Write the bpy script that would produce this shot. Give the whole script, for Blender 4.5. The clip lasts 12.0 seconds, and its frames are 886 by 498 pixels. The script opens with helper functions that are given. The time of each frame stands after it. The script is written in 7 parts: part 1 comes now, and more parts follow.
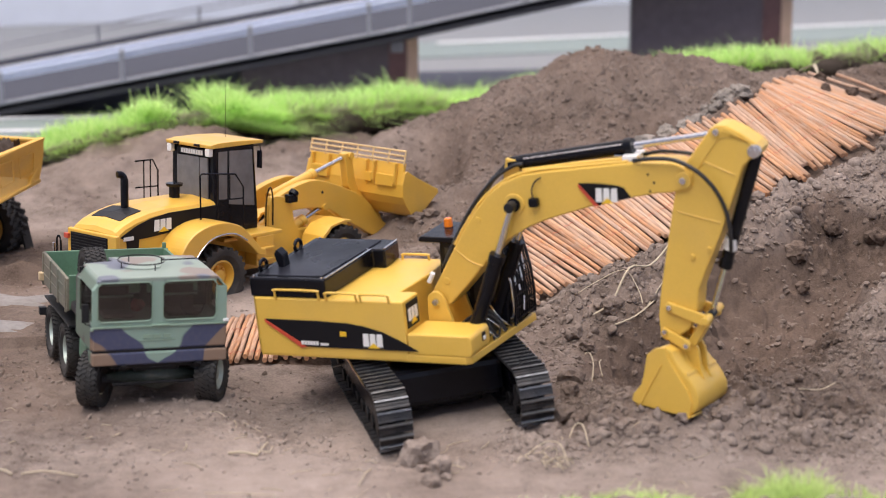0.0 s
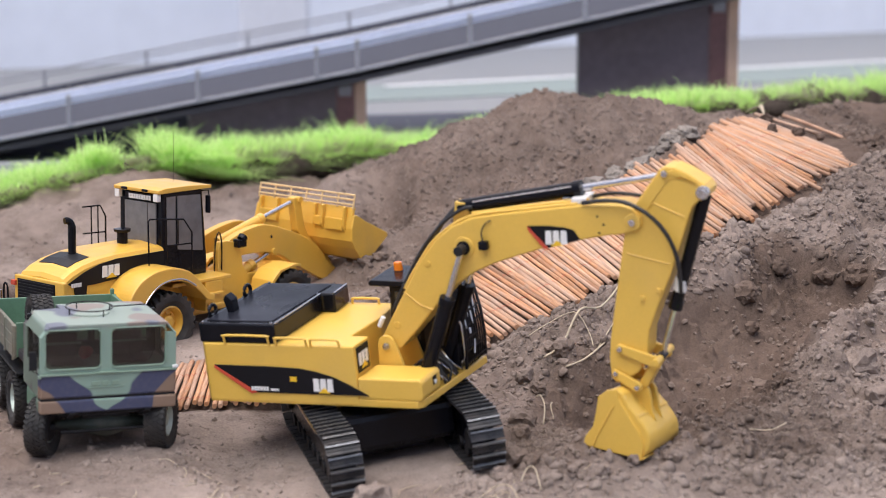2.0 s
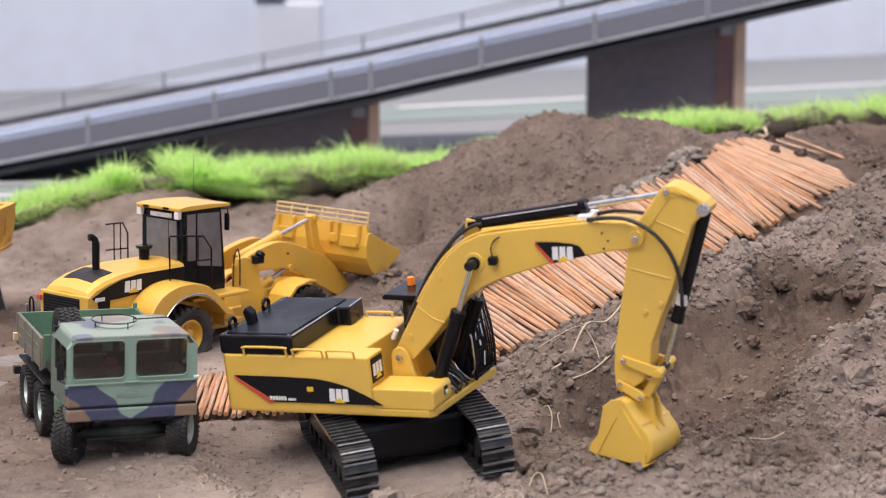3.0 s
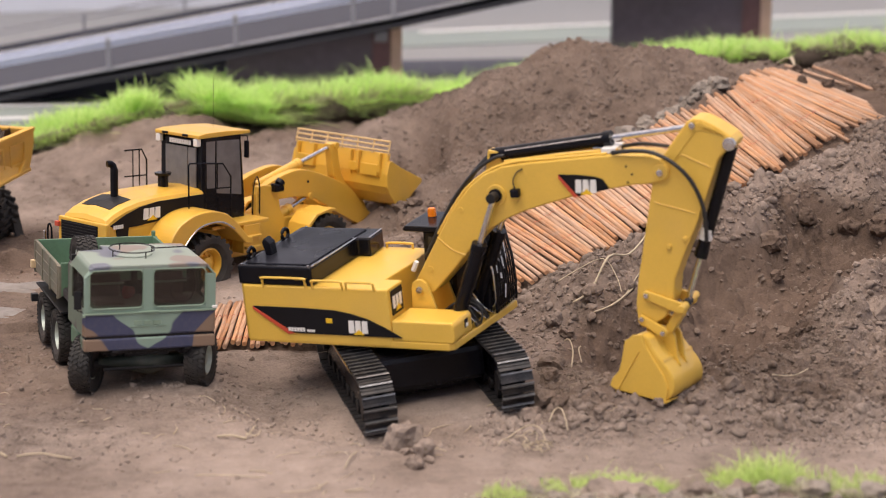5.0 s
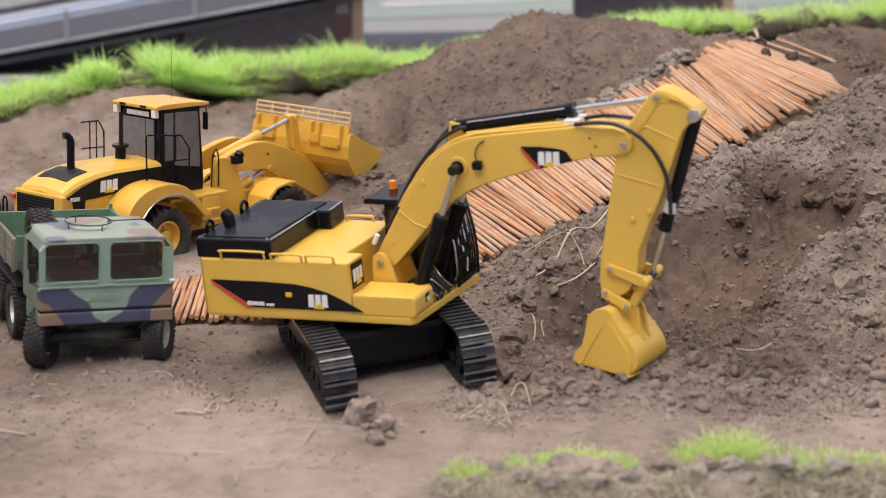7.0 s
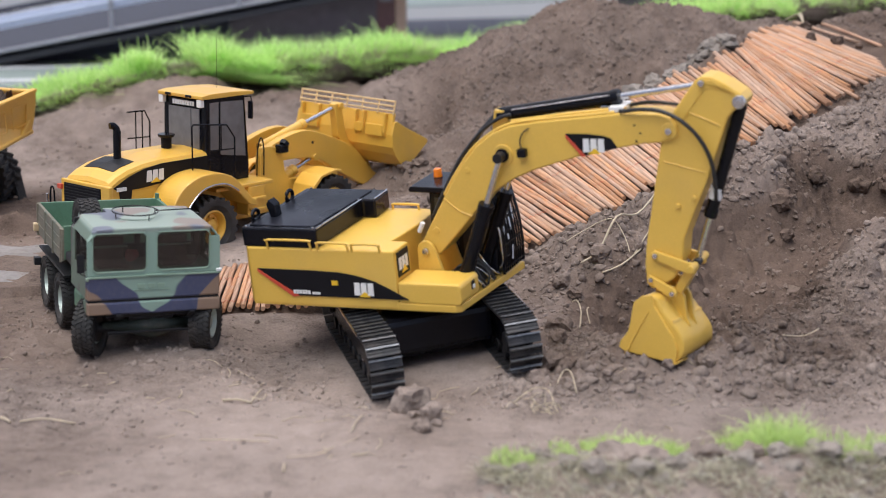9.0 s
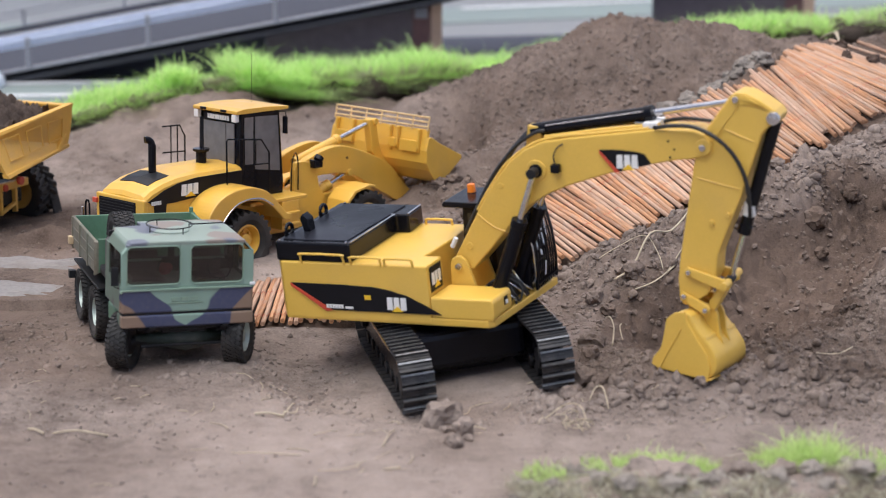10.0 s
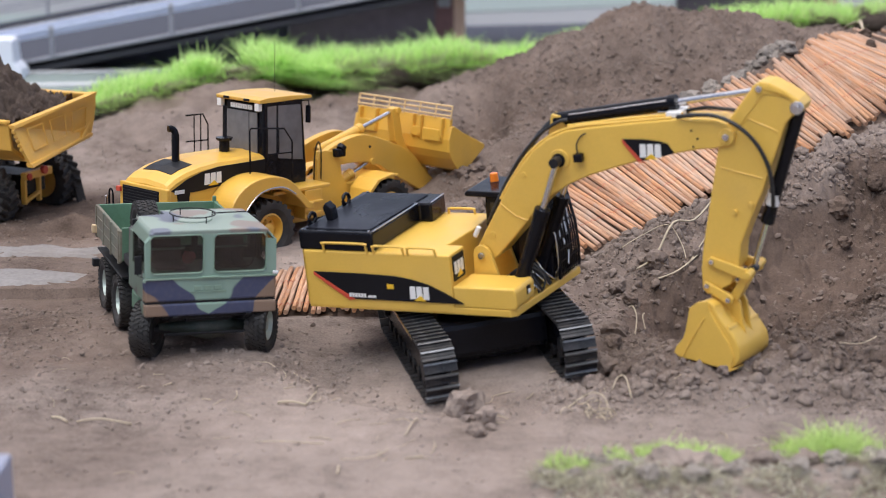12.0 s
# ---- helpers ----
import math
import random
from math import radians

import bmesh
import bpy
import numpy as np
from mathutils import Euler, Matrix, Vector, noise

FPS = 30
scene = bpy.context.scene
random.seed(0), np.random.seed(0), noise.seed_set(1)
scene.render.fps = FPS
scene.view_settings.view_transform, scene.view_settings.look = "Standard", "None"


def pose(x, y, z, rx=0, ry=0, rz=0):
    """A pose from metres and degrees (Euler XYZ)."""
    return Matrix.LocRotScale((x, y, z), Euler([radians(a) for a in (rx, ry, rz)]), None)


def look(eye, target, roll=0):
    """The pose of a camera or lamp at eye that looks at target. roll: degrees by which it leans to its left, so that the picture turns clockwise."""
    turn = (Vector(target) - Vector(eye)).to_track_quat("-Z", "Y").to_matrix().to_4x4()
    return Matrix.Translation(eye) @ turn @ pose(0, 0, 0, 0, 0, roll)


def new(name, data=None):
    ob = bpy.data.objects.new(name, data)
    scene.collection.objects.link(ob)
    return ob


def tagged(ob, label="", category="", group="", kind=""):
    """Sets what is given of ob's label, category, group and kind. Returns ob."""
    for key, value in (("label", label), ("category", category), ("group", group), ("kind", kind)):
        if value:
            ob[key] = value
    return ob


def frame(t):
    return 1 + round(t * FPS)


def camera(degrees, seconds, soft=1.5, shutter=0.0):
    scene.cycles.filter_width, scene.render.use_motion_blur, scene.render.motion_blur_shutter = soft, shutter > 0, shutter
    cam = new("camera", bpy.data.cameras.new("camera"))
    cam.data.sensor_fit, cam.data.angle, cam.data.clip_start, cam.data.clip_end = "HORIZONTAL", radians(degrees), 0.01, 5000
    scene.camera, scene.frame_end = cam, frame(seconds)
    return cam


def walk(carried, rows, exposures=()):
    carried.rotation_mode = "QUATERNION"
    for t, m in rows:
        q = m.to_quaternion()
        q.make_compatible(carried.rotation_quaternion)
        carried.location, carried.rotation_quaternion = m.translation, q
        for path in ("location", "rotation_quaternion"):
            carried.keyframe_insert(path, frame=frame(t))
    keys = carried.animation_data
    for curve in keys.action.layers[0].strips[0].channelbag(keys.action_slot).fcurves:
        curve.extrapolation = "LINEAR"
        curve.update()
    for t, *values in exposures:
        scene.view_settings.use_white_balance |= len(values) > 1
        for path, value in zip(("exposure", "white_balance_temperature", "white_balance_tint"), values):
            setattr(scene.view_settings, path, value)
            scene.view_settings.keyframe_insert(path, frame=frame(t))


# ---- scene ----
cam = camera(26.0, 12.0, soft=0.85)
cam.data.dof.use_dof, cam.data.dof.focus_distance, cam.data.dof.aperture_fstop = True, 2.84, 4.6
# seconds, x, y, z, yaw, pitch, roll
PATH = [
    (0.0, 0.0009, 0.0381, 0.6971, -1.382, -11.610, -0.072),
    (0.5, 0.0003, 0.0374, 0.6954, -2.140, -11.065, -0.149),
    (1.0, 0.0004, 0.0429, 0.6978, -2.585, -12.227, -0.298),
    (1.5, -0.0001, 0.0458, 0.7039, -3.107, -11.873, 0.073),
    (2.0, 0.0001, 0.0427, 0.6977, -2.969, -10.346, 0.135),
    (2.5, -0.0012, 0.0756, 0.6915, -2.963, -9.956, 0.156),
    (3.0, -0.0036, -0.0561, 0.7083, -2.595, -9.721, 0.112),
    (5.0, -0.0023, -0.0240, 0.7135, -1.872, -12.015, -0.302),
    (5.5, -0.0011, -0.0229, 0.7150, -1.821, -12.420, -0.266),
    (6.0, 0.0064, 0.0005, 0.7095, -2.187, -12.490, -0.241),
    (6.5, 0.0022, 0.0070, 0.7037, -3.120, -12.432, -0.313),
    (7.0, -0.0001, 0.0056, 0.7057, -2.971, -12.779, -0.580),
    (9.0, -0.0018, 0.0024, 0.7086, -1.763, -13.199, 0.046),
    (9.5, -0.0007, 0.0010, 0.7068, -1.137, -12.887, 0.039),
    (10.0, 0.0002, 0.0007, 0.7053, -0.673, -12.663, -0.083),
    (10.5, 0.0027, -0.0013, 0.7069, -0.405, -12.697, -0.005),
    (11.0, 0.0015, -0.0011, 0.7066, -0.415, -12.724, 0.018),
    (11.5, 0.0007, -0.0013, 0.7065, -0.180, -12.921, 0.030),
    (12.0, 0.0000, 0.0000, 0.7060, 0.000, -13.000, 0.000),
]
walk(cam, [(t, pose(x, y, z, 90 + pitch, roll, yaw)) for t, x, y, z, yaw, pitch, roll in PATH],
     ((0.0, 0.44, 7000, 14), (1.0, 0.44, 7300, 15), (2.0, 0.48, 6700, 13), (3.0, 0.46, 7050, 14), (4.9, 0.30, 7900, 17), (5.5, 0.38, 7800, 16), (7.2, 0.31, 7350, 12), (9.0, 0.30, 6550, 10), (12.0, 0.32, 6500, 10)))

# ---- light: an overcast day, soft light from above ----
world = bpy.data.worlds.new("overcast")
scene.world = world
world.use_nodes = True
_n = world.node_tree.nodes
_sky = _n.new("ShaderNodeTexSky")
_sky.sky_type = "NISHITA"
_sky.sun_disc = False
_sky.sun_elevation = radians(74)
_sky.sun_rotation = radians(340)
_sky.air_density, _sky.dust_density, _sky.ozone_density = 1.0, 4.0, 1.0
_n["Background"].inputs["Strength"].default_value = 0.135
world.node_tree.links.new(_sky.outputs[0], _n["Background"].inputs[0])
_sun = bpy.data.lights.new("overcast_sun", "SUN")
_sun.energy, _sun.angle, _sun.color = 2.4, radians(55), (1.0, 0.97, 0.93)
_s = new("overcast_sun", _sun)
_s.matrix_world = look((-1.2, -0.2, 5.0), (0.0, 2.0, 0.0))

# ---- materials ----
def material(name, color, rough=0.6, metal=0.0, vary=0.25, scale=40.0, fine=250.0, bump=0.15, dist=0.001, dust=None, dust_amount=0.0, coat=0.0,
             space="Object", spread=0.0, spec=0.5):
    """A procedural surface: colour varied at two scales, fine relief, and a film of dust where wanted."""
    m = bpy.data.materials.new(name)
    m.use_nodes = True
    t = m.node_tree
    b = t.nodes["Principled BSDF"]
    b.inputs["Metallic"].default_value = metal
    b.inputs["Coat Weight"].default_value = coat
    b.inputs["Coat Roughness"].default_value = 0.15
    b.inputs["Specular IOR Level"].default_value = spec
    co = t.nodes.new("ShaderNodeTexCoord")
    vec = co.outputs[space]
    n1 = t.nodes.new("ShaderNodeTexNoise")
    n1.inputs["Scale"].default_value, n1.inputs["Detail"].default_value = scale, 6.0
    n2 = t.nodes.new("ShaderNodeTexNoise")
    n2.inputs["Scale"].default_value, n2.inputs["Detail"].default_value = fine, 4.0
    for n in (n1, n2):
        t.links.new(vec, n.inputs["Vector"])
    ramp = t.nodes.new("ShaderNodeValToRGB")
    lo = [c * (1 - vary) for c in color]
    hi = [min(1.0, c * (1 + vary)) for c in color]
    ramp.color_ramp.elements[0].color, ramp.color_ramp.elements[0].position = (*lo, 1), 0.3
    ramp.color_ramp.elements[1].color, ramp.color_ramp.elements[1].position = (*hi, 1), 0.7
    mix = t.nodes.new("ShaderNodeMath")
    mix.operation = "MULTIPLY_ADD"
    mix.inputs[1].default_value = 0.5
    half = t.nodes.new("ShaderNodeMath")
    half.operation = "MULTIPLY"
    half.inputs[1].default_value = 0.5
    t.links.new(n2.outputs["Fac"], half.inputs[0])
    t.links.new(n1.outputs["Fac"], mix.inputs[0])
    t.links.new(half.outputs[0], mix.inputs[2])
    t.links.new(mix.outputs[0], ramp.inputs["Fac"])
    out = ramp.outputs["Color"]
    if spread:
        info = t.nodes.new("ShaderNodeObjectInfo")
        hsv = t.nodes.new("ShaderNodeHueSaturation")
        mr = t.nodes.new("ShaderNodeMapRange")
        mr.inputs["To Min"].default_value, mr.inputs["To Max"].default_value = 1 - spread, 1 + spread
        t.links.new(info.outputs["Random"], mr.inputs["Value"])
        t.links.new(mr.outputs[0], hsv.inputs["Value"])
        wr = t.nodes.new("ShaderNodeMath")
        wr.operation = "MULTIPLY"
        wr.inputs[1].default_value = 7.3
        fr = t.nodes.new("ShaderNodeMath")
        fr.operation = "FRACT"
        ms = t.nodes.new("ShaderNodeMapRange")
        ms.inputs["To Min"].default_value, ms.inputs["To Max"].default_value = 1 - 1.1 * spread, 1 + 0.2 * spread
        t.links.new(info.outputs["Random"], wr.inputs[0])
        t.links.new(wr.outputs[0], fr.inputs[0])
        t.links.new(fr.outputs[0], ms.inputs["Value"])
        t.links.new(ms.outputs[0], hsv.inputs["Saturation"])
        t.links.new(out, hsv.inputs["Color"])
        out = hsv.outputs["Color"]
    if dust:
        n3 = t.nodes.new("ShaderNodeTexNoise")
        n3.inputs["Scale"].default_value, n3.inputs["Detail"].default_value = scale * 0.6, 8.0
        t.links.new(vec, n3.inputs["Vector"])
        dr = t.nodes.new("ShaderNodeMapRange")
        dr.inputs["From Min"].default_value, dr.inputs["From Max"].default_value = 0.45, 0.75
        dr.inputs["To Max"].default_value = dust_amount
        t.links.new(n3.outputs["Fac"], dr.inputs["Value"])
        mx = t.nodes.new("ShaderNodeMix")
        mx.data_type = "RGBA"
        mx.inputs["B"].default_value = (*dust, 1)
        t.links.new(dr.outputs[0], mx.inputs["Factor"])
        t.links.new(out, mx.inputs["A"])
        out = mx.outputs["Result"]
    t.links.new(out, b.inputs["Base Color"])
    rr = t.nodes.new("ShaderNodeMapRange")
    rr.inputs["To Min"].default_value, rr.inputs["To Max"].default_value = max(0.02, rough - 0.12), min(1.0, rough + 0.12)
    t.links.new(n1.outputs["Fac"], rr.inputs["Value"])
    t.links.new(rr.outputs[0], b.inputs["Roughness"])
    if bump:
        bp = t.nodes.new("ShaderNodeBump")
        bp.inputs["Strength"].default_value, bp.inputs["Distance"].default_value = bump, dist
        t.links.new(n2.outputs["Fac"], bp.inputs["Height"])
        t.links.new(bp.outputs[0], b.inputs["Normal"])
    return m


DUST = (0.30, 0.24, 0.20)
M_YELLOW = material("yellow_paint", (0.75, 0.475, 0.085), 0.40, vary=0.05, scale=25, fine=400, bump=0.03, dust=DUST, dust_amount=0.10, coat=0.2)
M_YELLOW2 = material("loader_yellow_paint", (0.74, 0.43, 0.065), 0.36, vary=0.06, scale=25, fine=400, bump=0.03, dust=DUST, dust_amount=0.15, coat=0.25)
M_ORANGEY = material("dumper_yellow_paint", (0.74, 0.42, 0.075), 0.45, vary=0.07, scale=25, fine=300, bump=0.05, dust=DUST, dust_amount=0.25, coat=0.1)
M_BLACK = material("black_paint", (0.006, 0.0065, 0.010), 0.22, vary=0.25, scale=30, fine=300, bump=0.06, dust=DUST, dust_amount=0.0, coat=0.0, spec=0.2)
M_DARK = material("dark_steel", (0.011, 0.012, 0.015), 0.5, vary=0.3, scale=40, fine=300, bump=0.1, dust=DUST, dust_amount=0.05, spec=0.3)
M_DECAL = material("black_decal", (0.010, 0.010, 0.013), 0.4, vary=0.1, scale=30, fine=200, bump=0.0, spec=0.15)
M_WHITE = material("white_decal", (0.78, 0.78, 0.78), 0.45, vary=0.04, scale=30, fine=200, bump=0.0)
M_RED = material("red_decal", (0.56, 0.075, 0.04), 0.45, vary=0.06, scale=30, fine=200, bump=0.0)
M_DYEL = material("yellow_decal", (0.8, 0.5, 0.03), 0.45, vary=0.05, scale=30, fine=200, bump=0.0)
M_STEEL = material("bright_steel", (0.62, 0.62, 0.64), 0.22, metal=1.0, vary=0.1, scale=60, fine=400, bump=0.03)
M_SHOE = material("track_steel", (0.038, 0.040, 0.046), 0.50, metal=0.5, vary=0.4, scale=60, fine=300, bump=0.2, dust=DUST, dust_amount=0.10, spread=0.15)
M_WORN = material("worn_track_edge", (0.20, 0.21, 0.23), 0.42, metal=0.7, vary=0.35, scale=80, fine=300, bump=0.2)
M_RUBBER = material("tyre_rubber", (0.02, 0.02, 0.021), 0.75, vary=0.3, scale=50, fine=300, bump=0.2, dust=DUST, dust_amount=0.14)
M_GLASS_D = material("tinted_pane", (0.03, 0.031, 0.035), 0.08, vary=0.1, scale=20, fine=80, bump=0.0, dust=DUST, dust_amount=0.12)
M_ORANGE = material("orange_lens", (0.9, 0.22, 0.01), 0.2, vary=0.1, scale=60, fine=200, bump=0.02, coat=0.5)
M_WOOD = material("raw_wood", (0.60, 0.42, 0.31), 0.75, vary=0.2, scale=15, fine=150, bump=0.1)
M_HOSE = material("rubber_hose", (0.02, 0.02, 0.022), 0.45, vary=0.2, scale=60, fine=300, bump=0.05)


def dirt_material(name, color, scale=1.0, space="Object", deep=0.8, fresh=False):
    m = bpy.data.materials.new(name)
    m.use_nodes = True
    t = m.node_tree
    b = t.nodes["Principled BSDF"]
    b.inputs["Roughness"].default_value = 0.95
    b.inputs["Specular IOR Level"].default_value = 0.2
    co = t.nodes.new("ShaderNodeTexCoord")
    fac = []
    for sc, de, ro in ((3.2, 6.0, 0.62), (30.0, 9.0, 0.70), (300.0, 6.0, 0.72)):
        n = t.nodes.new("ShaderNodeTexNoise")
        n.inputs["Scale"].default_value, n.inputs["Detail"].default_value, n.inputs["Roughness"].default_value = sc * scale, de, ro
        t.links.new(co.outputs[space], n.inputs["Vector"])
        fac.append(n)
    a = t.nodes.new("ShaderNodeMath")
    a.operation = "MULTIPLY_ADD"
    a.inputs[1].default_value = 0.40
    t.links.new(fac[0].outputs["Fac"], a.inputs[0])
    c = t.nodes.new("ShaderNodeMath")
    c.operation = "MULTIPLY_ADD"
    c.inputs[1].default_value = 0.30
    d = t.nodes.new("ShaderNodeMath")
    d.operation = "MULTIPLY"
    d.inputs[1].default_value = 0.3
    t.links.new(fac[2].outputs["Fac"], d.inputs[0])
    t.links.new(fac[1].outputs["Fac"], c.inputs[0])
    t.links.new(d.outputs[0], c.inputs[2])
    t.links.new(c.outputs[0], a.inputs[2])
    r = t.nodes.new("ShaderNodeValToRGB")
    e = r.color_ramp.elements
    e[0].position, e[0].color = 0.385, (color[0] * 0.42, color[1] * 0.40, color[2] * 0.39, 1)
    e[1].position, e[1].color = 0.615, (color[0] * 1.35, color[1] * 1.35, color[2] * 1.36, 1)
    k = e.new(0.5)
    k.color = (*color, 1)
    t.links.new(a.outputs[0], r.inputs["Fac"])
    out = r.outputs["Color"]
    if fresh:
        # moist dug earth and painted shade are darker; the mesh carries how much
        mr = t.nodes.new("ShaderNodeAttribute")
        mr.attribute_name = "moist_shade"
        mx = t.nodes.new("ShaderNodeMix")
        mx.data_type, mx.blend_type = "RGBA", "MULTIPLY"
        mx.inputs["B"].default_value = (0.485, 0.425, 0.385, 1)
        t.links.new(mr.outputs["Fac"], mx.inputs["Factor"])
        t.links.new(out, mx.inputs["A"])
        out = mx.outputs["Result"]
    t.links.new(out, b.inputs["Base Color"])
    b1 = t.nodes.new("ShaderNodeBump")
    b1.inputs["Strength"].default_value, b1.inputs["Distance"].default_value = deep, 0.008
    b2 = t.nodes.new("ShaderNodeBump")
    b2.inputs["Strength"].default_value, b2.inputs["Distance"].default_value = deep, 0.0025
    t.links.new(fac[1].outputs["Fac"], b1.inputs["Height"])
    t.links.new(fac[2].outputs["Fac"], b2.inputs["Height"])
    t.links.new(b1.outputs[0], b2.inputs["Normal"])
    t.links.new(b2.outputs[0], b.inputs["Normal"])
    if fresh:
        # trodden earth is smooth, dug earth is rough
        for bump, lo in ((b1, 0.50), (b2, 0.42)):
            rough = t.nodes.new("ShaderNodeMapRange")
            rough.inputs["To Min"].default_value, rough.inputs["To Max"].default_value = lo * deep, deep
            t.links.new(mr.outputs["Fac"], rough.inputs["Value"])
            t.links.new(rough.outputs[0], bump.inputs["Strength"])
    return m


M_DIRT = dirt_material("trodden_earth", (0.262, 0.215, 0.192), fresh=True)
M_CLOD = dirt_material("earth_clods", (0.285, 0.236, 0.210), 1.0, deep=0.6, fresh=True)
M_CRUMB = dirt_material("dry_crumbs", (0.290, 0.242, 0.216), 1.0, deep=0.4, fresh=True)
M_GREYCLOD = dirt_material("grey_dry_clods", (0.27, 0.240, 0.215), 1.4, deep=0.5)

# ---- building helpers ----
def part(name, bm, mat, parent=None, label="", smooth=False):
    me = bpy.data.meshes.new(name)
    bmesh.ops.recalc_face_normals(bm, faces=bm.faces)
    if smooth:
        for f in bm.faces:
            f.smooth = True
    bm.to_mesh(me)
    bm.free()
    me.materials.append(mat)
    ob = new(name, me)
    if parent is not None:
        ob.parent = parent
    if label:
        ob["label"] = label
    return ob


def bevelled(bm, w, seg=2, angle=0.5):
    es = [e for e in bm.edges if len(e.link_faces) == 2 and e.calc_face_angle(0.0) > angle]
    if es and w > 0:
        bmesh.ops.bevel(bm, geom=es, offset=w, segments=seg, profile=0.5, affect="EDGES", clamp_overlap=True)
    return bm


def add_box(bm, x0, x1, y0, y1, z0, z1, m=None):
    r = bmesh.ops.create_cube(bm, size=1.0)
    mm = Matrix.LocRotScale(((x0 + x1) / 2, (y0 + y1) / 2, (z0 + z1) / 2), None, (x1 - x0, y1 - y0, z1 - z0))
    bmesh.ops.transform(bm, matrix=(m @ mm) if m else mm, verts=r["verts"])
    return bm


def box(x0, x1, y0, y1, z0, z1, bev=0.0015, m=None):
    return bevelled(add_box(bmesh.new(), x0, x1, y0, y1, z0, z1, m), bev)


def prism(pts, y0, y1, bev=0.0015, seg=2, axis="y", angle=0.5):
    """An outline (a, b) drawn out along an axis: y: points are (x, z); x: (y, z); z: (x, y)."""
    bm = bmesh.new()
    def at(p, v):
        return {"y": (p[0], v, p[1]), "x": (v, p[0], p[1]), "z": (p[0], p[1], v)}[axis]
    a = [bm.verts.new(at(p, y0)) for p in pts]
    c = [bm.verts.new(at(p, y1)) for p in pts]
    bm.faces.new(a)
    bm.faces.new(c[::-1])
    n = len(pts)
    for i in range(n):
        bm.faces.new((a[i], c[i], c[(i + 1) % n], a[(i + 1) % n]))
    bmesh.ops.recalc_face_normals(bm, faces=bm.faces)
    return bevelled(bm, bev, seg, angle)


def loft(rings, closed=True):
    """Rings of points of equal count, skinned one to the next and capped."""
    bm = bmesh.new()
    vs = [[bm.verts.new(p) for p in r] for r in rings]
    n = len(rings[0])
    for a, b in zip(vs, vs[1:]):
        for i in range(n):
            bm.faces.new((a[i], a[(i + 1) % n], b[(i + 1) % n], b[i]))
    if closed:
        bm.faces.new(vs[0][::-1])
        bm.faces.new(vs[-1])
    return bm


def add_rod(bm, a, b, r0, r1=None, seg=14):
    a, b = Vector(a), Vector(b)
    d = b - a
    m = Matrix.Translation((a + b) / 2) @ d.to_track_quat("Z", "Y").to_matrix().to_4x4()
    bmesh.ops.create_cone(bm, cap_ends=True, segments=seg, radius1=r0, radius2=r0 if r1 is None else r1, depth=d.length, matrix=m)
    return bm


def rod(a, b, r0, r1=None, seg=14, bev=0.0):
    bm = add_rod(bmesh.new(), a, b, r0, r1, seg)
    return bevelled(bm, bev, 2, 0.9) if bev else bm


def add_tube(bm, pts, r, seg=8, smooth_steps=4):
    """A round bar bent along points."""
    ps = [Vector(p) for p in pts]
    if smooth_steps > 1:
        q = []
        for i in range(len(ps) - 1):
            p0, p1, p2, p3 = ps[max(i - 1, 0)], ps[i], ps[i + 1], ps[min(i + 2, len(ps) - 1)]
            for k in range(smooth_steps):
                t = k / smooth_steps
                q.append(0.5 * ((2 * p1) + (p2 - p0) * t + (2 * p0 - 5 * p1 + 4 * p2 - p3) * t * t + (3 * p1 - p0 - 3 * p2 + p3) * t ** 3))
        ps = q + [ps[-1]]
    rings, up = [], Vector((0.13, 0.31, 0.94))
    for i, p in enumerate(ps):
        d = (ps[min(i + 1, len(ps) - 1)] - ps[max(i - 1, 0)]).normalized()
        u = d.cross(up).normalized()
        w = d.cross(u)
        rings.append([bm.verts.new(p + r * (math.cos(a) * u + math.sin(a) * w)) for a in (2 * math.pi * k / seg for k in range(seg))])
    for a, b in zip(rings, rings[1:]):
        for k in range(seg):
            bm.faces.new((a[k], a[(k + 1) % seg], b[(k + 1) % seg], b[k]))
    bm.faces.new(rings[0][::-1])
    bm.faces.new(rings[-1])
    return bm


def tube(pts, r, seg=8, smooth_steps=4):
    return add_tube(bmesh.new(), pts, r, seg, smooth_steps)


def thing(name, m, label, category, group=""):
    ob = new(name)
    ob.empty_display_size = 0.02
    ob.matrix_world = m
    return tagged(ob, label, category, group)


def rock_bm(r, seed, squash=0.8, rough=0.35, sub=2, facets=0):
    bm = bmesh.new()
    bmesh.ops.create_icosphere(bm, subdivisions=sub, radius=1.0)
    off = Vector((seed * 3.7, seed * 1.9, seed * 5.3))
    cut = random.Random(seed * 7.31)
    flats = [(Vector((cut.gauss(0, 1), cut.gauss(0, 1), cut.gauss(0, 1))).normalized(), cut.uniform(0.66, 0.92)) for _ in range(facets)]
    for v in bm.verts:
        for n, far in flats:
            over = v.co.dot(n) - far
            if over > 0:
                v.co -= n * over
        k = 1 + rough * noise.noise(v.co * 1.1 + off) + rough * 0.55 * noise.noise(v.co * 2.7 + off) + rough * 0.42 * noise.noise(v.co * 6.0 + off)
        v.co = Vector((v.co.x, v.co.y, v.co.z * squash)) * (k * r)
    return bm


def smooth01(a, b, x):
    t = min(1.0, max(0.0, (x - a) / (b - a)))
    return t * t * (3 - 2 * t)


def placed(bm, at):
    bmesh.ops.translate(bm, verts=bm.verts, vec=at)
    return bm

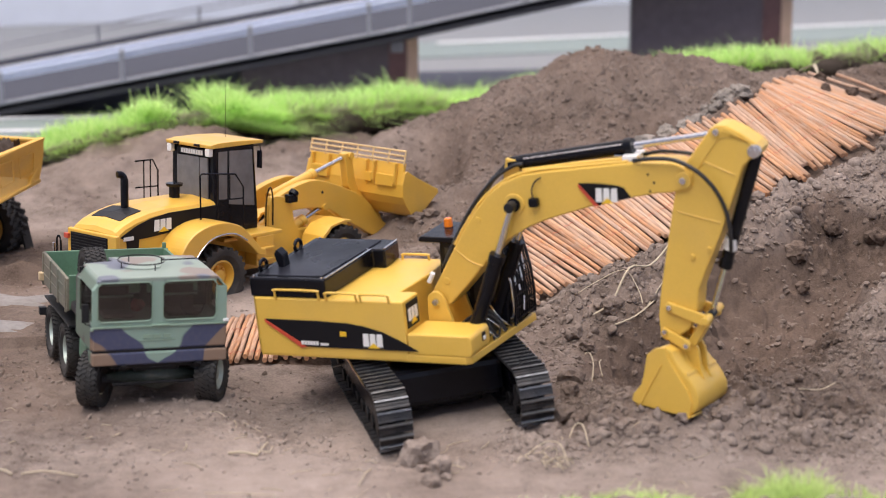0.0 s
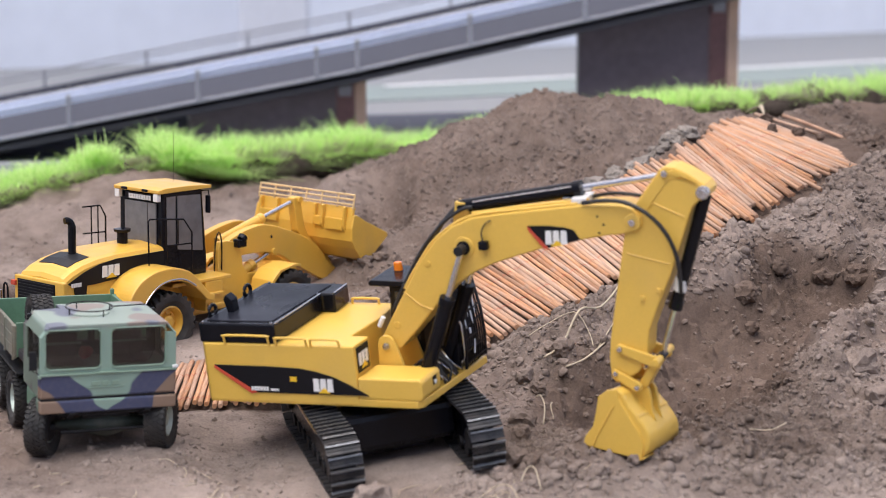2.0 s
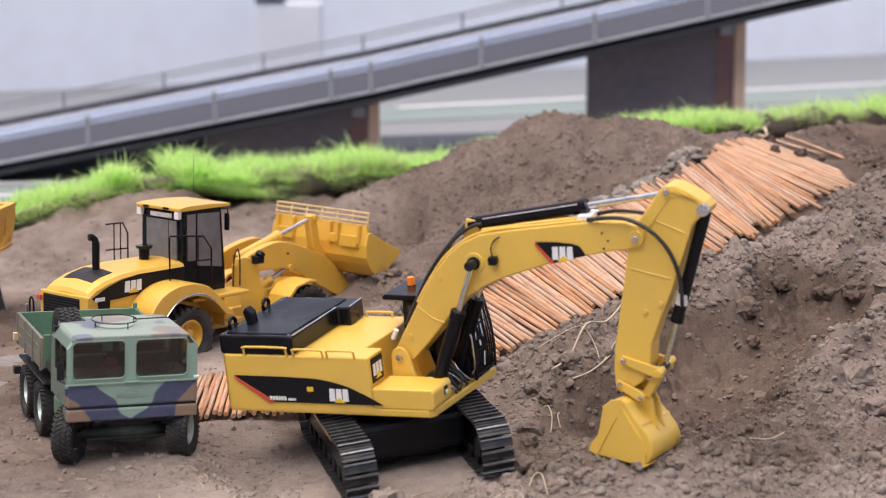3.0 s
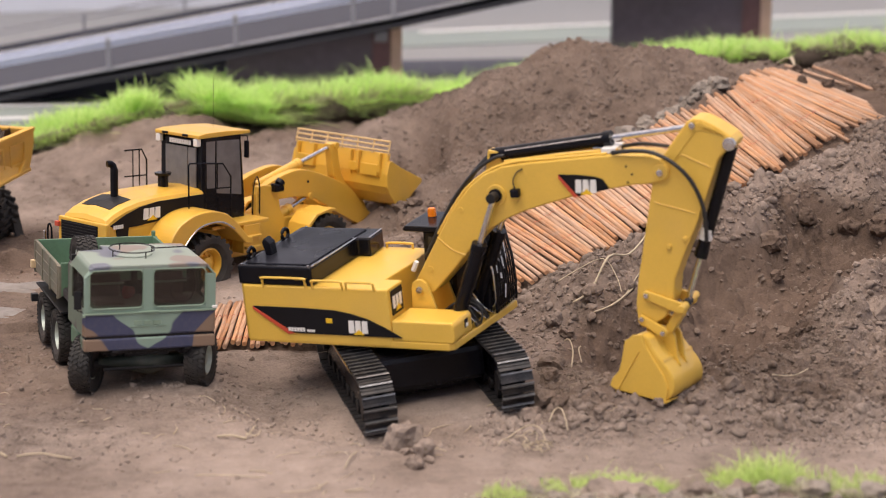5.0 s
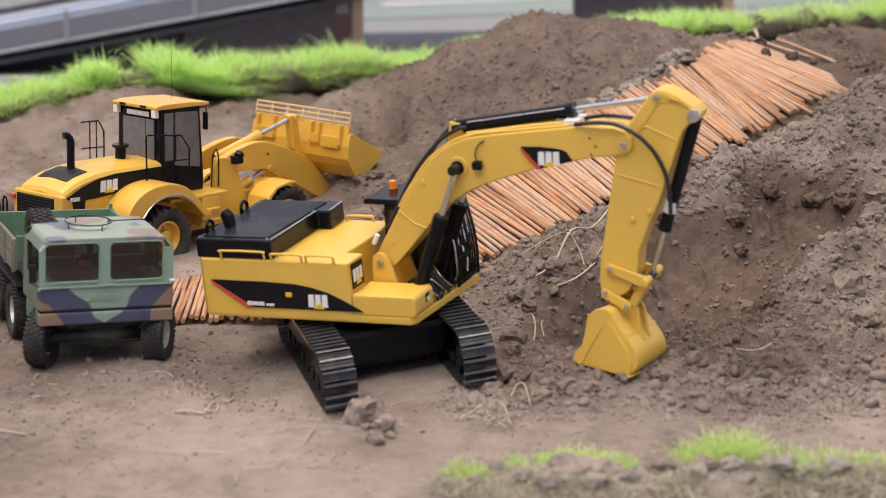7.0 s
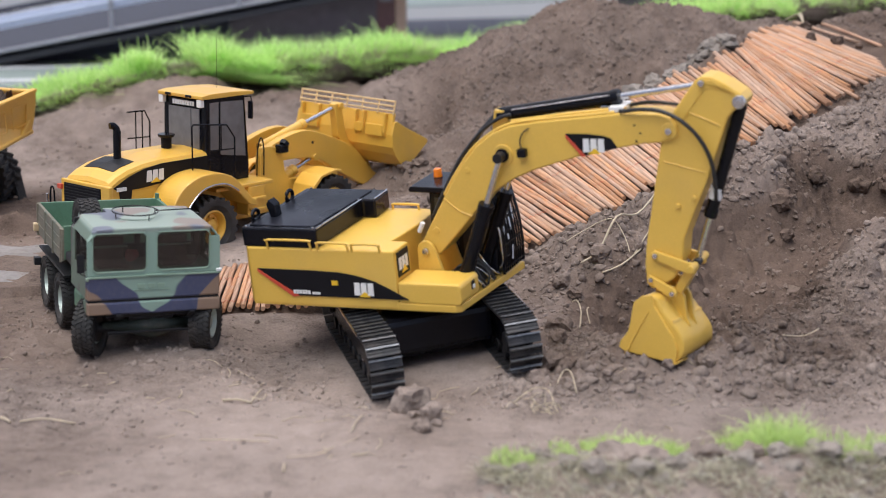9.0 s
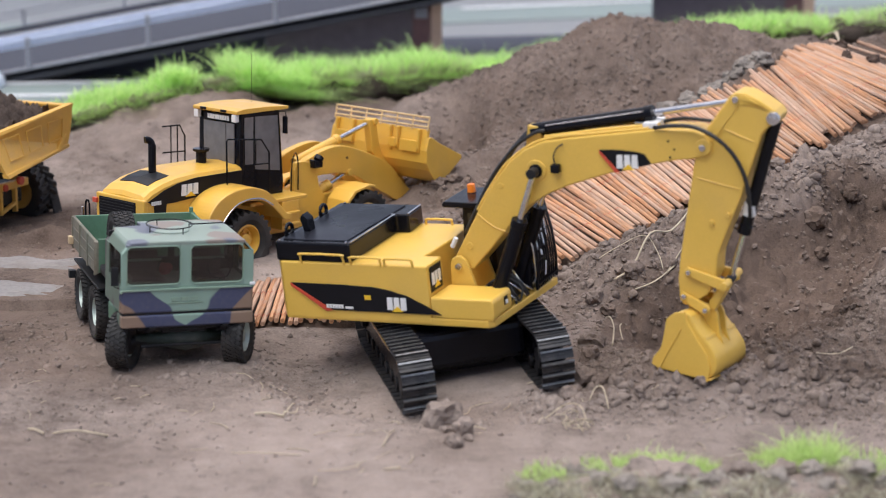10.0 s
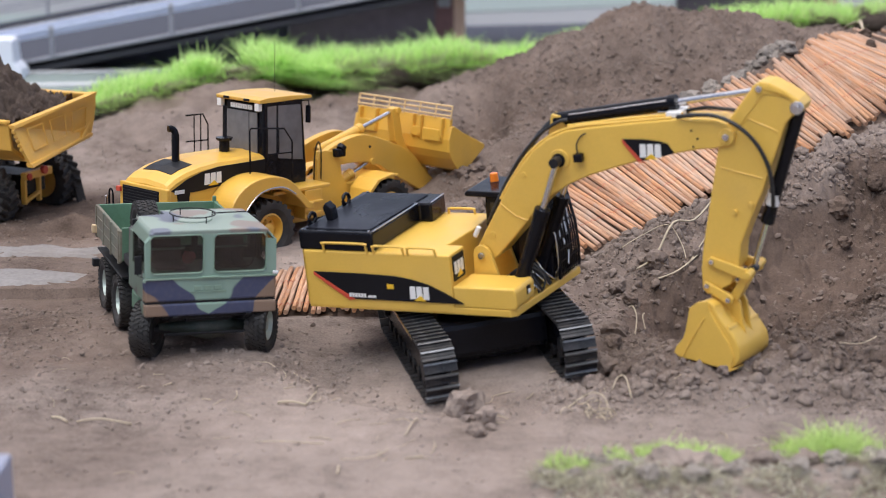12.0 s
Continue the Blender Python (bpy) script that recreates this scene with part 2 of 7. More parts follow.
# ---- the ground: trodden earth, a dug slope, a log road climbing between two heaps ----
# the road's two edges: far x, y, z, near x, y, z
ROAD = [(-0.262, 2.91, 0.0, -0.272, 2.618, 0.0), (-0.02, 2.935, 0.018, 0.01, 2.635, 0.01), (0.1317, 2.9965, 0.0806, 0.2015, 2.7729, 0.062),
        (0.196, 3.02, 0.102, 0.2774, 2.8208, 0.0821), (0.2828, 3.0924, 0.1418, 0.3594, 2.8751, 0.1059), (0.4095, 3.1979, 0.1998, 0.4934, 2.9637, 0.1449),
        (0.5025, 3.2856, 0.2344, 0.6043, 3.0616, 0.1707), (0.6194, 3.4023, 0.2708, 0.7005, 3.1554, 0.1927), (0.7080, 3.5000, 0.2785, 0.8460, 3.3430, 0.2280),
        (0.7800, 3.5700, 0.2840, 0.9240, 3.4680, 0.2320)]
ROAD_HALF = 0.128


# past its top end the road's bed goes on as bare earth
BED = ROAD + [(1.060, 3.900, 0.270, 1.200, 3.790, 0.225), (1.300, 4.180, 0.240, 1.430, 4.060, 0.220)]


def road_at(x, y):
    """Distance from the road's middle, its height beside this point, and the side (below 0: the near side)."""
    best = None
    for a, b in zip(BED, BED[1:]):
        x0, y0, x1, y1 = (a[0] + a[3]) / 2, (a[1] + a[4]) / 2, (b[0] + b[3]) / 2, (b[1] + b[4]) / 2
        dx, dy = x1 - x0, y1 - y0
        t = min(1.0, max(0.0, ((x - x0) * dx + (y - y0) * dy) / (dx * dx + dy * dy)))
        px, py = x0 + t * dx, y0 + t * dy
        d = math.hypot(x - px, y - py)
        if best is None or d < best[0]:
            side = 1 if (x - px) * -dy + (y - py) * dx > 0 else -1
            far, near = a[2] + t * (b[2] - a[2]), a[5] + t * (b[5] - a[5])
            k = 0.5 + 0.5 * side * min(1.0, d / ROAD_HALF)
            best = (d, near + k * (far - near), side)
    return best


# the trench that the excavator digs up the slope, from its foot to its head
TRENCH = (0.375, 2.500, 0.700, 2.880)


def trench_at(x, y):
    """How far along the trench (0 to 1), how far from its middle in shares of its half width, and the side (below 0: to the right)."""
    ax, ay, bx, by = TRENCH
    dx, dy = bx - ax, by - ay
    t = min(1.0, max(0.0, ((x - ax) * dx + (y - ay) * dy) / (dx * dx + dy * dy)))
    wob = 0.016 * math.sin(x * 23 + y * 9) + 0.010 * math.sin(y * 41 - x * 17)
    d = math.hypot(x - ax - t * dx, y - ay - t * dy) + wob
    return t, max(0.0, d) / (0.148 - 0.035 * t), 1 if dx * (y - ay) - dy * (x - ax) > 0 else -1


def blend_max(*zs):
    """The highest of some heights, rounded where two meet."""
    return 0.02 * math.log(sum(math.exp(min(z, 2.0) / 0.02) for z in zs))


def height(x, y, detail=True):
    d, rz, side = road_at(x, y)
    dig = smooth01(0.12, 0.27, x)
    if side < 0:
        # the dug slope in front of the road, with a low bank along its foot
        edge = y + max(0.0, d - ROAD_HALF)
        y0 = 2.36 + 0.30 * (1 - smooth01(0.08, 0.30, x))
        s = min(1.0, max(0.0, (y - y0) / max(edge - y0, 0.05)))
        bank = 0.034 * dig * smooth01(2.20 + 0.02 * math.sin(x * 13), 2.30, y)
        z = bank + max(0.0, rz - bank) * (0.75 * s + 0.25 * s * s)
        z += 0.020 * dig * math.exp(-((d - 0.22) / 0.09) ** 2) * smooth01(2.5, 2.7, y)
        # the trench with a steep cut on its right, thrown-up earth on both sides
        t, q, hand = trench_at(x, y)
        z -= (0.070 - 0.024 * t) * (1 - smooth01(0.30, 1.0, q)) * smooth01(2.33, 2.43, y)
        lobes = 0.7 + 0.5 * math.sin(19 * x + 26 * y) * math.sin(31 * y - 8 * x)
        z += (0.040 * lobes * smooth01(0.52, 0.66, x) if hand < 0 else 0.014) * math.exp(-((q - 1.28) / 0.30) ** 2) * smooth01(2.32, 2.45, y)
        z += 0.022 * math.exp(-((x - 0.245) / 0.04) ** 2 - ((y - 2.36) / 0.05) ** 2)
    else:
        z = rz * math.exp(-max(0.0, d - ROAD_HALF) / 0.35)
    # the heap behind the road, at its angle of rest, and the rise at the back
    hx, hy = (x - 0.43) * (0.60 if x < 0.43 else 0.31), (y - 3.92) * (0.60 if y < 3.92 else 0.75)
    heap = 0.309 - (math.sqrt(hx * hx + hy * hy + 0.0064) - 0.08)
    rise = 0.060 + 0.048 * smooth01(-0.78, -0.45, x) - 0.030 * smooth01(-0.42, -0.28, x)
    back = rise * smooth01(3.55, 4.15, y) + 0.130 * smooth01(0.15, 0.75, x) * smooth01(3.7, 4.3, y)
    if side > 0:
        z = blend_max(z, heap, back)
    # the spoil where the loader works and the hollow behind its bucket
    z += 0.05 * math.exp(-((x - 0.10) / 0.16) ** 2 - ((y - 3.42) / 0.12) ** 2)
    z -= 0.105 * math.exp(-((x - 0.078) / 0.046) ** 2 - ((y - 3.68) / 0.11) ** 2)
    z += 0.018 * math.exp(-((x + 0.03) / 0.13) ** 2 - ((y - 3.98) / 0.16) ** 2)
    z += 0.02 * math.exp(-((x + 0.65) / 0.35) ** 2 - ((y - 3.9) / 0.4) ** 2)
    # earth has slid over the top end of the road
    over = smooth01(0.86, 0.95, x + 0.2 * (y - 3.5)) * smooth01(3.2, 3.4, y)
    if d < ROAD_HALF + 0.05:
        k = 1 - smooth01(ROAD_HALF - 0.02, ROAD_HALF + 0.05, d)
        z = z * (1 - k) + (rz - 0.006 + 0.016 * over) * k
    # the site ends behind the grass
    brink = 4.85 - 0.30 * smooth01(0.46, 0.62, x) if x > 0.46 else 4.58 + 0.75 * (x - 0.10) if x > 0.10 else 4.35 + 0.55 * (x + 0.30) if x > -0.30 else 4.35 + 0.62 * (x + 0.30)
    z -= (z + 0.10) * smooth01(brink + 0.05, brink + 0.13, y)
    # a low bank of old turf before the slope
    z += 0.022 * math.exp(-((y - 1.925 - 0.02 * math.sin(x * 17)) / 0.055) ** 2) * smooth01(0.09, 0.20, x)
    # a torn lip of earth left of the truck
    lip = math.exp(-((x + 0.625) / 0.045) ** 2)
    z += 0.016 * lip * math.exp(-((y - 3.160 + 0.10 * abs(x + 0.62)) / 0.020) ** 2) - 0.016 * lip * math.exp(-((y - 3.128 + 0.10 * abs(x + 0.62)) / 0.009) ** 2)
    # level under the tracks
    e = math.hypot(x - 0.053, y - 2.464)
    k = 1 - smooth01(0.20, 0.30, e)
    z = z * (1 - k) + (-0.0035 + 0.1051 * (x - 0.053) + 0.0575 * (y - 2.464)) * k
    if detail:
        on_road = (1 - smooth01(ROAD_HALF - 0.03, ROAD_HALF + 0.02, d)) * (1 - 0.7 * over)
        loose = max(smooth01(0.025, 0.08, z), 0.8 * dig * smooth01(2.20, 2.30, y) * (1 if side < 0 else 0)) * (1 - on_road) * (1 - k)
        # ground churned up by wheels and tracks
        churn = max(math.exp(-((x + 0.12) / 0.15) ** 2 - ((y - 2.33) / 0.07) ** 2), math.exp(-((x + 0.32) / 0.13) ** 2 - ((y - 2.37) / 0.05) ** 2), 0.8 * math.exp(-((x - 0.12) / 0.08) ** 2 - ((y - 2.24) / 0.05) ** 2), 0.9 * math.exp(-((x + 0.62) / 0.22) ** 2 - ((y - 3.12) / 0.16) ** 2), 0.7 * math.exp(-((x + 0.52) / 0.12) ** 2 - ((y - 2.45) / 0.16) ** 2))
        loose = max(loose, 0.42 * churn * smooth01(-0.25, 0.25, noise.noise((x * 11, y * 15, 12.0)) + 0.15))
        heaped = smooth01(3.15, 3.4, y) * (1 if side > 0 else 0)
        calm = 1 - 0.75 * k
        z += 0.0055 * noise.noise((x * 5, y * 5, 0.3)) * (1 - on_road) * calm
        z += (0.0026 + 0.014 * loose * (1 - 0.5 * heaped)) * noise.noise((x * 17, y * 17, 1.3)) * (1 - 0.8 * on_road) * calm
        z += (0.0022 + 0.0130 * loose * (1 - 0.6 * heaped)) * (abs(noise.noise((x * 34, y * 34, 2.3))) - 0.18) * (1 - on_road)
        z += (0.0008 + 0.0080 * loose * (1 - 0.5 * heaped)) * (abs(noise.noise((x * 70, y * 70, 6.3))) - 0.18) * (1 - on_road)
        z += (0.0004 + 0.0048 * loose) * noise.noise((x * 95, y * 95, 4.3))
        # earth that slid down the heap in runs
        z += heaped * loose * (0.010 * noise.noise((x * 22, y * 6, 7.7)) + 0.022 * noise.noise((x * 9, y * 9, 3.7)) - 0.012 * abs(noise.noise((x * 14, y * 14, 9.1))))
        # lumps of broken earth, two sizes, part sunk
        if loose > 0.02 or noise.noise((x * 6, y * 6, 8.0)) > 0.0:
            for sc, amp, keep, lift in ((44.0, 0.0135, 0.30, 0.0), (70.0, 0.0090, 0.40, 5.0), (118.0, 0.0060, 0.55, 3.0)):
                q = Vector((x * sc + 0.6 * noise.noise((x * 60, y * 60, 1.0)), y * sc + 0.6 * noise.noise((x * 60, y * 60, 2.0)), lift))
                ds, ps = noise.voronoi(q)
                rnd = (math.sin(ps[0].x * 12.9898 + ps[0].y * 78.233) * 43758.5453) % 1.0
                if rnd < keep:
                    size = 0.35 + 0.65 * rnd / keep
                    z += amp * size * min(0.75, math.sqrt(max(0.0, 1 - (ds[0] / (0.66 * size)) ** 2))) * (0.14 + 0.86 * loose) * (1 - on_road) * (1 - (0.62 if sc < 100 else 0.1) * heaped)
        # ruts pressed by wheels
        z -= 0.004 * math.exp(-((y - 2.27 - 0.05 * math.sin(x * 2)) / 0.03) ** 2) * (1 - dig) * (0.5 + 0.5 * noise.noise((x * 30, 0.0, 3.0)))
    return z


def steps(*runs):
    """Places along an axis: runs of (from, to, step)."""
    out = []
    for a, b, st in runs:
        n = max(1, round((b - a) / st))
        out += [a + (b - a) * k / n for k in range(n)]
    return out + [runs[-1][1]]


def moist_shade(x, y):
    """Darkness of the earth: dug, heaped earth is moist, trodden dry; shade painted in."""
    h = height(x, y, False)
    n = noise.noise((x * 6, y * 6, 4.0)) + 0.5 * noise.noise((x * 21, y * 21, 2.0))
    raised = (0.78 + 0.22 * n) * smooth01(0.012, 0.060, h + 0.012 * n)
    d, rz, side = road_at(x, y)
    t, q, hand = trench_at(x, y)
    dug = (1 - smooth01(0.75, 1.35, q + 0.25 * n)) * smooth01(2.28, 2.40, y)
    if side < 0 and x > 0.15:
        # the crest beside the road and the cut bank are lighter
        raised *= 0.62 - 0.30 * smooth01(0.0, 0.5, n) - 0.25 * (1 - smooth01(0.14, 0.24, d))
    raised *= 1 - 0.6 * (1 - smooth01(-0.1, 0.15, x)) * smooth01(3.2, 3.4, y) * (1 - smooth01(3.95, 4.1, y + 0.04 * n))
    # shade in the hollow behind the loader's bucket, painted as darker earth
    hollow_shade = 0.95 * (1 - smooth01(0.05, 0.15, math.hypot(x - 0.075, (y - 3.68) * 0.6) + 0.03 * n))
    # the pit is moist, and its shade is put into the colour too
    pit = max(dug, hollow_shade, 0.85 * (1 - smooth01(0.10, 0.24, math.hypot(x - 0.38, (y - 2.42) * 1.3) + 0.05 * n)))
    # earth between the logs is darkest: the gaps' shade is painted in
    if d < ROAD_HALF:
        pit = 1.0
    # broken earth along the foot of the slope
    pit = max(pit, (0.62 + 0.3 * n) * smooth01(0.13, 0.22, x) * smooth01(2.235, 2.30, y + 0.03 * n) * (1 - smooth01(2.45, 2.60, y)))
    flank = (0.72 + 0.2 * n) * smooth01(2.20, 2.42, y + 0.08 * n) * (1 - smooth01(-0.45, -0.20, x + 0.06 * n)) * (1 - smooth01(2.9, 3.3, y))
    # damp soil under the dumper, with the dumper's shadow painted in
    dumper_damp_shade = 0.95 * (1 - smooth01(0.20, 0.48, math.hypot(x + 0.74, (y - 3.22) * 1.3) + 0.06 * n))
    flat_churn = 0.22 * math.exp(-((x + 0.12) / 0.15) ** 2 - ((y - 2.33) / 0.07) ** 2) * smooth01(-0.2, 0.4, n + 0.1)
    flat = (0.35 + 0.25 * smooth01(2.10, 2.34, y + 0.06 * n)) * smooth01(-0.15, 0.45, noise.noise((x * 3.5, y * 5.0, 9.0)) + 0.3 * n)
    return min(1.0, max(0.0, raised, pit, dumper_damp_shade, flat, flat_churn, flank))


def darken_earth(me):
    at = me.attributes.new("moist_shade", "FLOAT", "POINT")
    at.data.foreach_set("value", [moist_shade(v.co.x, v.co.y) for v in me.vertices])


def sheet(name, xs, ys, mat):
    nx, ny = len(xs), len(ys)
    me = bpy.data.meshes.new(name)
    me.from_pydata([(x, y, height(x, y)) for y in ys for x in xs], [], [(j * nx + i, j * nx + i + 1, (j + 1) * nx + i + 1, (j + 1) * nx + i) for j in range(ny - 1) for i in range(nx - 1)])
    me.polygons.foreach_set("use_smooth", [True] * len(me.polygons))
    me.materials.append(mat)
    darken_earth(me)
    return new(name, me)


GX = steps((-1.35, -0.75, 0.02), (-0.75, 0.10, 0.006), (0.10, 0.85, 0.0037), (0.85, 1.45, 0.02))
GY = steps((1.25, 1.85, 0.03), (1.85, 2.95, 0.0040), (2.95, 4.30, 0.008), (4.30, 5.15, 0.025))
GROUND = tagged(sheet("ground", GX, GY, M_DIRT), "trodden brown earth with dug slopes and a heap", "ground", kind="structure")


def patch(name, cx, cy, rx, ry, mat, label, seed):
    """A thin bare patch with a ragged outline that lies on the ground."""
    bm = bmesh.new()
    c = bm.verts.new((cx, cy, height(cx, cy) + 0.004))
    rings = []
    for q in (0.25, 0.5, 0.75, 1.0):
        ring = []
        for k in range(40):
            a = 2 * math.pi * k / 40
            f = q * (1 + (0.6 * noise.noise((math.cos(a) * 2, math.sin(a) * 2, seed)) + 0.5 * noise.noise((math.cos(a) * 6, math.sin(a) * 6, seed))) * q)
            x, y = cx + rx * f * math.cos(a), cy + ry * f * math.sin(a)
            ring.append(bm.verts.new((x, y, height(x, y) + (0.004 if q < 1 else -0.003))))
        rings.append(ring)
    for k in range(40):
        bm.faces.new((c, rings[0][k], rings[0][(k + 1) % 40]))
        for a, b in zip(rings, rings[1:]):
            bm.faces.new((a[k], b[k], b[(k + 1) % 40], a[(k + 1) % 40]))
    return tagged(part(name, bm, mat, smooth=True), label, "bare floor", kind="structure")


M_BARE = material("dusty_grey_floor", (0.225, 0.212, 0.210), 0.8, vary=0.22, scale=14, fine=150, bump=0.15, dust=(0.17, 0.135, 0.115), dust_amount=0.9)
patch("bare_floor", -0.640, 2.960, 0.14, 0.035, M_BARE, "pale grey floor showing through the earth", 1.0)
patch("bare_floor", -0.660, 2.800, 0.13, 0.055, M_BARE, "pale grey floor showing through the earth", 5.0)

# ---- the log road ----
def log_material():
    """Peeled wood: grain along each stick, grey weathered and fresh orange sticks side by side, earth rubbed into it."""
    m = bpy.data.materials.new("peeled_sticks")
    m.use_nodes = True
    t = m.node_tree
    b = t.nodes["Principled BSDF"]
    b.inputs["Roughness"].default_value, b.inputs["Specular IOR Level"].default_value = 0.75, 0.3
    co, info = t.nodes.new("ShaderNodeTexCoord"), t.nodes.new("ShaderNodeObjectInfo")
    shift = t.nodes.new("ShaderNodeVectorMath")
    shift.operation = "MULTIPLY_ADD"
    shift.inputs[1].default_value = (1.0, 0.06, 1.0)
    t.links.new(co.outputs["Object"], shift.inputs[0])
    t.links.new(info.outputs["Random"], shift.inputs[2])

    def noise_of(vec, scale, detail):
        n = t.nodes.new("ShaderNodeTexNoise")
        n.inputs["Scale"].default_value, n.inputs["Detail"].default_value = scale, detail
        t.links.new(vec, n.inputs["Vector"])
        return n.outputs["Fac"]

    def ramp_of(fac, *stops):
        r = t.nodes.new("ShaderNodeValToRGB")
        while len(r.color_ramp.elements) < len(stops):
            r.color_ramp.elements.new(0.5)
        for e, (at, col) in zip(r.color_ramp.elements, stops):
            e.position, e.color = at, (*col, 1)
        t.links.new(fac, r.inputs["Fac"])
        return r.outputs["Color"]

    def mix_of(kind, fac, a, c):
        n = t.nodes.new("ShaderNodeMix")
        n.data_type, n.blend_type = "RGBA", kind
        if isinstance(fac, float):
            n.inputs["Factor"].default_value = fac
        else:
            t.links.new(fac, n.inputs["Factor"])
        t.links.new(a, n.inputs["A"])
        if isinstance(c, tuple):
            n.inputs["B"].default_value = (*c, 1)
        else:
            t.links.new(c, n.inputs["B"])
        return n.outputs["Result"]

    tone = ramp_of(info.outputs["Random"], (0.0, (0.34, 0.200, 0.130)), (0.22, (0.56, 0.295, 0.160)), (0.45, (0.49, 0.345, 0.265)), (0.62, (0.60, 0.340, 0.195)), (0.82, (0.55, 0.390, 0.300)), (1.0, (0.44, 0.250, 0.155)))
    grain = noise_of(shift.outputs[0], 330.0, 5.0)
    col = mix_of("MULTIPLY", 0.85, tone, ramp_of(grain, (0.30, (0.64, 0.58, 0.55)), (0.70, (1.20, 1.17, 1.14))))
    dirt = noise_of(co.outputs["Object"], 38.0, 6.0)
    fac = t.nodes.new("ShaderNodeMapRange")
    fac.inputs["From Min"].default_value, fac.inputs["From Max"].default_value, fac.inputs["To Max"].default_value = 0.52, 0.72, 0.65
    t.links.new(dirt, fac.inputs["Value"])
    col = mix_of("MIX", fac.outputs[0], col, (0.38, 0.295, 0.245))
    t.links.new(col, b.inputs["Base Color"])
    bp = t.nodes.new("ShaderNodeBump")
    bp.inputs["Strength"].default_value, bp.inputs["Distance"].default_value = 0.4, 0.001
    t.links.new(grain, bp.inputs["Height"])
    t.links.new(bp.outputs[0], b.inputs["Normal"])
    return m


M_LOG = log_material()


def along_road(s):
    """The far and the near end of the log that lies s metres along the road."""
    for a, b in zip(ROAD, ROAD[1:]):
        n = math.hypot((b[0] + b[3] - a[0] - a[3]) / 2, (b[1] + b[4] - a[1] - a[4]) / 2, (b[2] + b[5] - a[2] - a[5]) / 2)
        if s <= n:
            q = [u + (v - u) * s / n for u, v in zip(a, b)]
            return Vector(q[:3]), Vector(q[3:])
        s -= n
    return None


def stick_mesh(seed, length, thick=0.0047):
    rng = random.Random(seed)
    rings, seg = [], 7
    for i in range(5):
        u = (i / 4 - 0.5) * length
        r = thick * (1.0 + 0.10 * (i / 4 - 0.5) + rng.uniform(-0.07, 0.07))
        cx, cz = rng.uniform(-0.0012, 0.0012), rng.uniform(-0.0006, 0.0006)
        rings.append([(cx + r * math.cos(a), u, cz + r * math.sin(a)) for a in (2 * math.pi * k / seg for k in range(seg))])
    bm = loft(rings)
    for f in bm.faces:
        f.smooth = len(f.verts) == 4
    me = bpy.data.meshes.new("log")
    bmesh.ops.recalc_face_normals(bm, faces=bm.faces)
    bm.to_mesh(me)
    bm.free()
    me.materials.append(M_LOG)
    return me


LOG_MESHES = [stick_mesh(k, 0.240 + 0.012 * (k % 4), 0.0037 + 0.0003 * (k % 3)) for k in range(12)]
THIN_MESHES = [stick_mesh(40 + k, 0.262, 0.0039) for k in range(6)]
log_road = thing("log_road", Matrix.Translation((0.2, 2.95, 0.07)), "road of peeled orange-brown sticks laid side by side on earth", "log road")
_rng = random.Random(5)
_s = 0.012
while True:
    got = along_road(_s)
    if not got:
        break
    far, near = got
    d = (far - near).normalized()
    c = (far + near) / 2 + d * _rng.gauss(0.0, 0.009) + Vector((0, 0, 0.003 + _rng.uniform(-0.0008, 0.0012)))
    q = d.to_track_quat("Y", "Z").to_matrix().to_4x4()
    m = Matrix.Translation(c) @ q @ Matrix.Rotation(radians(_rng.gauss(0, 0.9)), 4, "Z") @ Matrix.Rotation(_rng.uniform(0, 6.28), 4, "Y")
    ob = new("log", _rng.choice(THIN_MESHES if c.x < 0.0 else LOG_MESHES))
    ob.parent = log_road
    ob.matrix_basis = log_road.matrix_basis.inverted() @ m
    _s += (0.0082 if c.x < 0.0 else 0.0086 + 0.0016 * smooth01(0.40, 0.60, c.x)) + _rng.uniform(-0.0010, 0.0014)

# loose sticks thrown across the top end
for a, b in (((0.772, 3.610, 0.297), (0.880, 3.530, 0.268)), ((0.835, 3.650, 0.290), (0.930, 3.560, 0.258)), ((0.850, 3.620, 0.286), (0.940, 3.530, 0.254))):
    a, b = Vector(a), Vector(b)
    ob = new("log", LOG_MESHES[3])
    ob.parent = log_road
    ob.matrix_basis = log_road.matrix_basis.inverted() @ Matrix.Translation((a + b) / 2) @ (a - b).to_track_quat("Y", "Z").to_matrix().to_4x4() @ Matrix.Diagonal((1.0, (a - b).length / 0.276, 1.0, 1.0))

# ---- behind the site: floor with lines, ramp road on pillars, white wall ----
M_FLOOR = material("grey_floor", (0.23, 0.238, 0.25), 0.55, vary=0.10, scale=1.2, fine=60, bump=0.05)
M_FLOOR_G = material("grey_green_floor", (0.22, 0.27, 0.26), 0.5, vary=0.08, scale=1.5, fine=60, bump=0.05)
M_LINE = material("white_floor_line", (0.75, 0.76, 0.78), 0.6, vary=0.06, scale=3, fine=60, bump=0.02)
M_WALL = material("white_sheet_wall", (0.80, 0.84, 0.93), 0.6, vary=0.05, scale=0.8, fine=8, bump=0.1, dist=0.02)
M_DECK = material("grey_ramp_deck", (0.060, 0.064, 0.084), 0.6, vary=0.2, scale=4, fine=90, bump=0.05, spec=0.15)
M_POST = material("grey_rail_post", (0.30, 0.31, 0.35), 0.5, metal=0.3, vary=0.15, scale=5, fine=90, bump=0.05)
M_RAIL = material("galvanised_rail", (0.50, 0.56, 0.71), 0.50, metal=0.1, vary=0.12, scale=5, fine=90, bump=0.05)
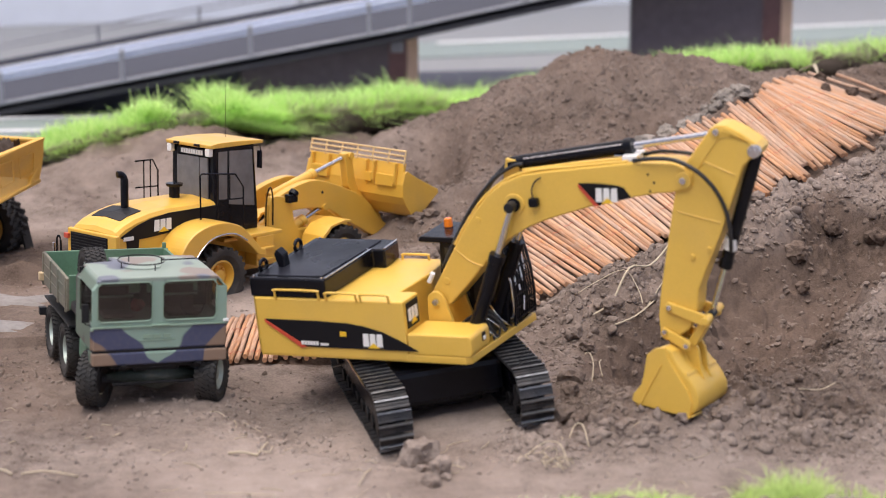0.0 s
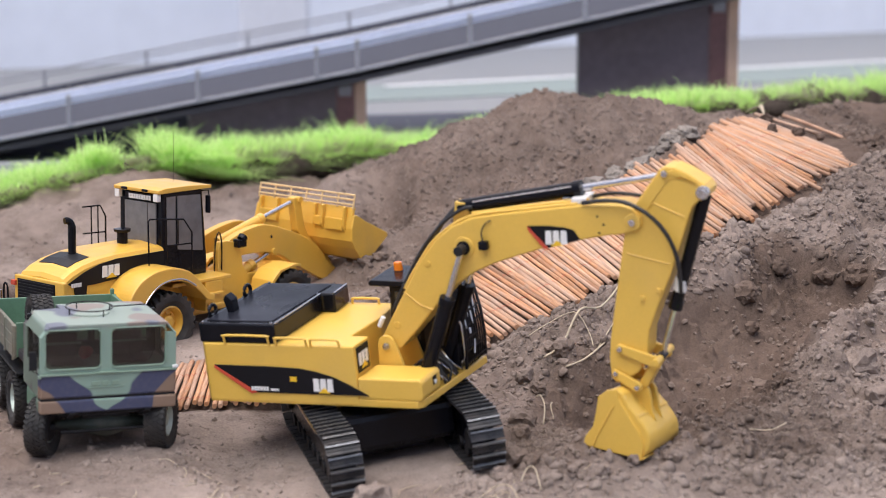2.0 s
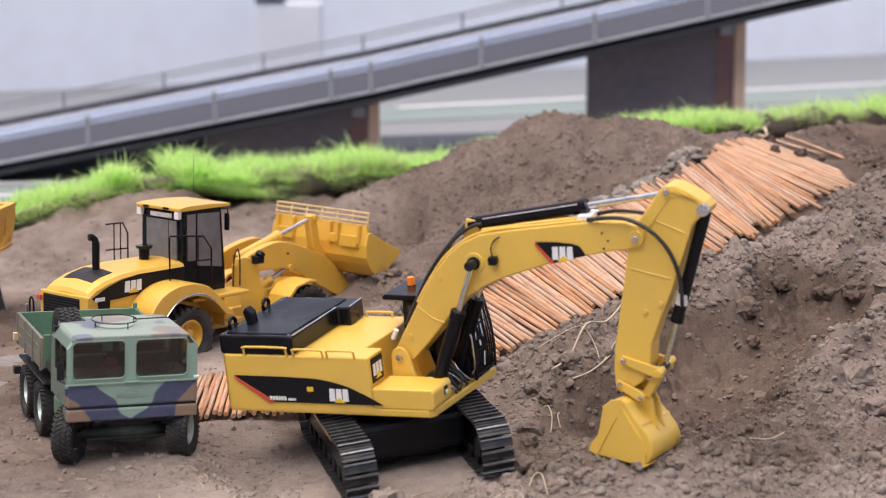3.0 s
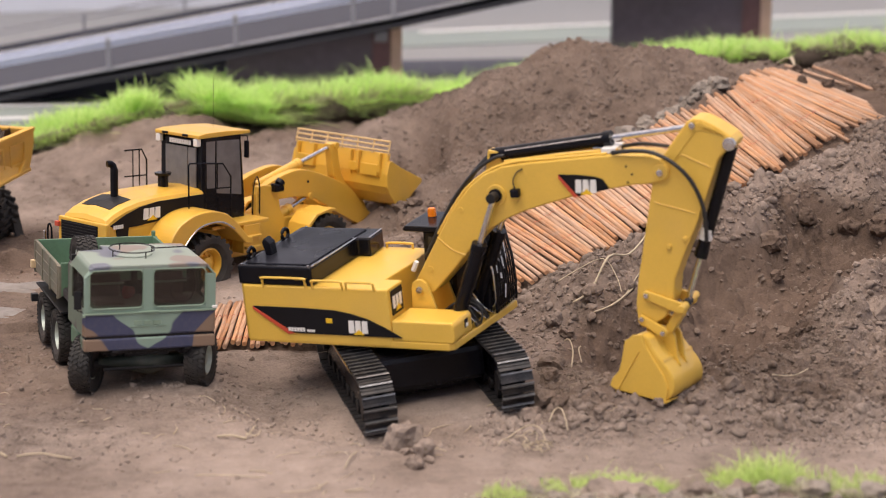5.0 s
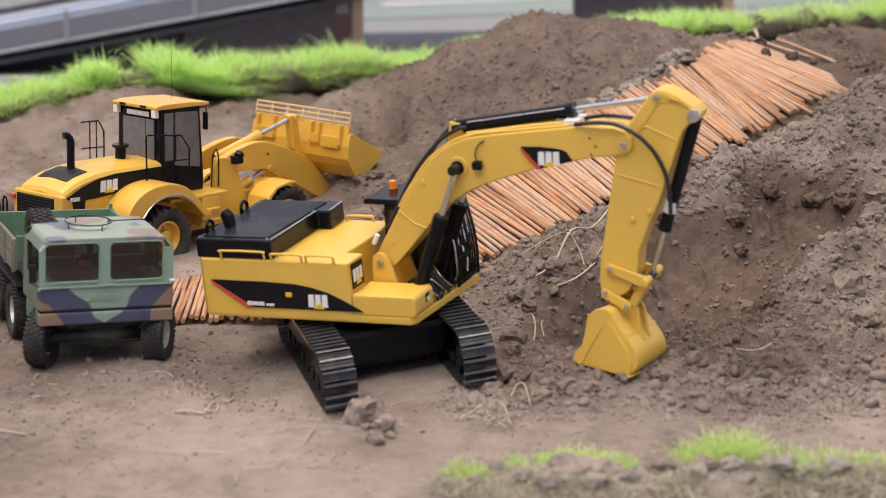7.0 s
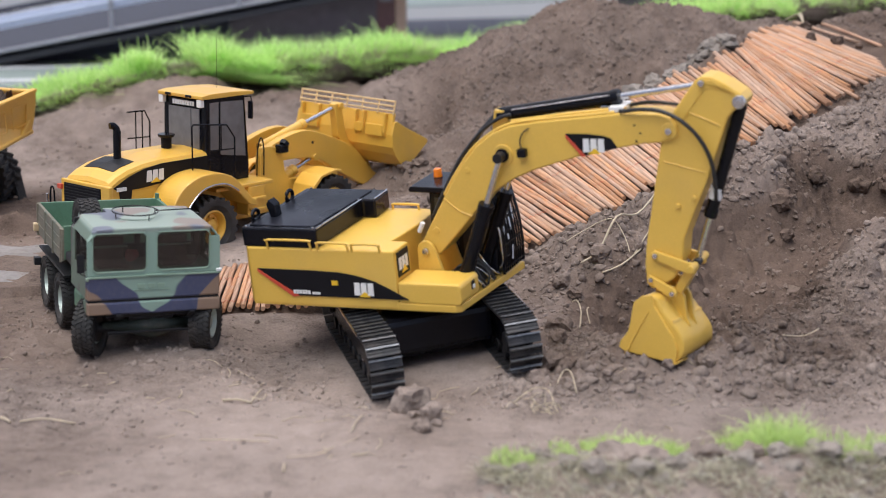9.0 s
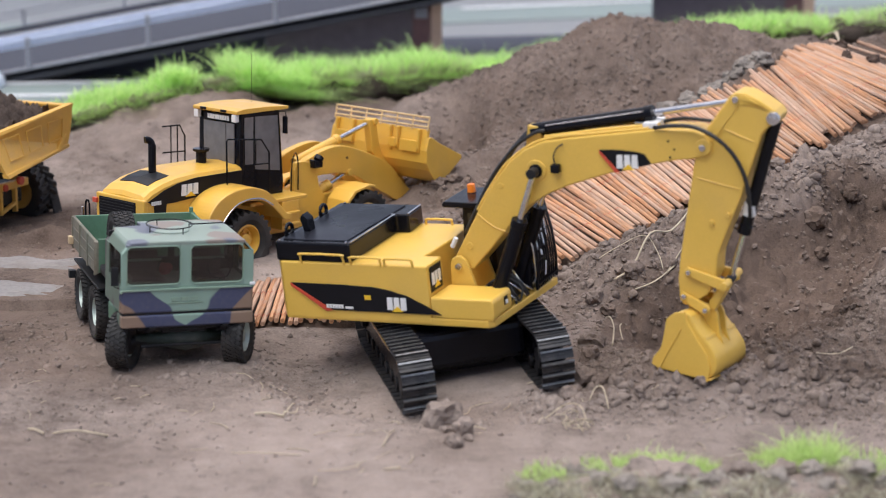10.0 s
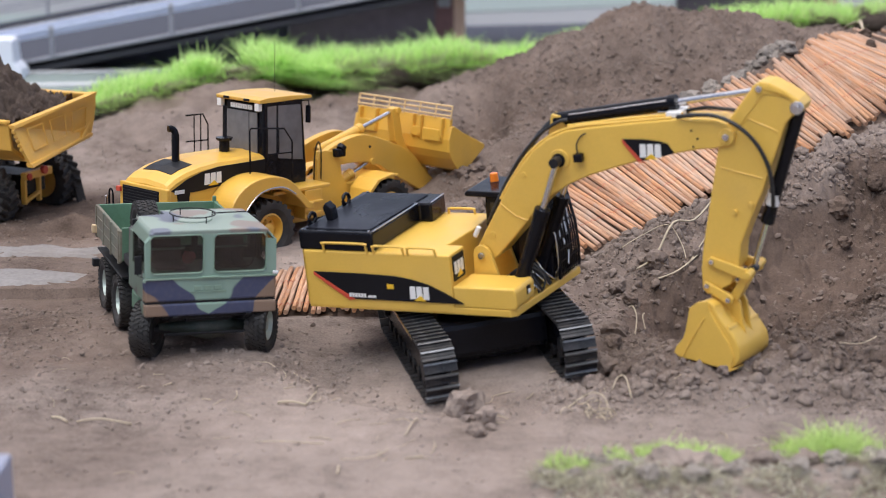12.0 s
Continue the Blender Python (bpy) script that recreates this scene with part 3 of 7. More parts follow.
M_BEAM = material("dark_side_beam", (0.032, 0.033, 0.042), 0.6, vary=0.2, scale=4, fine=90, bump=0.05)
M_SKIRT = material("dark_skirt", (0.030, 0.034, 0.056), 0.7, vary=0.25, scale=3, fine=60, bump=0.1)
M_REDDISH = material("reddish_brown_strip", (0.17, 0.085, 0.085), 0.55, vary=0.3, scale=6, fine=60, bump=0.1)
M_PANEL = material("dark_lilac_panel", (0.120, 0.098, 0.115), 0.5, vary=0.25, scale=3, fine=40, bump=0.1)

floor_bm = add_box(bmesh.new(), -9, 9, -6, 14, -0.16, -0.06)
tagged(part("floor", floor_bm, M_FLOOR), "smooth grey hall floor round the earth site", "floor", kind="structure")
tagged(part("wall_north", prism([(-9, 5.45), (9, 13.65), (9, 13.80), (-9, 5.60)], -0.06, 4.5, 0.0, axis="z"), M_WALL), "plain white sheet wall of the hall", "wall", kind="structure")
for n, (x0, x1, y0, y1) in {"wall_west": (-9.15, -9, -6, 5.60), "wall_east": (9, 9.15, -6, 13.80), "wall_south": (-9, 9, -6.15, -6)}.items():
    tagged(part(n, box(x0, x1, y0, y1, -0.06, 4.5, 0.0), M_WALL), "plain white sheet wall of the hall", "wall", kind="structure")


def strip(name, a, b, w, mat, label):
    a, b = Vector(a), Vector(b)
    d = (b - a).normalized()
    n = Vector((-d.y, d.x, 0)) * (w / 2)
    bm = bmesh.new()
    q = [a - n, b - n, b + n, a + n]
    lo = [bm.verts.new((p.x, p.y, p.z)) for p in q]
    hi = [bm.verts.new((p.x, p.y, p.z + 0.004)) for p in q]
    bm.faces.new(lo[::-1]), bm.faces.new(hi)
    for i in range(4):
        bm.faces.new((lo[i], lo[(i + 1) % 4], hi[(i + 1) % 4], hi[i]))
    return tagged(part(name, bm, mat), label, name.replace("_", " "), kind="structure")


strip("floor_band", (-4.0, 4.05, -0.0595), (6.0, 8.85, -0.0595), 0.42, M_FLOOR_G, "grey-green painted band on the floor")
strip("floor_band", (-4.0, 6.0, -0.0595), (6.0, 9.9, -0.0595), 0.55, M_FLOOR_G, "grey-green painted band on the floor")
strip("floor_line", (-3.0, 5.13, -0.054), (-0.2, 5.42, -0.054), 0.030, M_LINE, "white painted line on the floor")
strip("floor_line", (-3.0, 5.35, -0.054), (0.0, 5.73, -0.054), 0.035, M_LINE, "white painted line on the floor")
strip("floor_line", (0.17, 7.84, -0.054), (4.0, 9.55, -0.054), 0.060, M_LINE, "white painted line on the floor")
strip("floor_mat", (0.05, 6.55, -0.0590), (0.95, 6.75, -0.0590), 0.50, M_SKIRT, "dark rubber mat on the floor")

# the ramp: a model road on pillars that climbs to the right
def ramp_z(x):
    return 0.2095 + 0.2135 * (x - 0.03) * (1 if x > 0.03 else 0.87)
RX0, RX1 = -2.6, 2.6
ramp = thing("ramp_road", Matrix.Translation((0.0, 5.9, -0.06)), "grey model road ramp on pillars with pale crash barriers", "ramp")


def ramp_part(name, pts, y0, y1, mat, label="", bev=0.002, parent=None):
    bm = prism(pts, y0, y1, bev, 1)
    bmesh.ops.translate(bm, verts=bm.verts, vec=(0.0, -5.9, 0.06))
    return part(name, bm, mat, parent or ramp, label)


def sloped(lo, hi, x0=RX0, x1=RX1):
    xs = [x0, 0.03, x1] if x0 < 0.03 < x1 else [x0, x1]
    return [(x, ramp_z(x) + lo) for x in xs] + [(x, ramp_z(x) + hi) for x in reversed(xs)]


# the deck rises a little towards its far edge
bm = bmesh.new()
prev = None
for x in (RX0, 0.03, RX1):
    q = [bm.verts.new((x, y - 5.9, ramp_z(x) + dz + 0.06)) for y, dz in ((5.60, -0.020), (6.32, 0.040), (6.32, 0.060), (5.60, 0.0))]
    if prev:
        for i in range(4):
            bm.faces.new((prev[i], prev[(i + 1) % 4], q[(i + 1) % 4], q[i]))
    else:
        bm.faces.new(q)
    prev = q
bm.faces.new(prev[::-1])
part("deck", bm, M_DECK, ramp, "grey road deck")
ramp_part("deck_edge", sloped(-0.006, 0.004), 5.585, 5.600, M_POST, "grey worn edge")
ramp_part("side_beam", sloped(-0.038, -0.006), 5.600, 5.640, M_BEAM, "black side beam")
ramp_part("far_kerb", sloped(0.058, 0.075), 6.300, 6.330, M_SKIRT, "black kerb")
ramp_part("far_kerb_line", sloped(0.052, 0.058), 6.285, 6.300, M_LINE, "white edge line")
barrier = ramp_part("crash_barrier", sloped(0.062, 0.102), 5.588, 5.596, M_RAIL, "pale metal crash barrier")
ramp_part("barrier_ridge", sloped(0.077, 0.087), 5.583, 5.590, M_RAIL, "", 0.002, barrier)
for x in (-1.14, -0.79, -0.42, -0.078, 0.039, 0.364, 0.697, 1.03, 1.36):
    z = ramp_z(x)
    ramp_part("barrier_post", [(x - 0.006, z - 0.005), (x + 0.006, z - 0.005), (x + 0.006, z + 0.09), (x - 0.006, z + 0.09)], 5.578, 5.587, M_POST, "", 0.001, barrier)
rail = ramp_part("far_railing", sloped(0.108, 0.114), 6.318, 6.324, M_POST, "thin grey railing")
ramp_part("rail_bar", sloped(0.124, 0.131), 6.318, 6.324, M_POST, "", 0.001, rail)
for k in range(9):
    x = -1.3 + 0.33 * k
    z = ramp_z(x)
    ramp_part("rail_post", [(x - 0.004, z + 0.05), (x + 0.004, z + 0.05), (x + 0.004, z + 0.131), (x - 0.004, z + 0.131)], 6.326, 6.332, M_POST, "", 0.0008, rail)
for x0, x1, y0 in ((-0.46, 0.032, 5.74), (0.705, 1.152, 5.78)):
    z0, z1 = ramp_z(x0) - 0.036, ramp_z(x1) - 0.036
    pil = ramp_part("pillar", [(x0, -0.0575), (x1, -0.0575), (x1, z1), (x0, z0)], y0, y0 + 0.06, M_PANEL, "dark panel pillar")
    # a reddish brown strip at the right end of each panel
    ramp_part("stained_side", [(x1 - 0.055, -0.0575), (x1 - 0.0005, -0.0575), (x1 - 0.0005, z1 - 0.002), (x1 - 0.055, z1 - 0.014)], y0 - 0.003, y0 - 0.0005, M_REDDISH, "reddish brown strip", 0.0, pil)
    ramp_part("wooden_edge", [(x1, -0.0575), (x1 + 0.034, -0.0575), (x1 + 0.034, z1 + 0.007), (x1, z1)], y0 - 0.006, y0 + 0.064, M_WOOD, "raw wooden edge", 0.002, pil)
    ramp_part("bracket", [(x1 - 0.048, z1 - 0.05), (x1 - 0.010, z1 - 0.05), (x1 - 0.010, z1 - 0.018), (x1 - 0.048, z1 - 0.024)], y0 - 0.020, y0 - 0.0035, M_POST, "grey metal bracket", 0.002, pil)
skirt = ramp_part("skirt", [(-2.4, -0.0575), (-0.465, -0.0575), (-0.465, ramp_z(-0.465) - 0.034), (-2.4, ramp_z(-2.4) - 0.034)] if ramp_z(-2.4) > 0.0 else [(-1.16, -0.0575), (-0.465, -0.0575), (-0.465, ramp_z(-0.465) - 0.034), (-1.16, -0.056)], 5.76, 5.80, M_SKIRT, "black cloth skirt")
# small things further back
tagged(part("white_block", prism([(-1.46, -0.0555), (-1.203, -0.0555), (-1.206, -0.030), (-1.226, -0.010), (-1.230, 0.050), (-1.236, 0.057), (-1.46, 0.057)], 5.46, 5.56, 0.003), M_WALL), "white plastic block standing on the floor", "block")
# a box little darker than the wall stands in for a faint shadow there
case = tagged(part("grey_case", box(-0.477, -0.157, 8.90, 9.08, -0.055, 0.337, 0.02), material("pale_wall_shade", (0.64, 0.66, 0.73), 0.5, vary=0.08, scale=3, fine=40)), "pale grey box standing in for a faint shadow on the wall", "box")
part("lid", box(-0.470, -0.330, 8.89, 9.09, 0.3375, 0.352, 0.006), M_SKIRT, case, "black flap")

# ---- the excavator ----
def on_side(name, pts, y, mat, parent, label="", thick=0.0012):
    """A flat plate on a side that looks along -y: outline in (x, z)."""
    return part(name, prism(pts, y - thick, y + 0.0006, 0.0), mat, parent, label)


def plain_mark(parent, x, z, w, h, y):
    """A maker's mark as plain shapes: three white blocks over a small yellow triangle."""
    for k in range(3):
        a = x + w * (0.02 + 0.335 * k)
        on_side("mark", [(a, z + 0.1 * h), (a + 0.29 * w, z + 0.1 * h), (a + 0.29 * w, z + h), (a + 0.04 * w, z + h)], y, M_WHITE, parent)
    on_side("mark", [(x + 0.25 * w, z), (x + 0.80 * w, z), (x + 0.55 * w, z + 0.38 * h)], y - 0.0008, M_DYEL, parent)


def bars(parent, x, z, w, h, y, n=7):
    for k in range(n):
        a = x + w * k / n
        on_side("lettering", [(a, z), (a + w / n * 0.72, z), (a + w / n * 0.72, z + h), (a, z + h)], y, M_WHITE, parent)


def hydraulic(name, parent, a, b, k, rb, rr, mat=None):
    """A hydraulic cylinder from a to b with its barrel over the first part k of the way, and a bright rod."""
    a, b = Vector(a), Vector(b)
    c = a + (b - a) * k
    d = (b - a).normalized()
    ob = part(name, rod(a, c, rb, seg=20, bev=0.0008), mat or M_BLACK, parent)
    part("rod", rod(c - d * 0.004, b, rr, seg=14), M_STEEL, ob, "bright steel rod")
    part("end_cap", rod(c - d * 0.010, c + d * 0.001, rb * 1.12, seg=20, bev=0.0006), mat or M_BLACK, ob)
    part("eye", rod(b - Vector((0, rb * 1.3, 0)), b + Vector((0, rb * 1.0, 0)), rb * 0.70, seg=16, bev=0.0006), mat or M_DARK, ob)
    return ob


def pin(parent, x, z, y, r=0.004, mat=None):
    p = part("pin", rod((x, y - 0.0025, z), (x, y + 0.003, z), r, seg=18, bev=0.0007), mat or M_STEEL, parent, "steel pin")
    return p


EXC = Matrix.Translation((0.053, 2.464, -0.003)) @ Matrix.Rotation(radians(-26.83), 4, "Z") @ Matrix.Rotation(radians(-3.88), 4, "Y") @ Matrix.Rotation(radians(5.63), 4, "X")
exc = thing("excavator", EXC, "yellow tracked excavator with black engine hood, bucket dug into earth", "excavator")

# turning upper body
part("deck", prism([(-0.200, -0.0945), (0.094, -0.0945), (0.101, -0.088), (0.112, 0.092), (-0.204, 0.095)], 0.085, 0.095, 0.0015, axis="z"), M_YELLOW, exc)
body = part("body", prism([(-0.207, -0.086), (-0.199, -0.095), (0.015, -0.095), (0.015, -0.050), (-0.009, -0.050), (-0.006, 0.03), (-0.012, 0.095), (-0.199, 0.095), (-0.207, 0.086)], 0.0862, 0.164, 0.0022, axis="z"), M_YELLOW, exc)
part("step_box", prism([(0.0155, 0.0945), (0.1005, 0.0945), (0.1035, 0.099), (0.1035, 0.118), (0.1005, 0.1225), (0.0155, 0.1225)], -0.0945, -0.038, 0.0022), M_YELLOW, exc)
part("front_lamp_recess", box(0.1030, 0.1045, -0.062, -0.052, 0.106, 0.117, 0.0004), M_DECAL, exc, "small black lamp recess")
part("front_lamp", box(0.1035, 0.1055, -0.060, -0.054, 0.107, 0.112, 0.0004), M_WHITE, exc, "white lamp")
# engine hood
hood = part("engine_hood", prism([(-0.206, -0.093), (-0.094, -0.094), (-0.097, 0.045), (-0.078, 0.045), (-0.082, 0.095), (-0.210, 0.095)], 0.1640, 0.1900, 0.003, 3, axis="z"), M_BLACK, exc)
part("hood_panel", box(-0.198, -0.102, -0.084, 0.085, 0.1895, 0.1915, 0.0012), material("scuffed_black_paint", (0.007, 0.008, 0.013), 0.30, vary=0.4, scale=22, fine=260, bump=0.08, dust=(0.20, 0.21, 0.26), dust_amount=0.14, spec=0.10), hood)
# highlights along the hood's front edges, added as thin steel rods
for y in (-0.094,):
    part("edge_strip", rod((-0.095, -0.090, 0.1905), (-0.098, 0.044, 0.1905), 0.0011, seg=8), M_STEEL, hood, "bright strip standing in for the highlight on the hood's edge")
    part("edge_strip", rod((-0.080, 0.047, 0.1905), (-0.083, 0.092, 0.1905), 0.0011, seg=8), M_STEEL, hood, "bright strip standing in for the highlight on the hood's edge")
part("muffler_plate", prism([(-0.184, 0.186), (-0.176, 0.186), (-0.178, 0.208), (-0.186, 0.215), (-0.190, 0.209)], -0.050, -0.034, 0.001), M_BLACK, hood)
for x, y in ((-0.203, 0.035), (-0.203, -0.058)):
    bm = bmesh.new()
    pts = [(x, y + 0.0085 * math.cos(a), 0.196 + 0.0075 * math.sin(a)) for a in (2 * math.pi * k / 14 for k in range(15))]
    add_tube(bm, pts, 0.0026, 8, 1)
    part("lifting_eye", bm, M_BLACK, hood, smooth=True)
    add = part("eye_foot", box(x - 0.005, x + 0.005, y - 0.006, y + 0.006, 0.1845, 0.1905, 0.0006), M_BLACK, hood)
for x, y in ((-0.20, -0.09), (-0.10, -0.09), (-0.20, 0.09), (-0.10, 0.04)):
    part("bolt", rod((x, y, 0.188), (x, y, 0.1918), 0.0018, seg=8), M_STEEL, hood)

# hand rails along the near edge and at the far edge
for a, b, z in ((-0.168, -0.104, 0.1755), (-0.094, -0.050, 0.1735), (-0.044, -0.004, 0.173)):
    part("handrail", tube([(a, -0.0945, 0.162), (a + 0.0004, -0.0965, z - 0.003), (a + 0.003, -0.0970, z), (b - 0.003, -0.0970, z), (b - 0.0004, -0.0965, z - 0.003), (b, -0.0945, 0.162)], 0.0017, 8, 2), M_YELLOW, exc)
part("handrail", tube([(-0.075, 0.088, 0.163), (-0.0745, 0.088, 0.169), (-0.072, 0.088, 0.1715), (-0.038, 0.088, 0.1715), (-0.0355, 0.088, 0.169), (-0.035, 0.088, 0.163)], 0.0018, 8, 2), M_YELLOW, exc)

# markings on the near side
side = -0.0955
on_side("side_decal", [(-0.187, 0.1352), (-0.128, 0.1000), (0.030, 0.1005), (0.005, 0.1135), (-0.0173, 0.1235), (-0.042, 0.1300), (-0.0654, 0.1335), (-0.11, 0.1350)], side, M_DECAL, exc, "black swoosh panel")
on_side("red_stripe", [(-0.187, 0.1352), (-0.187, 0.1315), (-0.137, 0.0985), (-0.128, 0.1000)], side - 0.0008, M_RED, exc, "red stripe")
bars(exc, -0.136, 0.1030, 0.026, 0.0050, side - 0.0012, 6)
bars(exc, -0.108, 0.1030, 0.012, 0.0030, side - 0.0012, 5)
on_side("data_plate", [(-0.078, 0.1165), (-0.069, 0.1165), (-0.069, 0.1225), (-0.078, 0.1225)], side - 0.0012, M_DYEL, exc, "small yellow plate")
plain_mark(exc, -0.0465, 0.1025, 0.029, 0.0185, side - 0.0014)
# front panel with mark
fp = part("front_plate", box(0.0148, 0.0164, -0.088, -0.056, 0.127, 0.160, 0.0004), M_DECAL, exc, "black badge plate")
for k in range(3):
    part("mark", box(0.0160, 0.0170, -0.0855 + 0.009 * k, -0.0785 + 0.009 * k, 0.136, 0.152, 0.0002), M_WHITE, fp, "white mark")
part("mark", prism([(-0.079, 0.1315), (-0.064, 0.1315), (-0.0715, 0.140)], 0.0166, 0.0176, 0.0, axis="x"), M_DYEL, fp, "yellow mark")

# boom
BY0, BY1 = -0.026, 0.018
BOOM = [(0.0215, 0.140), (0.0195, 0.1475), (0.0225, 0.156), (0.050, 0.200), (0.0795, 0.246), (0.095, 0.2655), (0.112, 0.284), (0.134, 0.300), (0.160, 0.3105), (0.195, 0.3155), (0.2355, 0.3195), (0.309, 0.3265), (0.356, 0.3255),
        (0.370, 0.3205), (0.3785, 0.3100), (0.377, 0.2985), (0.369, 0.2925), (0.350, 0.2895), (0.335, 0.2885), (0.269, 0.2772), (0.216, 0.262), (0.185, 0.2525), (0.161, 0.2425), (0.138, 0.2295), (0.1155, 0.2115), (0.0757, 0.1690), (0.048, 0.1410), (0.036, 0.1345), (0.027, 0.1350)]
boom = part("boom", prism(BOOM, BY0, BY1, 0.0022, 2, angle=0.7), M_YELLOW, exc)
part("top_plate", tube([(0.060, BY0 + 0.004, 0.219), (0.0795, BY0 + 0.004, 0.2475), (0.112, BY0 + 0.004, 0.2855), (0.160, BY0 + 0.004, 0.312), (0.2355, BY0 + 0.004, 0.321), (0.30, BY0 + 0.004, 0.327)], 0.0021, 8), M_YELLOW, boom)
part("weld_seam", tube([(0.060, BY0 - 0.0004, 0.2155), (0.082, BY0 - 0.0004, 0.198), (0.0985, BY0 - 0.0004, 0.1930)], 0.0009, 6, 2), M_YELLOW, boom)
part("boss", rod((0.1486, BY0 - 0.002, 0.2733), (0.1486, BY0 + 0.004, 0.2733), 0.0135, seg=24, bev=0.0008), M_YELLOW, boom)
part("boss", rod((0.1486, BY0 - 0.006, 0.2733), (0.1486, BY0 + 0.004, 0.2733), 0.0088, seg=24, bev=0.0012), M_BLACK, boom, "black pin boss")
pin(boom, 0.1486, 0.2733, BY0 - 0.0075, 0.0045)
part("boss", rod((0.3685, BY0 - 0.002, 0.305), (0.3685, BY0 + 0.003, 0.305), 0.0100, seg=24, bev=0.0008), M_YELLOW, boom)
pin(boom, 0.3685, 0.305, BY0 - 0.003, 0.0042)
for x, z in ((0.325, 0.312), (0.332, 0.302), (0.326, 0.292)):
    part("hole", rod((x, BY0 - 0.0006, z), (x, BY0 + 0.001, z), 0.0014, seg=10), M_DARK, boom)
part("plug", rod((0.0455, BY0 - 0.001, 0.172), (0.0455, BY0 + 0.002, 0.172), 0.0045, seg=16, bev=0.0005), M_YELLOW, boom)
part("plug", rod((0.097, BY0 - 0.001, 0.2525), (0.097, BY0 + 0.002, 0.2525), 0.004, seg=16, bev=0.0005), M_YELLOW, boom)
part("work_lamp", bevelled(add_box(bmesh.new(), 0.171, 0.183, BY0 - 0.010, BY0, 0.272, 0.283, Matrix.Rotation(0.0, 4, "Y")), 0.002), M_BLACK, boom, "black work lamp")
part("lamp_wire", tube([(0.176, BY0 - 0.004, 0.283), (0.175, BY0 - 0.004, 0.293), (0.180, BY0 - 0.003, 0.303), (0.188, BY0 - 0.002, 0.308)], 0.0009, 6), M_HOSE, boom)
on_side("boom_decal", [(0.2355, 0.3010), (0.262, 0.3008), (0.284, 0.2985), (0.2935, 0.2955), (0.3015, 0.2835), (0.2600, 0.2735)], BY0 - 0.0003, M_DECAL, boom, "black panel")
on_side("red_stripe", [(0.2355, 0.3010), (0.2355, 0.2965), (0.2545, 0.2725), (0.2600, 0.2735)], BY0 - 0.0011, M_RED, boom, "red stripe")
plain_mark(boom, 0.2565, 0.2765, 0.029, 0.0185, BY0 - 0.0016)
# boom foot brackets
for y in (BY0 - 0.008, BY1 + 0.003):
    part("foot_bracket", prism([(0.013, 0.0945), (0.056, 0.0945), (0.053, 0.116), (0.0435, 0.148), (0.040, 0.155), (0.0335, 0.1595), (0.0265, 0.1590), (0.0205, 0.1545), (0.0185, 0.147), (0.0170, 0.116)], y, y + 0.005, 0.001), M_YELLOW, exc)
pin(exc, 0.031, 0.146, BY0 - 0.0095, 0.0046)
part("hose_clip", rod((0.0215, BY0 - 0.003, 0.170), (0.0285, BY0 - 0.003, 0.183), 0.0032, seg=12, bev=0.0008), M_WHITE, boom, "white fitting")
# hydraulic cylinders
for y in (-0.037, 0.030):
    hydraulic("boom_cylinder", exc, (0.082, y, 0.108), (0.1486, y + (0.003 if y < 0 else -0.003), 0.2733), 0.62, 0.0092, 0.0042)
ac = hydraulic("arm_cylinder", exc, (0.138, -0.004, 0.3195), (0.4085, -0.004, 0.3570), 0.60, 0.0088, 0.0040)
part("bracket", prism([(0.128, 0.290), (0.156, 0.305), (0.150, 0.326), (0.136, 0.328)], -0.012, 0.004, 0.001), M_YELLOW, boom)
part("gland", box(0.278, 0.2965, -0.0125, 0.0045, 0.3245, 0.3325, 0.001), M_STEEL, ac, "bright clamp")
part("spark_line", rod((0.160, -0.0125, 0.3275), (0.2905, -0.0125, 0.3455), 0.0009, seg=6), M_STEEL, ac, "thin steel pipe")
for k, y in enumerate((-0.016, -0.009, 0.006)):
    part("hose", tube([(0.036, y, 0.185), (0.066, y, 0.237), (0.090, y, 0.272), (0.120, y, 0.303 + 0.003 * k), (0.146, y, 0.319 + 0.003 * k), (0.160, y, 0.322)], 0.0025, 8), M_HOSE, exc, smooth=True)
for y in (-0.017, 0.008):
    part("boom_pipe", tube([(0.160, y, 0.3145), (0.2355, y, 0.3235), (0.300, y, 0.3295), (0.312, y, 0.3310)], 0.0022, 8), M_YELLOW, boom)
part("pipe_clamp", box(0.292, 0.311, -0.022, 0.012, 0.3265, 0.3335, 0.001), M_WHITE, boom, "pale pipe clamp")
part("arm_hose", tube([(0.308, BY0 - 0.001, 0.3290), (0.335, BY0 - 0.005, 0.3325), (0.362, BY0 - 0.007, 0.3310), (0.388, BY0 - 0.008, 0.3185), (0.408, BY0 - 0.006, 0.2965), (0.418, BY0, 0.268), (0.4195, BY0 + 0.006, 0.240), (0.4165, BY0 + 0.014, 0.215)], 0.0026, 10), M_HOSE, exc, smooth=True)
part("arm_hose", tube([(0.308, 0.004, 0.3290), (0.335, 0.0, 0.3340), (0.362, -0.002, 0.3330), (0.384, 0.0, 0.329)], 0.0024, 10), M_HOSE, exc, smooth=True)

# arm
AY0, AY1 = -0.022, 0.014
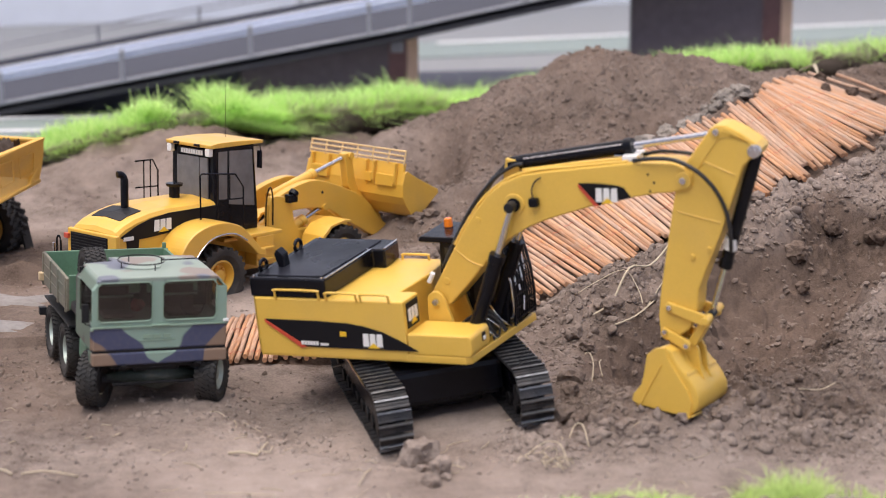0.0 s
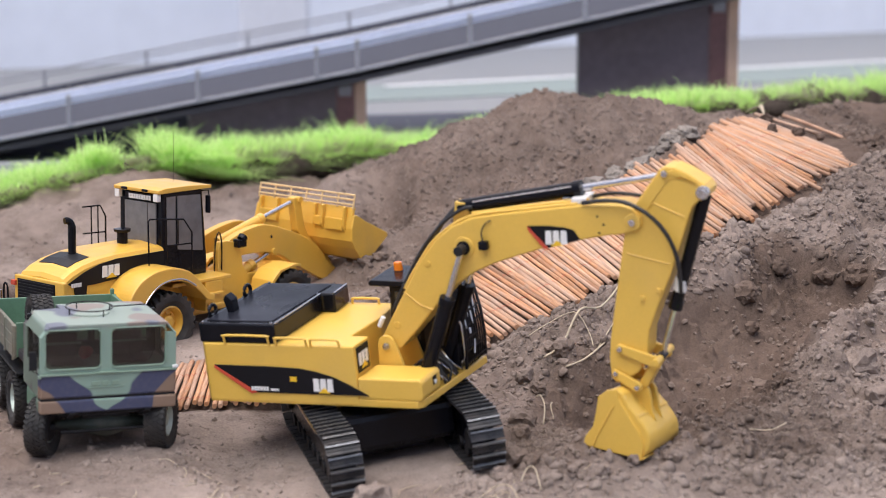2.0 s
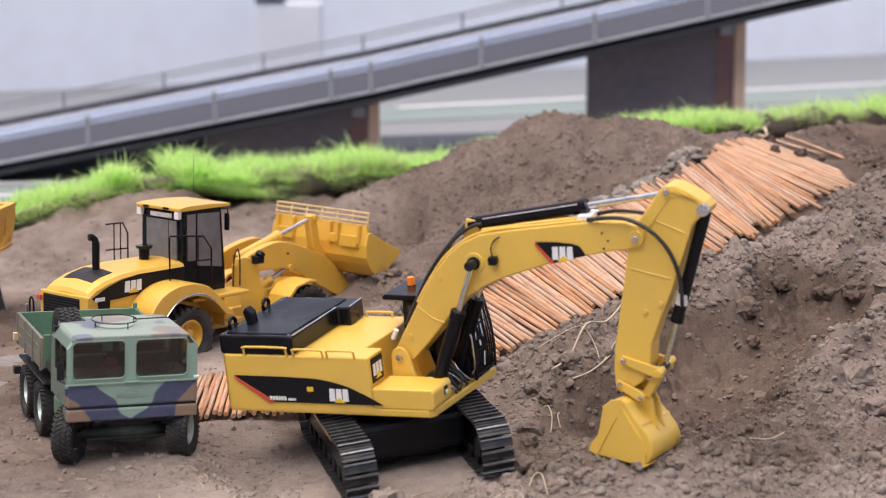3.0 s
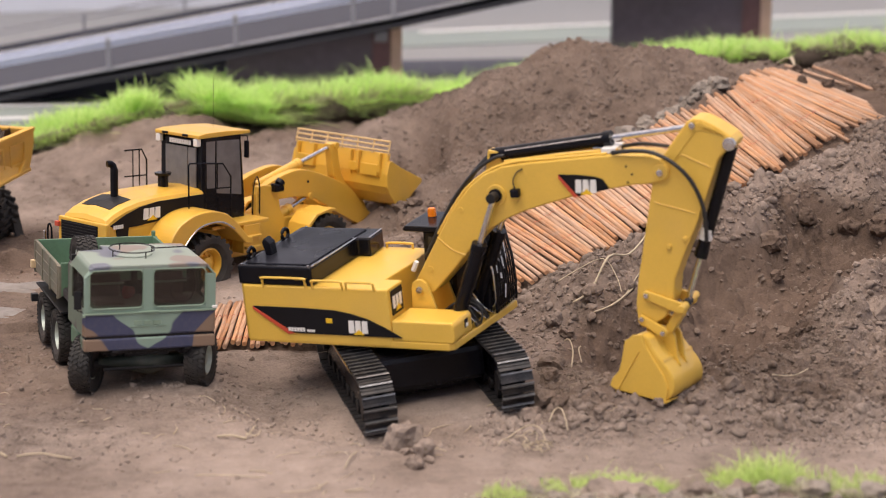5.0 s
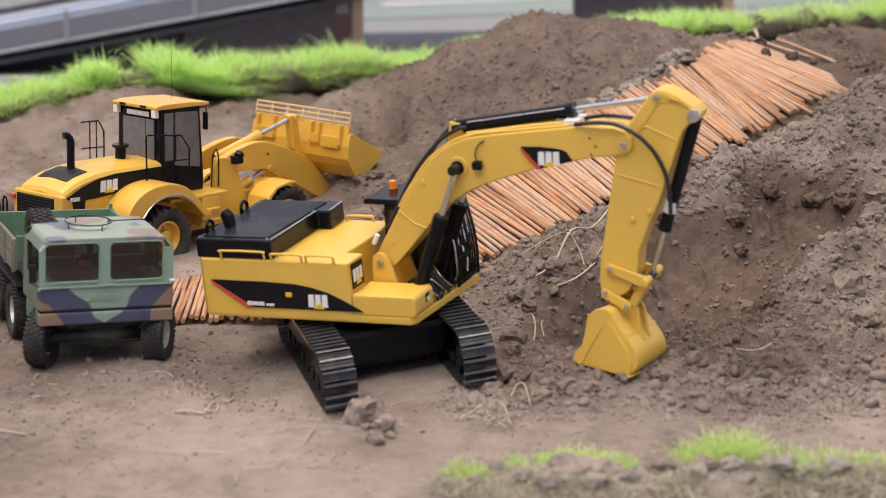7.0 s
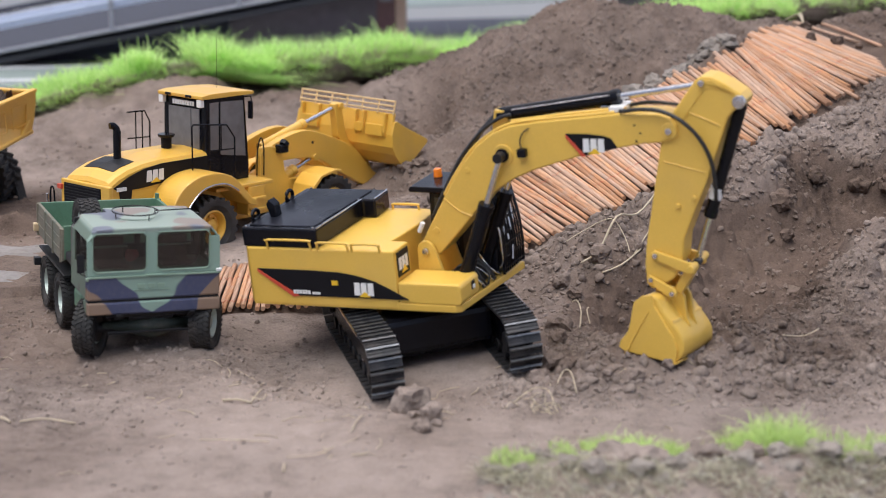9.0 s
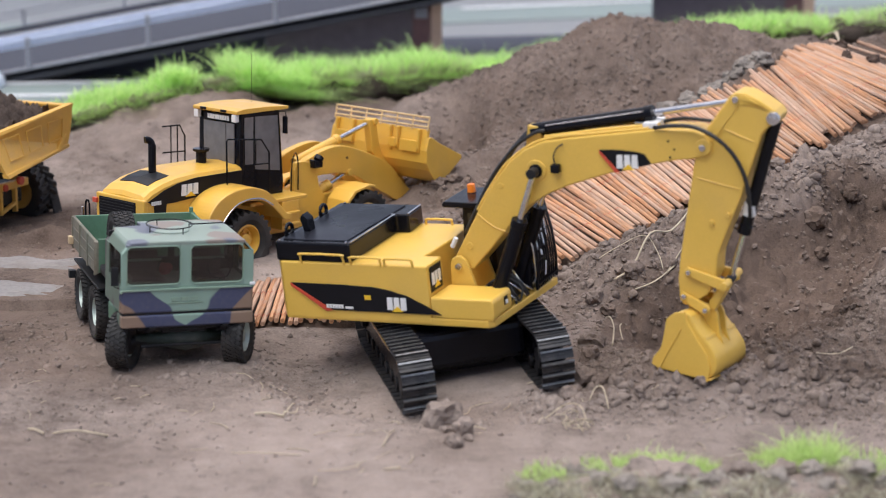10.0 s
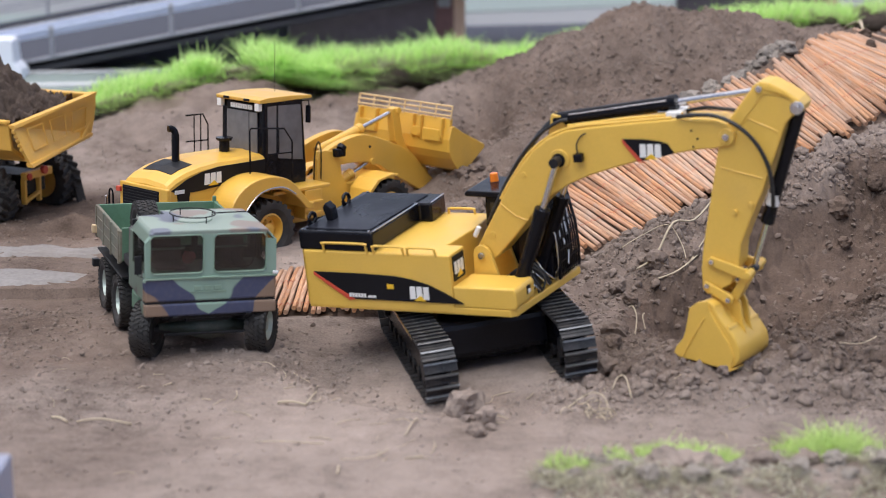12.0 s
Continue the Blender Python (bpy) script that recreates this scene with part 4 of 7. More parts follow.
ARM = [(0.3555, 0.291), (0.3650, 0.316), (0.3740, 0.3285), (0.4040, 0.3665), (0.4125, 0.3705), (0.4230, 0.3695), (0.4400, 0.3610), (0.4575, 0.3490), (0.4630, 0.3410), (0.4600, 0.3330), (0.4490, 0.3290), (0.4400, 0.3200), (0.4260, 0.284), (0.4080, 0.2380),
       (0.3890, 0.198), (0.3760, 0.168), (0.3720, 0.140), (0.3600, 0.118), (0.3380, 0.1035), (0.3290, 0.1035), (0.3240, 0.1100), (0.3235, 0.1350), (0.3275, 0.162), (0.3420, 0.229)]
arm = part("arm", prism(ARM, AY0, AY1, 0.002, 2, angle=0.7), M_YELLOW, exc)
part("side_plate", prism([(0.3700, 0.3200), (0.4060, 0.3640), (0.4230, 0.3665), (0.4540, 0.3480), (0.4560, 0.3400), (0.4400, 0.3560), (0.4150, 0.3560), (0.3850, 0.3180)], AY0 - 0.0012, AY0 + 0.001, 0.0004), M_YELLOW, arm)
part("weld_seam", tube([(0.378, AY0 - 0.0003, 0.312), (0.395, AY0 - 0.0003, 0.3265), (0.430, AY0 - 0.0003, 0.3110)], 0.0009, 6, 1), M_YELLOW, arm)
part("weld_seam", tube([(0.357, AY0 - 0.0003, 0.2660), (0.408, AY0 - 0.0003, 0.2530)], 0.0009, 6, 1), M_YELLOW, arm)
for x, z in ((0.372, 0.2105), (0.393, 0.2205)):
    part("boss", rod((x, AY0 - 0.003, z), (x, AY0 + 0.002, z), 0.0032, seg=12, bev=0.0006), M_YELLOW, arm)
pin(arm, 0.4115, 0.3625, AY0 - 0.003, 0.004)
pin(arm, 0.4555, 0.3395, AY0 - 0.003, 0.0045)
part("boss", rod((0.4555, AY0 - 0.004, 0.3395), (0.4555, AY0 + 0.002, 0.3395), 0.008, seg=20, bev=0.001), M_STEEL, arm, "bright pin boss")
bc = hydraulic("bucket_cylinder", exc, (0.4530, -0.004, 0.333), (0.3850, -0.004, 0.134), 0.70, 0.0076, 0.0035)
part("band", rod((0.4170, -0.004, 0.2300), (0.4125, -0.004, 0.2160), 0.0082, seg=20), M_WHITE, bc, "white paper band")

# linkage, coupler and bucket
for y in (AY0 - 0.006, AY1 + 0.001):
    part("link", prism([(0.3385, 0.1540), (0.3335, 0.1500), (0.3345, 0.1435), (0.3400, 0.1415), (0.3830, 0.1240), (0.3890, 0.1265), (0.3905, 0.1335), (0.3860, 0.1385)], y, y + 0.005, 0.0012), M_YELLOW, exc)
    pin(exc, 0.3400, 0.1478, y - 0.001 if y < 0 else y + 0.004, 0.0032)
    pin(exc, 0.3830, 0.1315, y - 0.001 if y < 0 else y + 0.004, 0.0032)
    part("coupler_plate", prism([(0.3300, 0.1225), (0.3265, 0.1165), (0.3300, 0.1110), (0.3550, 0.0940), (0.3620, 0.0945), (0.3640, 0.1015), (0.3610, 0.1060)], y - 0.001, y + 0.004, 0.0012), M_YELLOW, exc)
    pin(exc, 0.3324, 0.1169, y - 0.002 if y < 0 else y + 0.003, 0.0032)
    pin(exc, 0.3581, 0.0999, y - 0.002 if y < 0 else y + 0.003, 0.0032)
part("push_link", prism([(0.3790, 0.1370), (0.3890, 0.1330), (0.3660, 0.0955), (0.3540, 0.0985)], -0.017, 0.009, 0.002), M_YELLOW, exc)
part("cross_pin", rod((0.3850, -0.034, 0.1330), (0.3850, 0.030, 0.1330), 0.0048, seg=16, bev=0.0008), M_YELLOW, exc)
KY0, KY1 = -0.048, 0.044


def canted(bm):
    """The bucket hangs a little askew on its worn pins."""
    m = Matrix(((1, 0.118, 0, 0.118 * 0.048), (0, 1, 0, 0), (0, -0.130, 1, -0.130 * 0.048), (0, 0, 0, 1)))
    bmesh.ops.transform(bm, matrix=m, verts=bm.verts)
    return bm


BACK = [(0.3440, 0.0985), (0.3500, 0.0840), (0.3590, 0.0710), (0.3685, 0.0570), (0.3735, 0.0430), (0.3715, 0.0270), (0.3610, 0.0160)]
_bk = []
for _i in range(len(BACK) - 1):
    p0, p1, p2, p3 = BACK[max(_i - 1, 0)], BACK[_i], BACK[_i + 1], BACK[min(_i + 2, len(BACK) - 1)]
    for _k in range(4):
        t = _k / 4
        _bk.append(tuple(0.5 * (2 * p1[c] + (p2[c] - p0[c]) * t + (2 * p0[c] - 5 * p1[c] + 4 * p2[c] - p3[c]) * t * t + (3 * p1[c] - p0[c] - 3 * p2[c] + p3[c]) * t ** 3) for c in (0, 1)))
_bm = canted(prism([(0.3150, 0.0930), (0.3260, 0.1010), (0.3370, 0.1025)] + _bk + [BACK[-1], (0.3000, 0.0300), (0.2960, 0.0370), (0.3050, 0.0640)], KY0 + 0.003, KY1 - 0.003, 0.002, 2, angle=0.7))
for _f in _bm.faces:
    _f.smooth = abs(_f.normal.y) < 0.5
bucket = part("bucket", _bm, M_YELLOW, exc)
part("wear_edge", canted(prism([(0.3585, 0.0150), (0.3660, 0.0185), (0.3670, 0.0165), (0.3600, 0.0135)], KY0 - 0.001, KY1 + 0.001, 0.0005)), M_YELLOW, bucket)
part("back_seam", canted(prism([(0.3590, 0.0718), (0.3602, 0.0712), (0.3622, 0.0682), (0.3610, 0.0680)], KY0 + 0.004, KY1 - 0.004, 0.0003)), M_YELLOW, bucket)
for y in (KY0, KY1 - 0.004):
    part("side_cutter", canted(prism([(0.3140, 0.0935), (0.3255, 0.1020), (0.3380, 0.1035), (0.3400, 0.0900), (0.3560, 0.0600), (0.3620, 0.0500), (0.3660, 0.0330), (0.3620, 0.0150), (0.2965, 0.0290), (0.2900, 0.0340), (0.2935, 0.0430), (0.3050, 0.0560)], y, y + 0.004, 0.0010)), M_YELLOW, bucket)
part("wear_rib", tube([(0.3320, KY0 - 0.0005, 0.0815), (0.3090, KY0 - 0.0005, 0.0440), (0.3010, KY0 - 0.0005, 0.0290)], 0.0010, 6, 1), M_YELLOW, bucket)
for y in (-0.014, 0.004):
    part("ear", canted(prism([(0.3270, 0.1000), (0.3280, 0.1110), (0.3350, 0.1150), (0.3600, 0.1040), (0.3640, 0.0960), (0.3660, 0.0700), (0.3700, 0.0560), (0.3480, 0.0800)], y, y + 0.005, 0.001)), M_YELLOW, bucket)
for k in range(5):
    y = KY0 + 0.006 + k * 0.0195
    part("tooth", canted(prism([(0.3020, 0.0345), (0.2890, 0.0205), (0.2850, 0.0130), (0.2960, 0.0210), (0.3060, 0.0290)], y - 0.003, y + 0.003, 0.0008)), M_YELLOW, bucket)

# cab
cab = part("cab", prism([(0.006, 0.0945), (0.101, 0.0945), (0.103, 0.125), (0.101, 0.155), (0.092, 0.206), (0.012, 0.208)], 0.028, 0.092, 0.003, 2), M_BLACK, exc, "black cab with guard bars")
part("roof", prism([(-0.012, 0.2085), (0.100, 0.2055), (0.105, 0.2085), (0.100, 0.2135), (-0.010, 0.2165), (-0.014, 0.2125)], 0.020, 0.096, 0.0015), M_BLACK, cab)
part("side_pane", prism([(0.018, 0.135), (0.050, 0.135), (0.050, 0.200), (0.020, 0.200)], 0.0268, 0.0288, 0.0003), M_GLASS_D, cab)
part("side_pane", prism([(0.056, 0.130), (0.098, 0.128), (0.097, 0.156), (0.089, 0.198), (0.056, 0.200)], 0.0268, 0.0288, 0.0003), M_GLASS_D, cab)
part("beacon", rod((0.008, 0.070, 0.2155), (0.008, 0.070, 0.2280), 0.0062, 0.0052, seg=20, bev=0.0015), M_ORANGE, cab, "orange flashing beacon")
part("beacon_base", rod((0.008, 0.070, 0.2130), (0.008, 0.070, 0.2165), 0.0070, seg=20, bev=0.0005), M_BLACK, cab)
guard = part("front_guard", prism([(0.1085, 0.097), (0.1120, 0.097), (0.1135, 0.126), (0.1110, 0.160), (0.1005, 0.210), (0.0970, 0.210), (0.1080, 0.160), (0.1105, 0.126)], 0.026, 0.029, 0.0004), M_BLACK, cab)
part("guard_side", prism([(0.1085, 0.097), (0.1120, 0.097), (0.1135, 0.126), (0.1110, 0.160), (0.1005, 0.210), (0.0970, 0.210), (0.1080, 0.160), (0.1105, 0.126)], 0.091, 0.094, 0.0004), M_BLACK, guard)
for k in range(9):
    y = 0.033 + 0.007 * k
    part("guard_bar", tube([(0.1105, y, 0.098), (0.1125, y, 0.126), (0.1100, y, 0.160), (0.0995, y, 0.208)], 0.0014, 6, 2), M_BLACK, guard)
for z, x in ((0.104, 0.1110), (0.120, 0.1120), (0.136, 0.1120), (0.152, 0.1108), (0.168, 0.1085), (0.184, 0.1052), (0.200, 0.1015)):
    part("guard_bar", rod((x, 0.027, z), (x, 0.093, z), 0.0016, seg=6), M_BLACK, guard)
part("wind_screen", prism([(0.1020, 0.125), (0.1045, 0.125), (0.1025, 0.155), (0.0940, 0.202), (0.0920, 0.202), (0.1000, 0.155)], 0.034, 0.088, 0.0), M_GLASS_D, cab)
# bright rods stand in for pale reflections on the black guard
for y, z0, z1 in ((0.036, 0.150, 0.170), (0.046, 0.140, 0.172), (0.058, 0.150, 0.182), (0.050, 0.112, 0.130), (0.070, 0.160, 0.186)):
    part("reflector_strip", rod((0.1140 - max(0, z0 - 0.13) * 0.14, y, z0), (0.1140 - max(0, z1 - 0.13) * 0.16, y + 0.004, z1), 0.0014, seg=6), M_STEEL, guard, "bright streak standing in for a reflection on the guard")
part("handle", tube([(0.106, 0.024, 0.108), (0.112, 0.022, 0.118), (0.111, 0.022, 0.158), (0.102, 0.024, 0.176)], 0.0012, 6), M_STEEL, cab, "worn bright grab rail")
part("valve_block", box(0.050, 0.092, -0.022, 0.024, 0.0945, 0.112, 0.002), M_DARK, exc)
_r = random.Random(9)
for k in range(9):
    y = -0.030 + 0.006 * k
    x = 0.056 + _r.uniform(0, 0.02)
    part("hose", tube([(x, y, 0.106), (x + 0.015, y + 0.003, 0.118 + _r.uniform(0, 0.012)), (x + 0.034, y + _r.uniform(-0.01, 0.01), 0.112), (0.104, y + _r.uniform(-0.004, 0.012), 0.0965)], 0.0016, 6), M_HOSE if k % 4 else M_STEEL, exc, smooth=True)

# undercarriage
UC = Matrix.Rotation(radians(-51.76), 4, "Z")
part("turntable", rod((0, 0, 0.070), (0, 0, 0.0860), 0.056, seg=36, bev=0.001), M_DARK, exc)
part("car_body", bevelled(add_box(bmesh.new(), -0.085, 0.080, -0.074, 0.074, 0.022, 0.0705, UC), 0.008), M_BLACK, exc)
part("belly_plate", bevelled(add_box(bmesh.new(), -0.060, 0.060, -0.050, 0.050, 0.010, 0.030, UC), 0.006), M_BLACK, exc)
HALF, RAD, ZC = 0.179, 0.0345, 0.0385
for s in (-1, 1):
    yc = s * 0.089
    T = UC @ Matrix.Translation((0, yc, 0))
    track = part("track", bevelled(add_box(bmesh.new(), -HALF + 0.03, HALF - 0.03, -0.012, 0.012, 0.018, 0.060, T), 0.004), M_BLACK, exc, "black track frame with steel shoes")
    for x in (-HALF + RAD + 0.004, HALF - RAD - 0.004):
        part("sprocket", bevelled(add_rod(bmesh.new(), T @ Vector((x, -0.010, ZC)), T @ Vector((x, 0.010, ZC)), RAD - 0.006, seg=28), 0.001), M_BLACK, track)
        part("hub", bevelled(add_rod(bmesh.new(), T @ Vector((x, -0.017, ZC)), T @ Vector((x, 0.017, ZC)), 0.013, seg=20), 0.001), M_DARK, track)
    for k in range(8):
        x = -0.118 + k * 0.0337
        part("roller", add_rod(bmesh.new(), T @ Vector((x, -0.014, 0.0165)), T @ Vector((x, 0.014, 0.0165)), 0.0085, seg=14), M_DARK, track)
    part("guide_strip", add_rod(bmesh.new(), T @ Vector((-0.12, s * 0.0215, 0.0725)), T @ Vector((0.12, s * 0.0215, 0.0725)), 0.0015, seg=8), M_STEEL, track, "bright worn strip")
    bm = bmesh.new()
    add_box(bm, -0.0064, 0.0064, -0.021, 0.021, -0.0010, 0.0012)
    add_box(bm, -0.0064, -0.0042, -0.021, 0.021, 0.0010, 0.0044)
    add_box(bm, -0.0005, 0.0007, -0.021, 0.021, 0.0010, 0.0026)
    add_box(bm, 0.0046, 0.0060, -0.021, 0.021, 0.0010, 0.0022)
    shoe_me = bpy.data.meshes.new("shoe")
    bm.faces.ensure_lookup_table()
    for f in bm.faces:
        f.material_index = 1 if min(v.co.z for v in f.verts) > 0.0040 or (max(v.co.x for v in f.verts) < -0.0060 and max(v.co.z for v in f.verts) > 0.004) else 0
    bm.to_mesh(shoe_me)
    bm.free()
    shoe_me.materials.append(M_SHOE)
    shoe_me.materials.append(M_WORN)
    run, arc = 2 * (HALF - RAD), math.pi * RAD
    n = 53
    for k in range(n):
        u = (2 * run + 2 * arc) * k / n
        if u < run:
            px, pz, an = -run / 2 + u, ZC + RAD, 0.0
        elif u < run + arc:
            an = (u - run) / RAD
            px, pz = run / 2 + RAD * math.sin(an), ZC + RAD * math.cos(an)
        elif u < 2 * run + arc:
            px, pz, an = run / 2 - (u - run - arc), ZC - RAD, math.pi
        else:
            an = math.pi + (u - 2 * run - arc) / RAD
            px, pz = -run / 2 + RAD * math.sin(an), ZC + RAD * math.cos(an)
        if abs(an) < 0.01:
            pz -= 0.003 * math.sin(math.pi * (px + run / 2) / run)
        sh = new("shoe", shoe_me)
        sh.parent = track
        sh.matrix_basis = T @ Matrix.Translation((px, 0, pz)) @ Matrix.Rotation(an, 4, "Y")

# ---- wheels ----
def lathe(profile, seg=40, mat_axis="y"):
    """A profile (radius, y) turned round the y axis; closed."""
    rings = [[(r * math.cos(a), y, r * math.sin(a)) for r, y in profile] for a in (2 * math.pi * k / seg for k in range(seg))]
    bm = bmesh.new()
    vs = [[bm.verts.new(p) for p in r] for r in rings]
    n = len(profile)
    for i in range(seg):
        a, b = vs[i], vs[(i + 1) % seg]
        for k in range(n):
            bm.faces.new((a[k], a[(k + 1) % n], b[(k + 1) % n], b[k]))
    return bm


def chevron_tyre(r, w, r_rim, n=22, around=176):
    """A tractor tyre in one skin: slanting lugs rise from the tread, those of the two sides staggered."""
    h = w / 2
    rows = [-0.99, -0.80, -0.60, -0.40, -0.20, -0.06, 0.06, 0.20, 0.40, 0.60, 0.80, 0.99]
    bm = bmesh.new()
    rings = []
    for k in range(around):
        a = 2 * math.pi * k / around
        pts = [(r_rim, -h * 0.75), (r_rim + (r - r_rim) * 0.40, -h), (r - 0.20 * (r - r_rim), -h * 1.02)]
        for u in rows:
            phase = (a * n / (2 * math.pi) + 0.85 * (1 - abs(u)) + (0.5 if u > 0 else 0.0)) % 1.0
            pts.append((r * (1.03 if phase < 0.46 and abs(u) > 0.05 else 0.945), h * u))
        pts += [(r - 0.20 * (r - r_rim), h * 1.02), (r_rim + (r - r_rim) * 0.40, h), (r_rim, h * 0.75)]
        rings.append([bm.verts.new((q * math.cos(a), y, q * math.sin(a))) for q, y in pts])
    m = len(rings[0])
    for k in range(around):
        p, q = rings[k], rings[(k + 1) % around]
        for i in range(m):
            bm.faces.new((p[i], p[(i + 1) % m], q[(i + 1) % m], q[i]))
    return bm


def lugged_tyre(r, w, r_rim, style, seg=44):
    h = w / 2
    prof = [(r_rim, -h * 0.75), (r_rim + (r - r_rim) * 0.35, -h), (r - 0.18 * (r - r_rim), -h * 0.98), (r - 0.05 * (r - r_rim), -h * 0.84), (r - 0.04 * (r - r_rim), 0.0),
            (r - 0.05 * (r - r_rim), h * 0.84), (r - 0.18 * (r - r_rim), h * 0.98), (r_rim + (r - r_rim) * 0.35, h), (r_rim, h * 0.75)]
    if style == "chevron":
        return chevron_tyre(r, w, r_rim)
    bm = lathe(prof, seg)
    # four staggered rows of small blocks
    for k in range(34):
        for row, y in enumerate((-0.76, -0.26, 0.26, 0.76)):
            a = 2 * math.pi * (k + 0.5 * (row % 2)) / 34
            M = Matrix.Rotation(-a, 4, "Y") @ Matrix.Translation((r, y * h, 0)) @ Matrix.Rotation(radians(28 if row % 2 else -28), 4, "X")
            add_box(bm, -r * 0.07, r * 0.022, -h * 0.22, h * 0.22, -r * 0.052, r * 0.052, M)
        for sgn in (-1, 1):
            M = Matrix.Rotation(-2 * math.pi * (k + 0.25) / 34, 4, "Y") @ Matrix.Translation((r * 0.955, sgn * h, 0))
            add_box(bm, -r * 0.07, r * 0.035, -h * 0.06, h * 0.06, -r * 0.045, r * 0.045, M)
    return bm


def wheel(parent, x, y, z, r, w, r_rim, rim_mat, style="block", steer=0.0, out=-1, name="wheel"):
    """A wheel whose axle runs along y; out: the side on which its dish shows."""
    M = Matrix.Translation((x, y, z)) @ Matrix.Rotation(radians(steer), 4, "Z") @ Matrix.Rotation(0 if out < 0 else math.pi, 4, "Z")
    h = w / 2
    bm = lathe([(r_rim * 1.02, -h * 0.72), (r_rim * 0.90, -h * 0.80), (r_rim * 0.82, -h * 0.55), (r_rim * 0.72, -h * 0.22), (r_rim * 0.45, -h * 0.18), (r_rim * 0.40, -h * 0.55), (r_rim * 0.2, -h * 0.62), (0.0005, -h * 0.62), (0.0005, h * 0.5), (r_rim * 1.02, h * 0.7)], 36)
    for k in range(8):
        a = 2 * math.pi * k / 8
        add_rod(bm, (r_rim * 0.58 * math.cos(a), -h * 0.38, r_rim * 0.58 * math.sin(a)), (r_rim * 0.58 * math.cos(a), -h * 0.12, r_rim * 0.58 * math.sin(a)), r_rim * 0.07, seg=8)
    bmesh.ops.transform(bm, matrix=M, verts=bm.verts)
    rim = part(name, bm, rim_mat, parent)
    bm = lugged_tyre(r, w, r_rim, style)
    bmesh.ops.transform(bm, matrix=M, verts=bm.verts)
    part("tyre", bm, M_RUBBER, rim, "black lugged rubber tyre")
    return rim


# ---- the camouflage truck ----
def camo_material():
    m = bpy.data.materials.new("camouflage_paint")
    m.use_nodes = True
    t = m.node_tree
    b = t.nodes["Principled BSDF"]
    b.inputs["Roughness"].default_value = 0.5
    co = t.nodes.new("ShaderNodeTexCoord")
    sep = t.nodes.new("ShaderNodeSeparateXYZ")
    t.links.new(co.outputs["Object"], sep.inputs[0])

    def math_node(op, a, c=None, v=0.0, clamp=False):
        n = t.nodes.new("ShaderNodeMath")
        n.operation, n.use_clamp = op, clamp
        t.links.new(a, n.inputs[0]) if not isinstance(a, float) else None
        if c is not None:
            t.links.new(c, n.inputs[1])
        else:
            n.inputs[1].default_value = v
        return n.outputs[0]

    def noise_node(scale, detail=2.0):
        n = t.nodes.new("ShaderNodeTexNoise")
        n.inputs["Scale"].default_value, n.inputs["Detail"].default_value = scale, detail
        t.links.new(co.outputs["Object"], n.inputs["Vector"])
        return n.outputs["Fac"]

    def step(x, soft=0.0012):
        n = t.nodes.new("ShaderNodeMapRange")
        n.inputs["From Min"].default_value, n.inputs["From Max"].default_value = -soft, soft
        t.links.new(x, n.inputs["Value"])
        return n.outputs[0]

    def blend(fac, a, c):
        n = t.nodes.new("ShaderNodeMix")
        n.data_type = "RGBA"
        t.links.new(fac, n.inputs["Factor"])
        for sock, val in (("A", a), ("B", c)):
            if isinstance(val, tuple):
                n.inputs[sock].default_value = (*val, 1)
            else:
                t.links.new(val, n.inputs[sock])
        return n.outputs["Result"]

    green, blue, brown = (0.225, 0.335, 0.280), (0.052, 0.062, 0.122), (0.235, 0.160, 0.115)
    ax = math_node("ABSOLUTE", math_node("ADD", sep.outputs["X"], v=0.003))
    wob = math_node("MULTIPLY", math_node("SUBTRACT", noise_node(30.0, 0.0), v=0.5), v=0.035)
    z = sep.outputs["Z"]
    # brown corners low down, a green fork in the middle, green frames above the belt
    corner = step(math_node("ADD", math_node("SUBTRACT", math_node("SUBTRACT", ax, v=0.069), c=math_node("MULTIPLY", math_node("SUBTRACT", z, v=0.082), v=0.75)), c=wob))
    col = blend(corner, blue, brown)
    half = math_node("ADD", math_node("MULTIPLY", math_node("SUBTRACT", z, v=0.075), v=0.95), v=0.012)
    fork = step(math_node("ADD", math_node("SUBTRACT", half, c=ax), c=wob))
    col = blend(fork, col, green)
    n2 = noise_node(16.0, 1.0)
    patch = step(math_node("SUBTRACT", n2, v=0.54), 0.015)
    patch2 = step(math_node("SUBTRACT", noise_node(11.0, 1.5), v=0.57), 0.015)
    # paler roof tones: dust, and the sky's sheen put into the colour
    upper = blend(patch2, blend(patch, (0.27, 0.335, 0.295), (0.25, 0.21, 0.185)), (0.14, 0.155, 0.20))
    frames = step(math_node("SUBTRACT", z, v=0.1125), 0.0006)
    roof = step(math_node("SUBTRACT", z, v=0.1690), 0.002)
    col = blend(frames, col, blend(roof, green, upper))
    # behind the front the paint is darkened: the sides' shade as colour
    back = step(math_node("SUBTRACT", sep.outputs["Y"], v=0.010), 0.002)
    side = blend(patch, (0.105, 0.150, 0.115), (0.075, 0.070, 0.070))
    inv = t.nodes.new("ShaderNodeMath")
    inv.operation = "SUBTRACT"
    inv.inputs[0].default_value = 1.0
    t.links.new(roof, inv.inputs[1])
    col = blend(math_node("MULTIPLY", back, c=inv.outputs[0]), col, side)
    fine = noise_node(160.0, 5.0)
    dust = t.nodes.new("ShaderNodeMapRange")
    dust.inputs["From Min"].default_value, dust.inputs["From Max"].default_value, dust.inputs["To Max"].default_value = 0.45, 0.8, 0.10
    t.links.new(fine, dust.inputs["Value"])
    col = blend(dust.outputs[0], col, DUST)
    t.links.new(col, b.inputs["Base Color"])
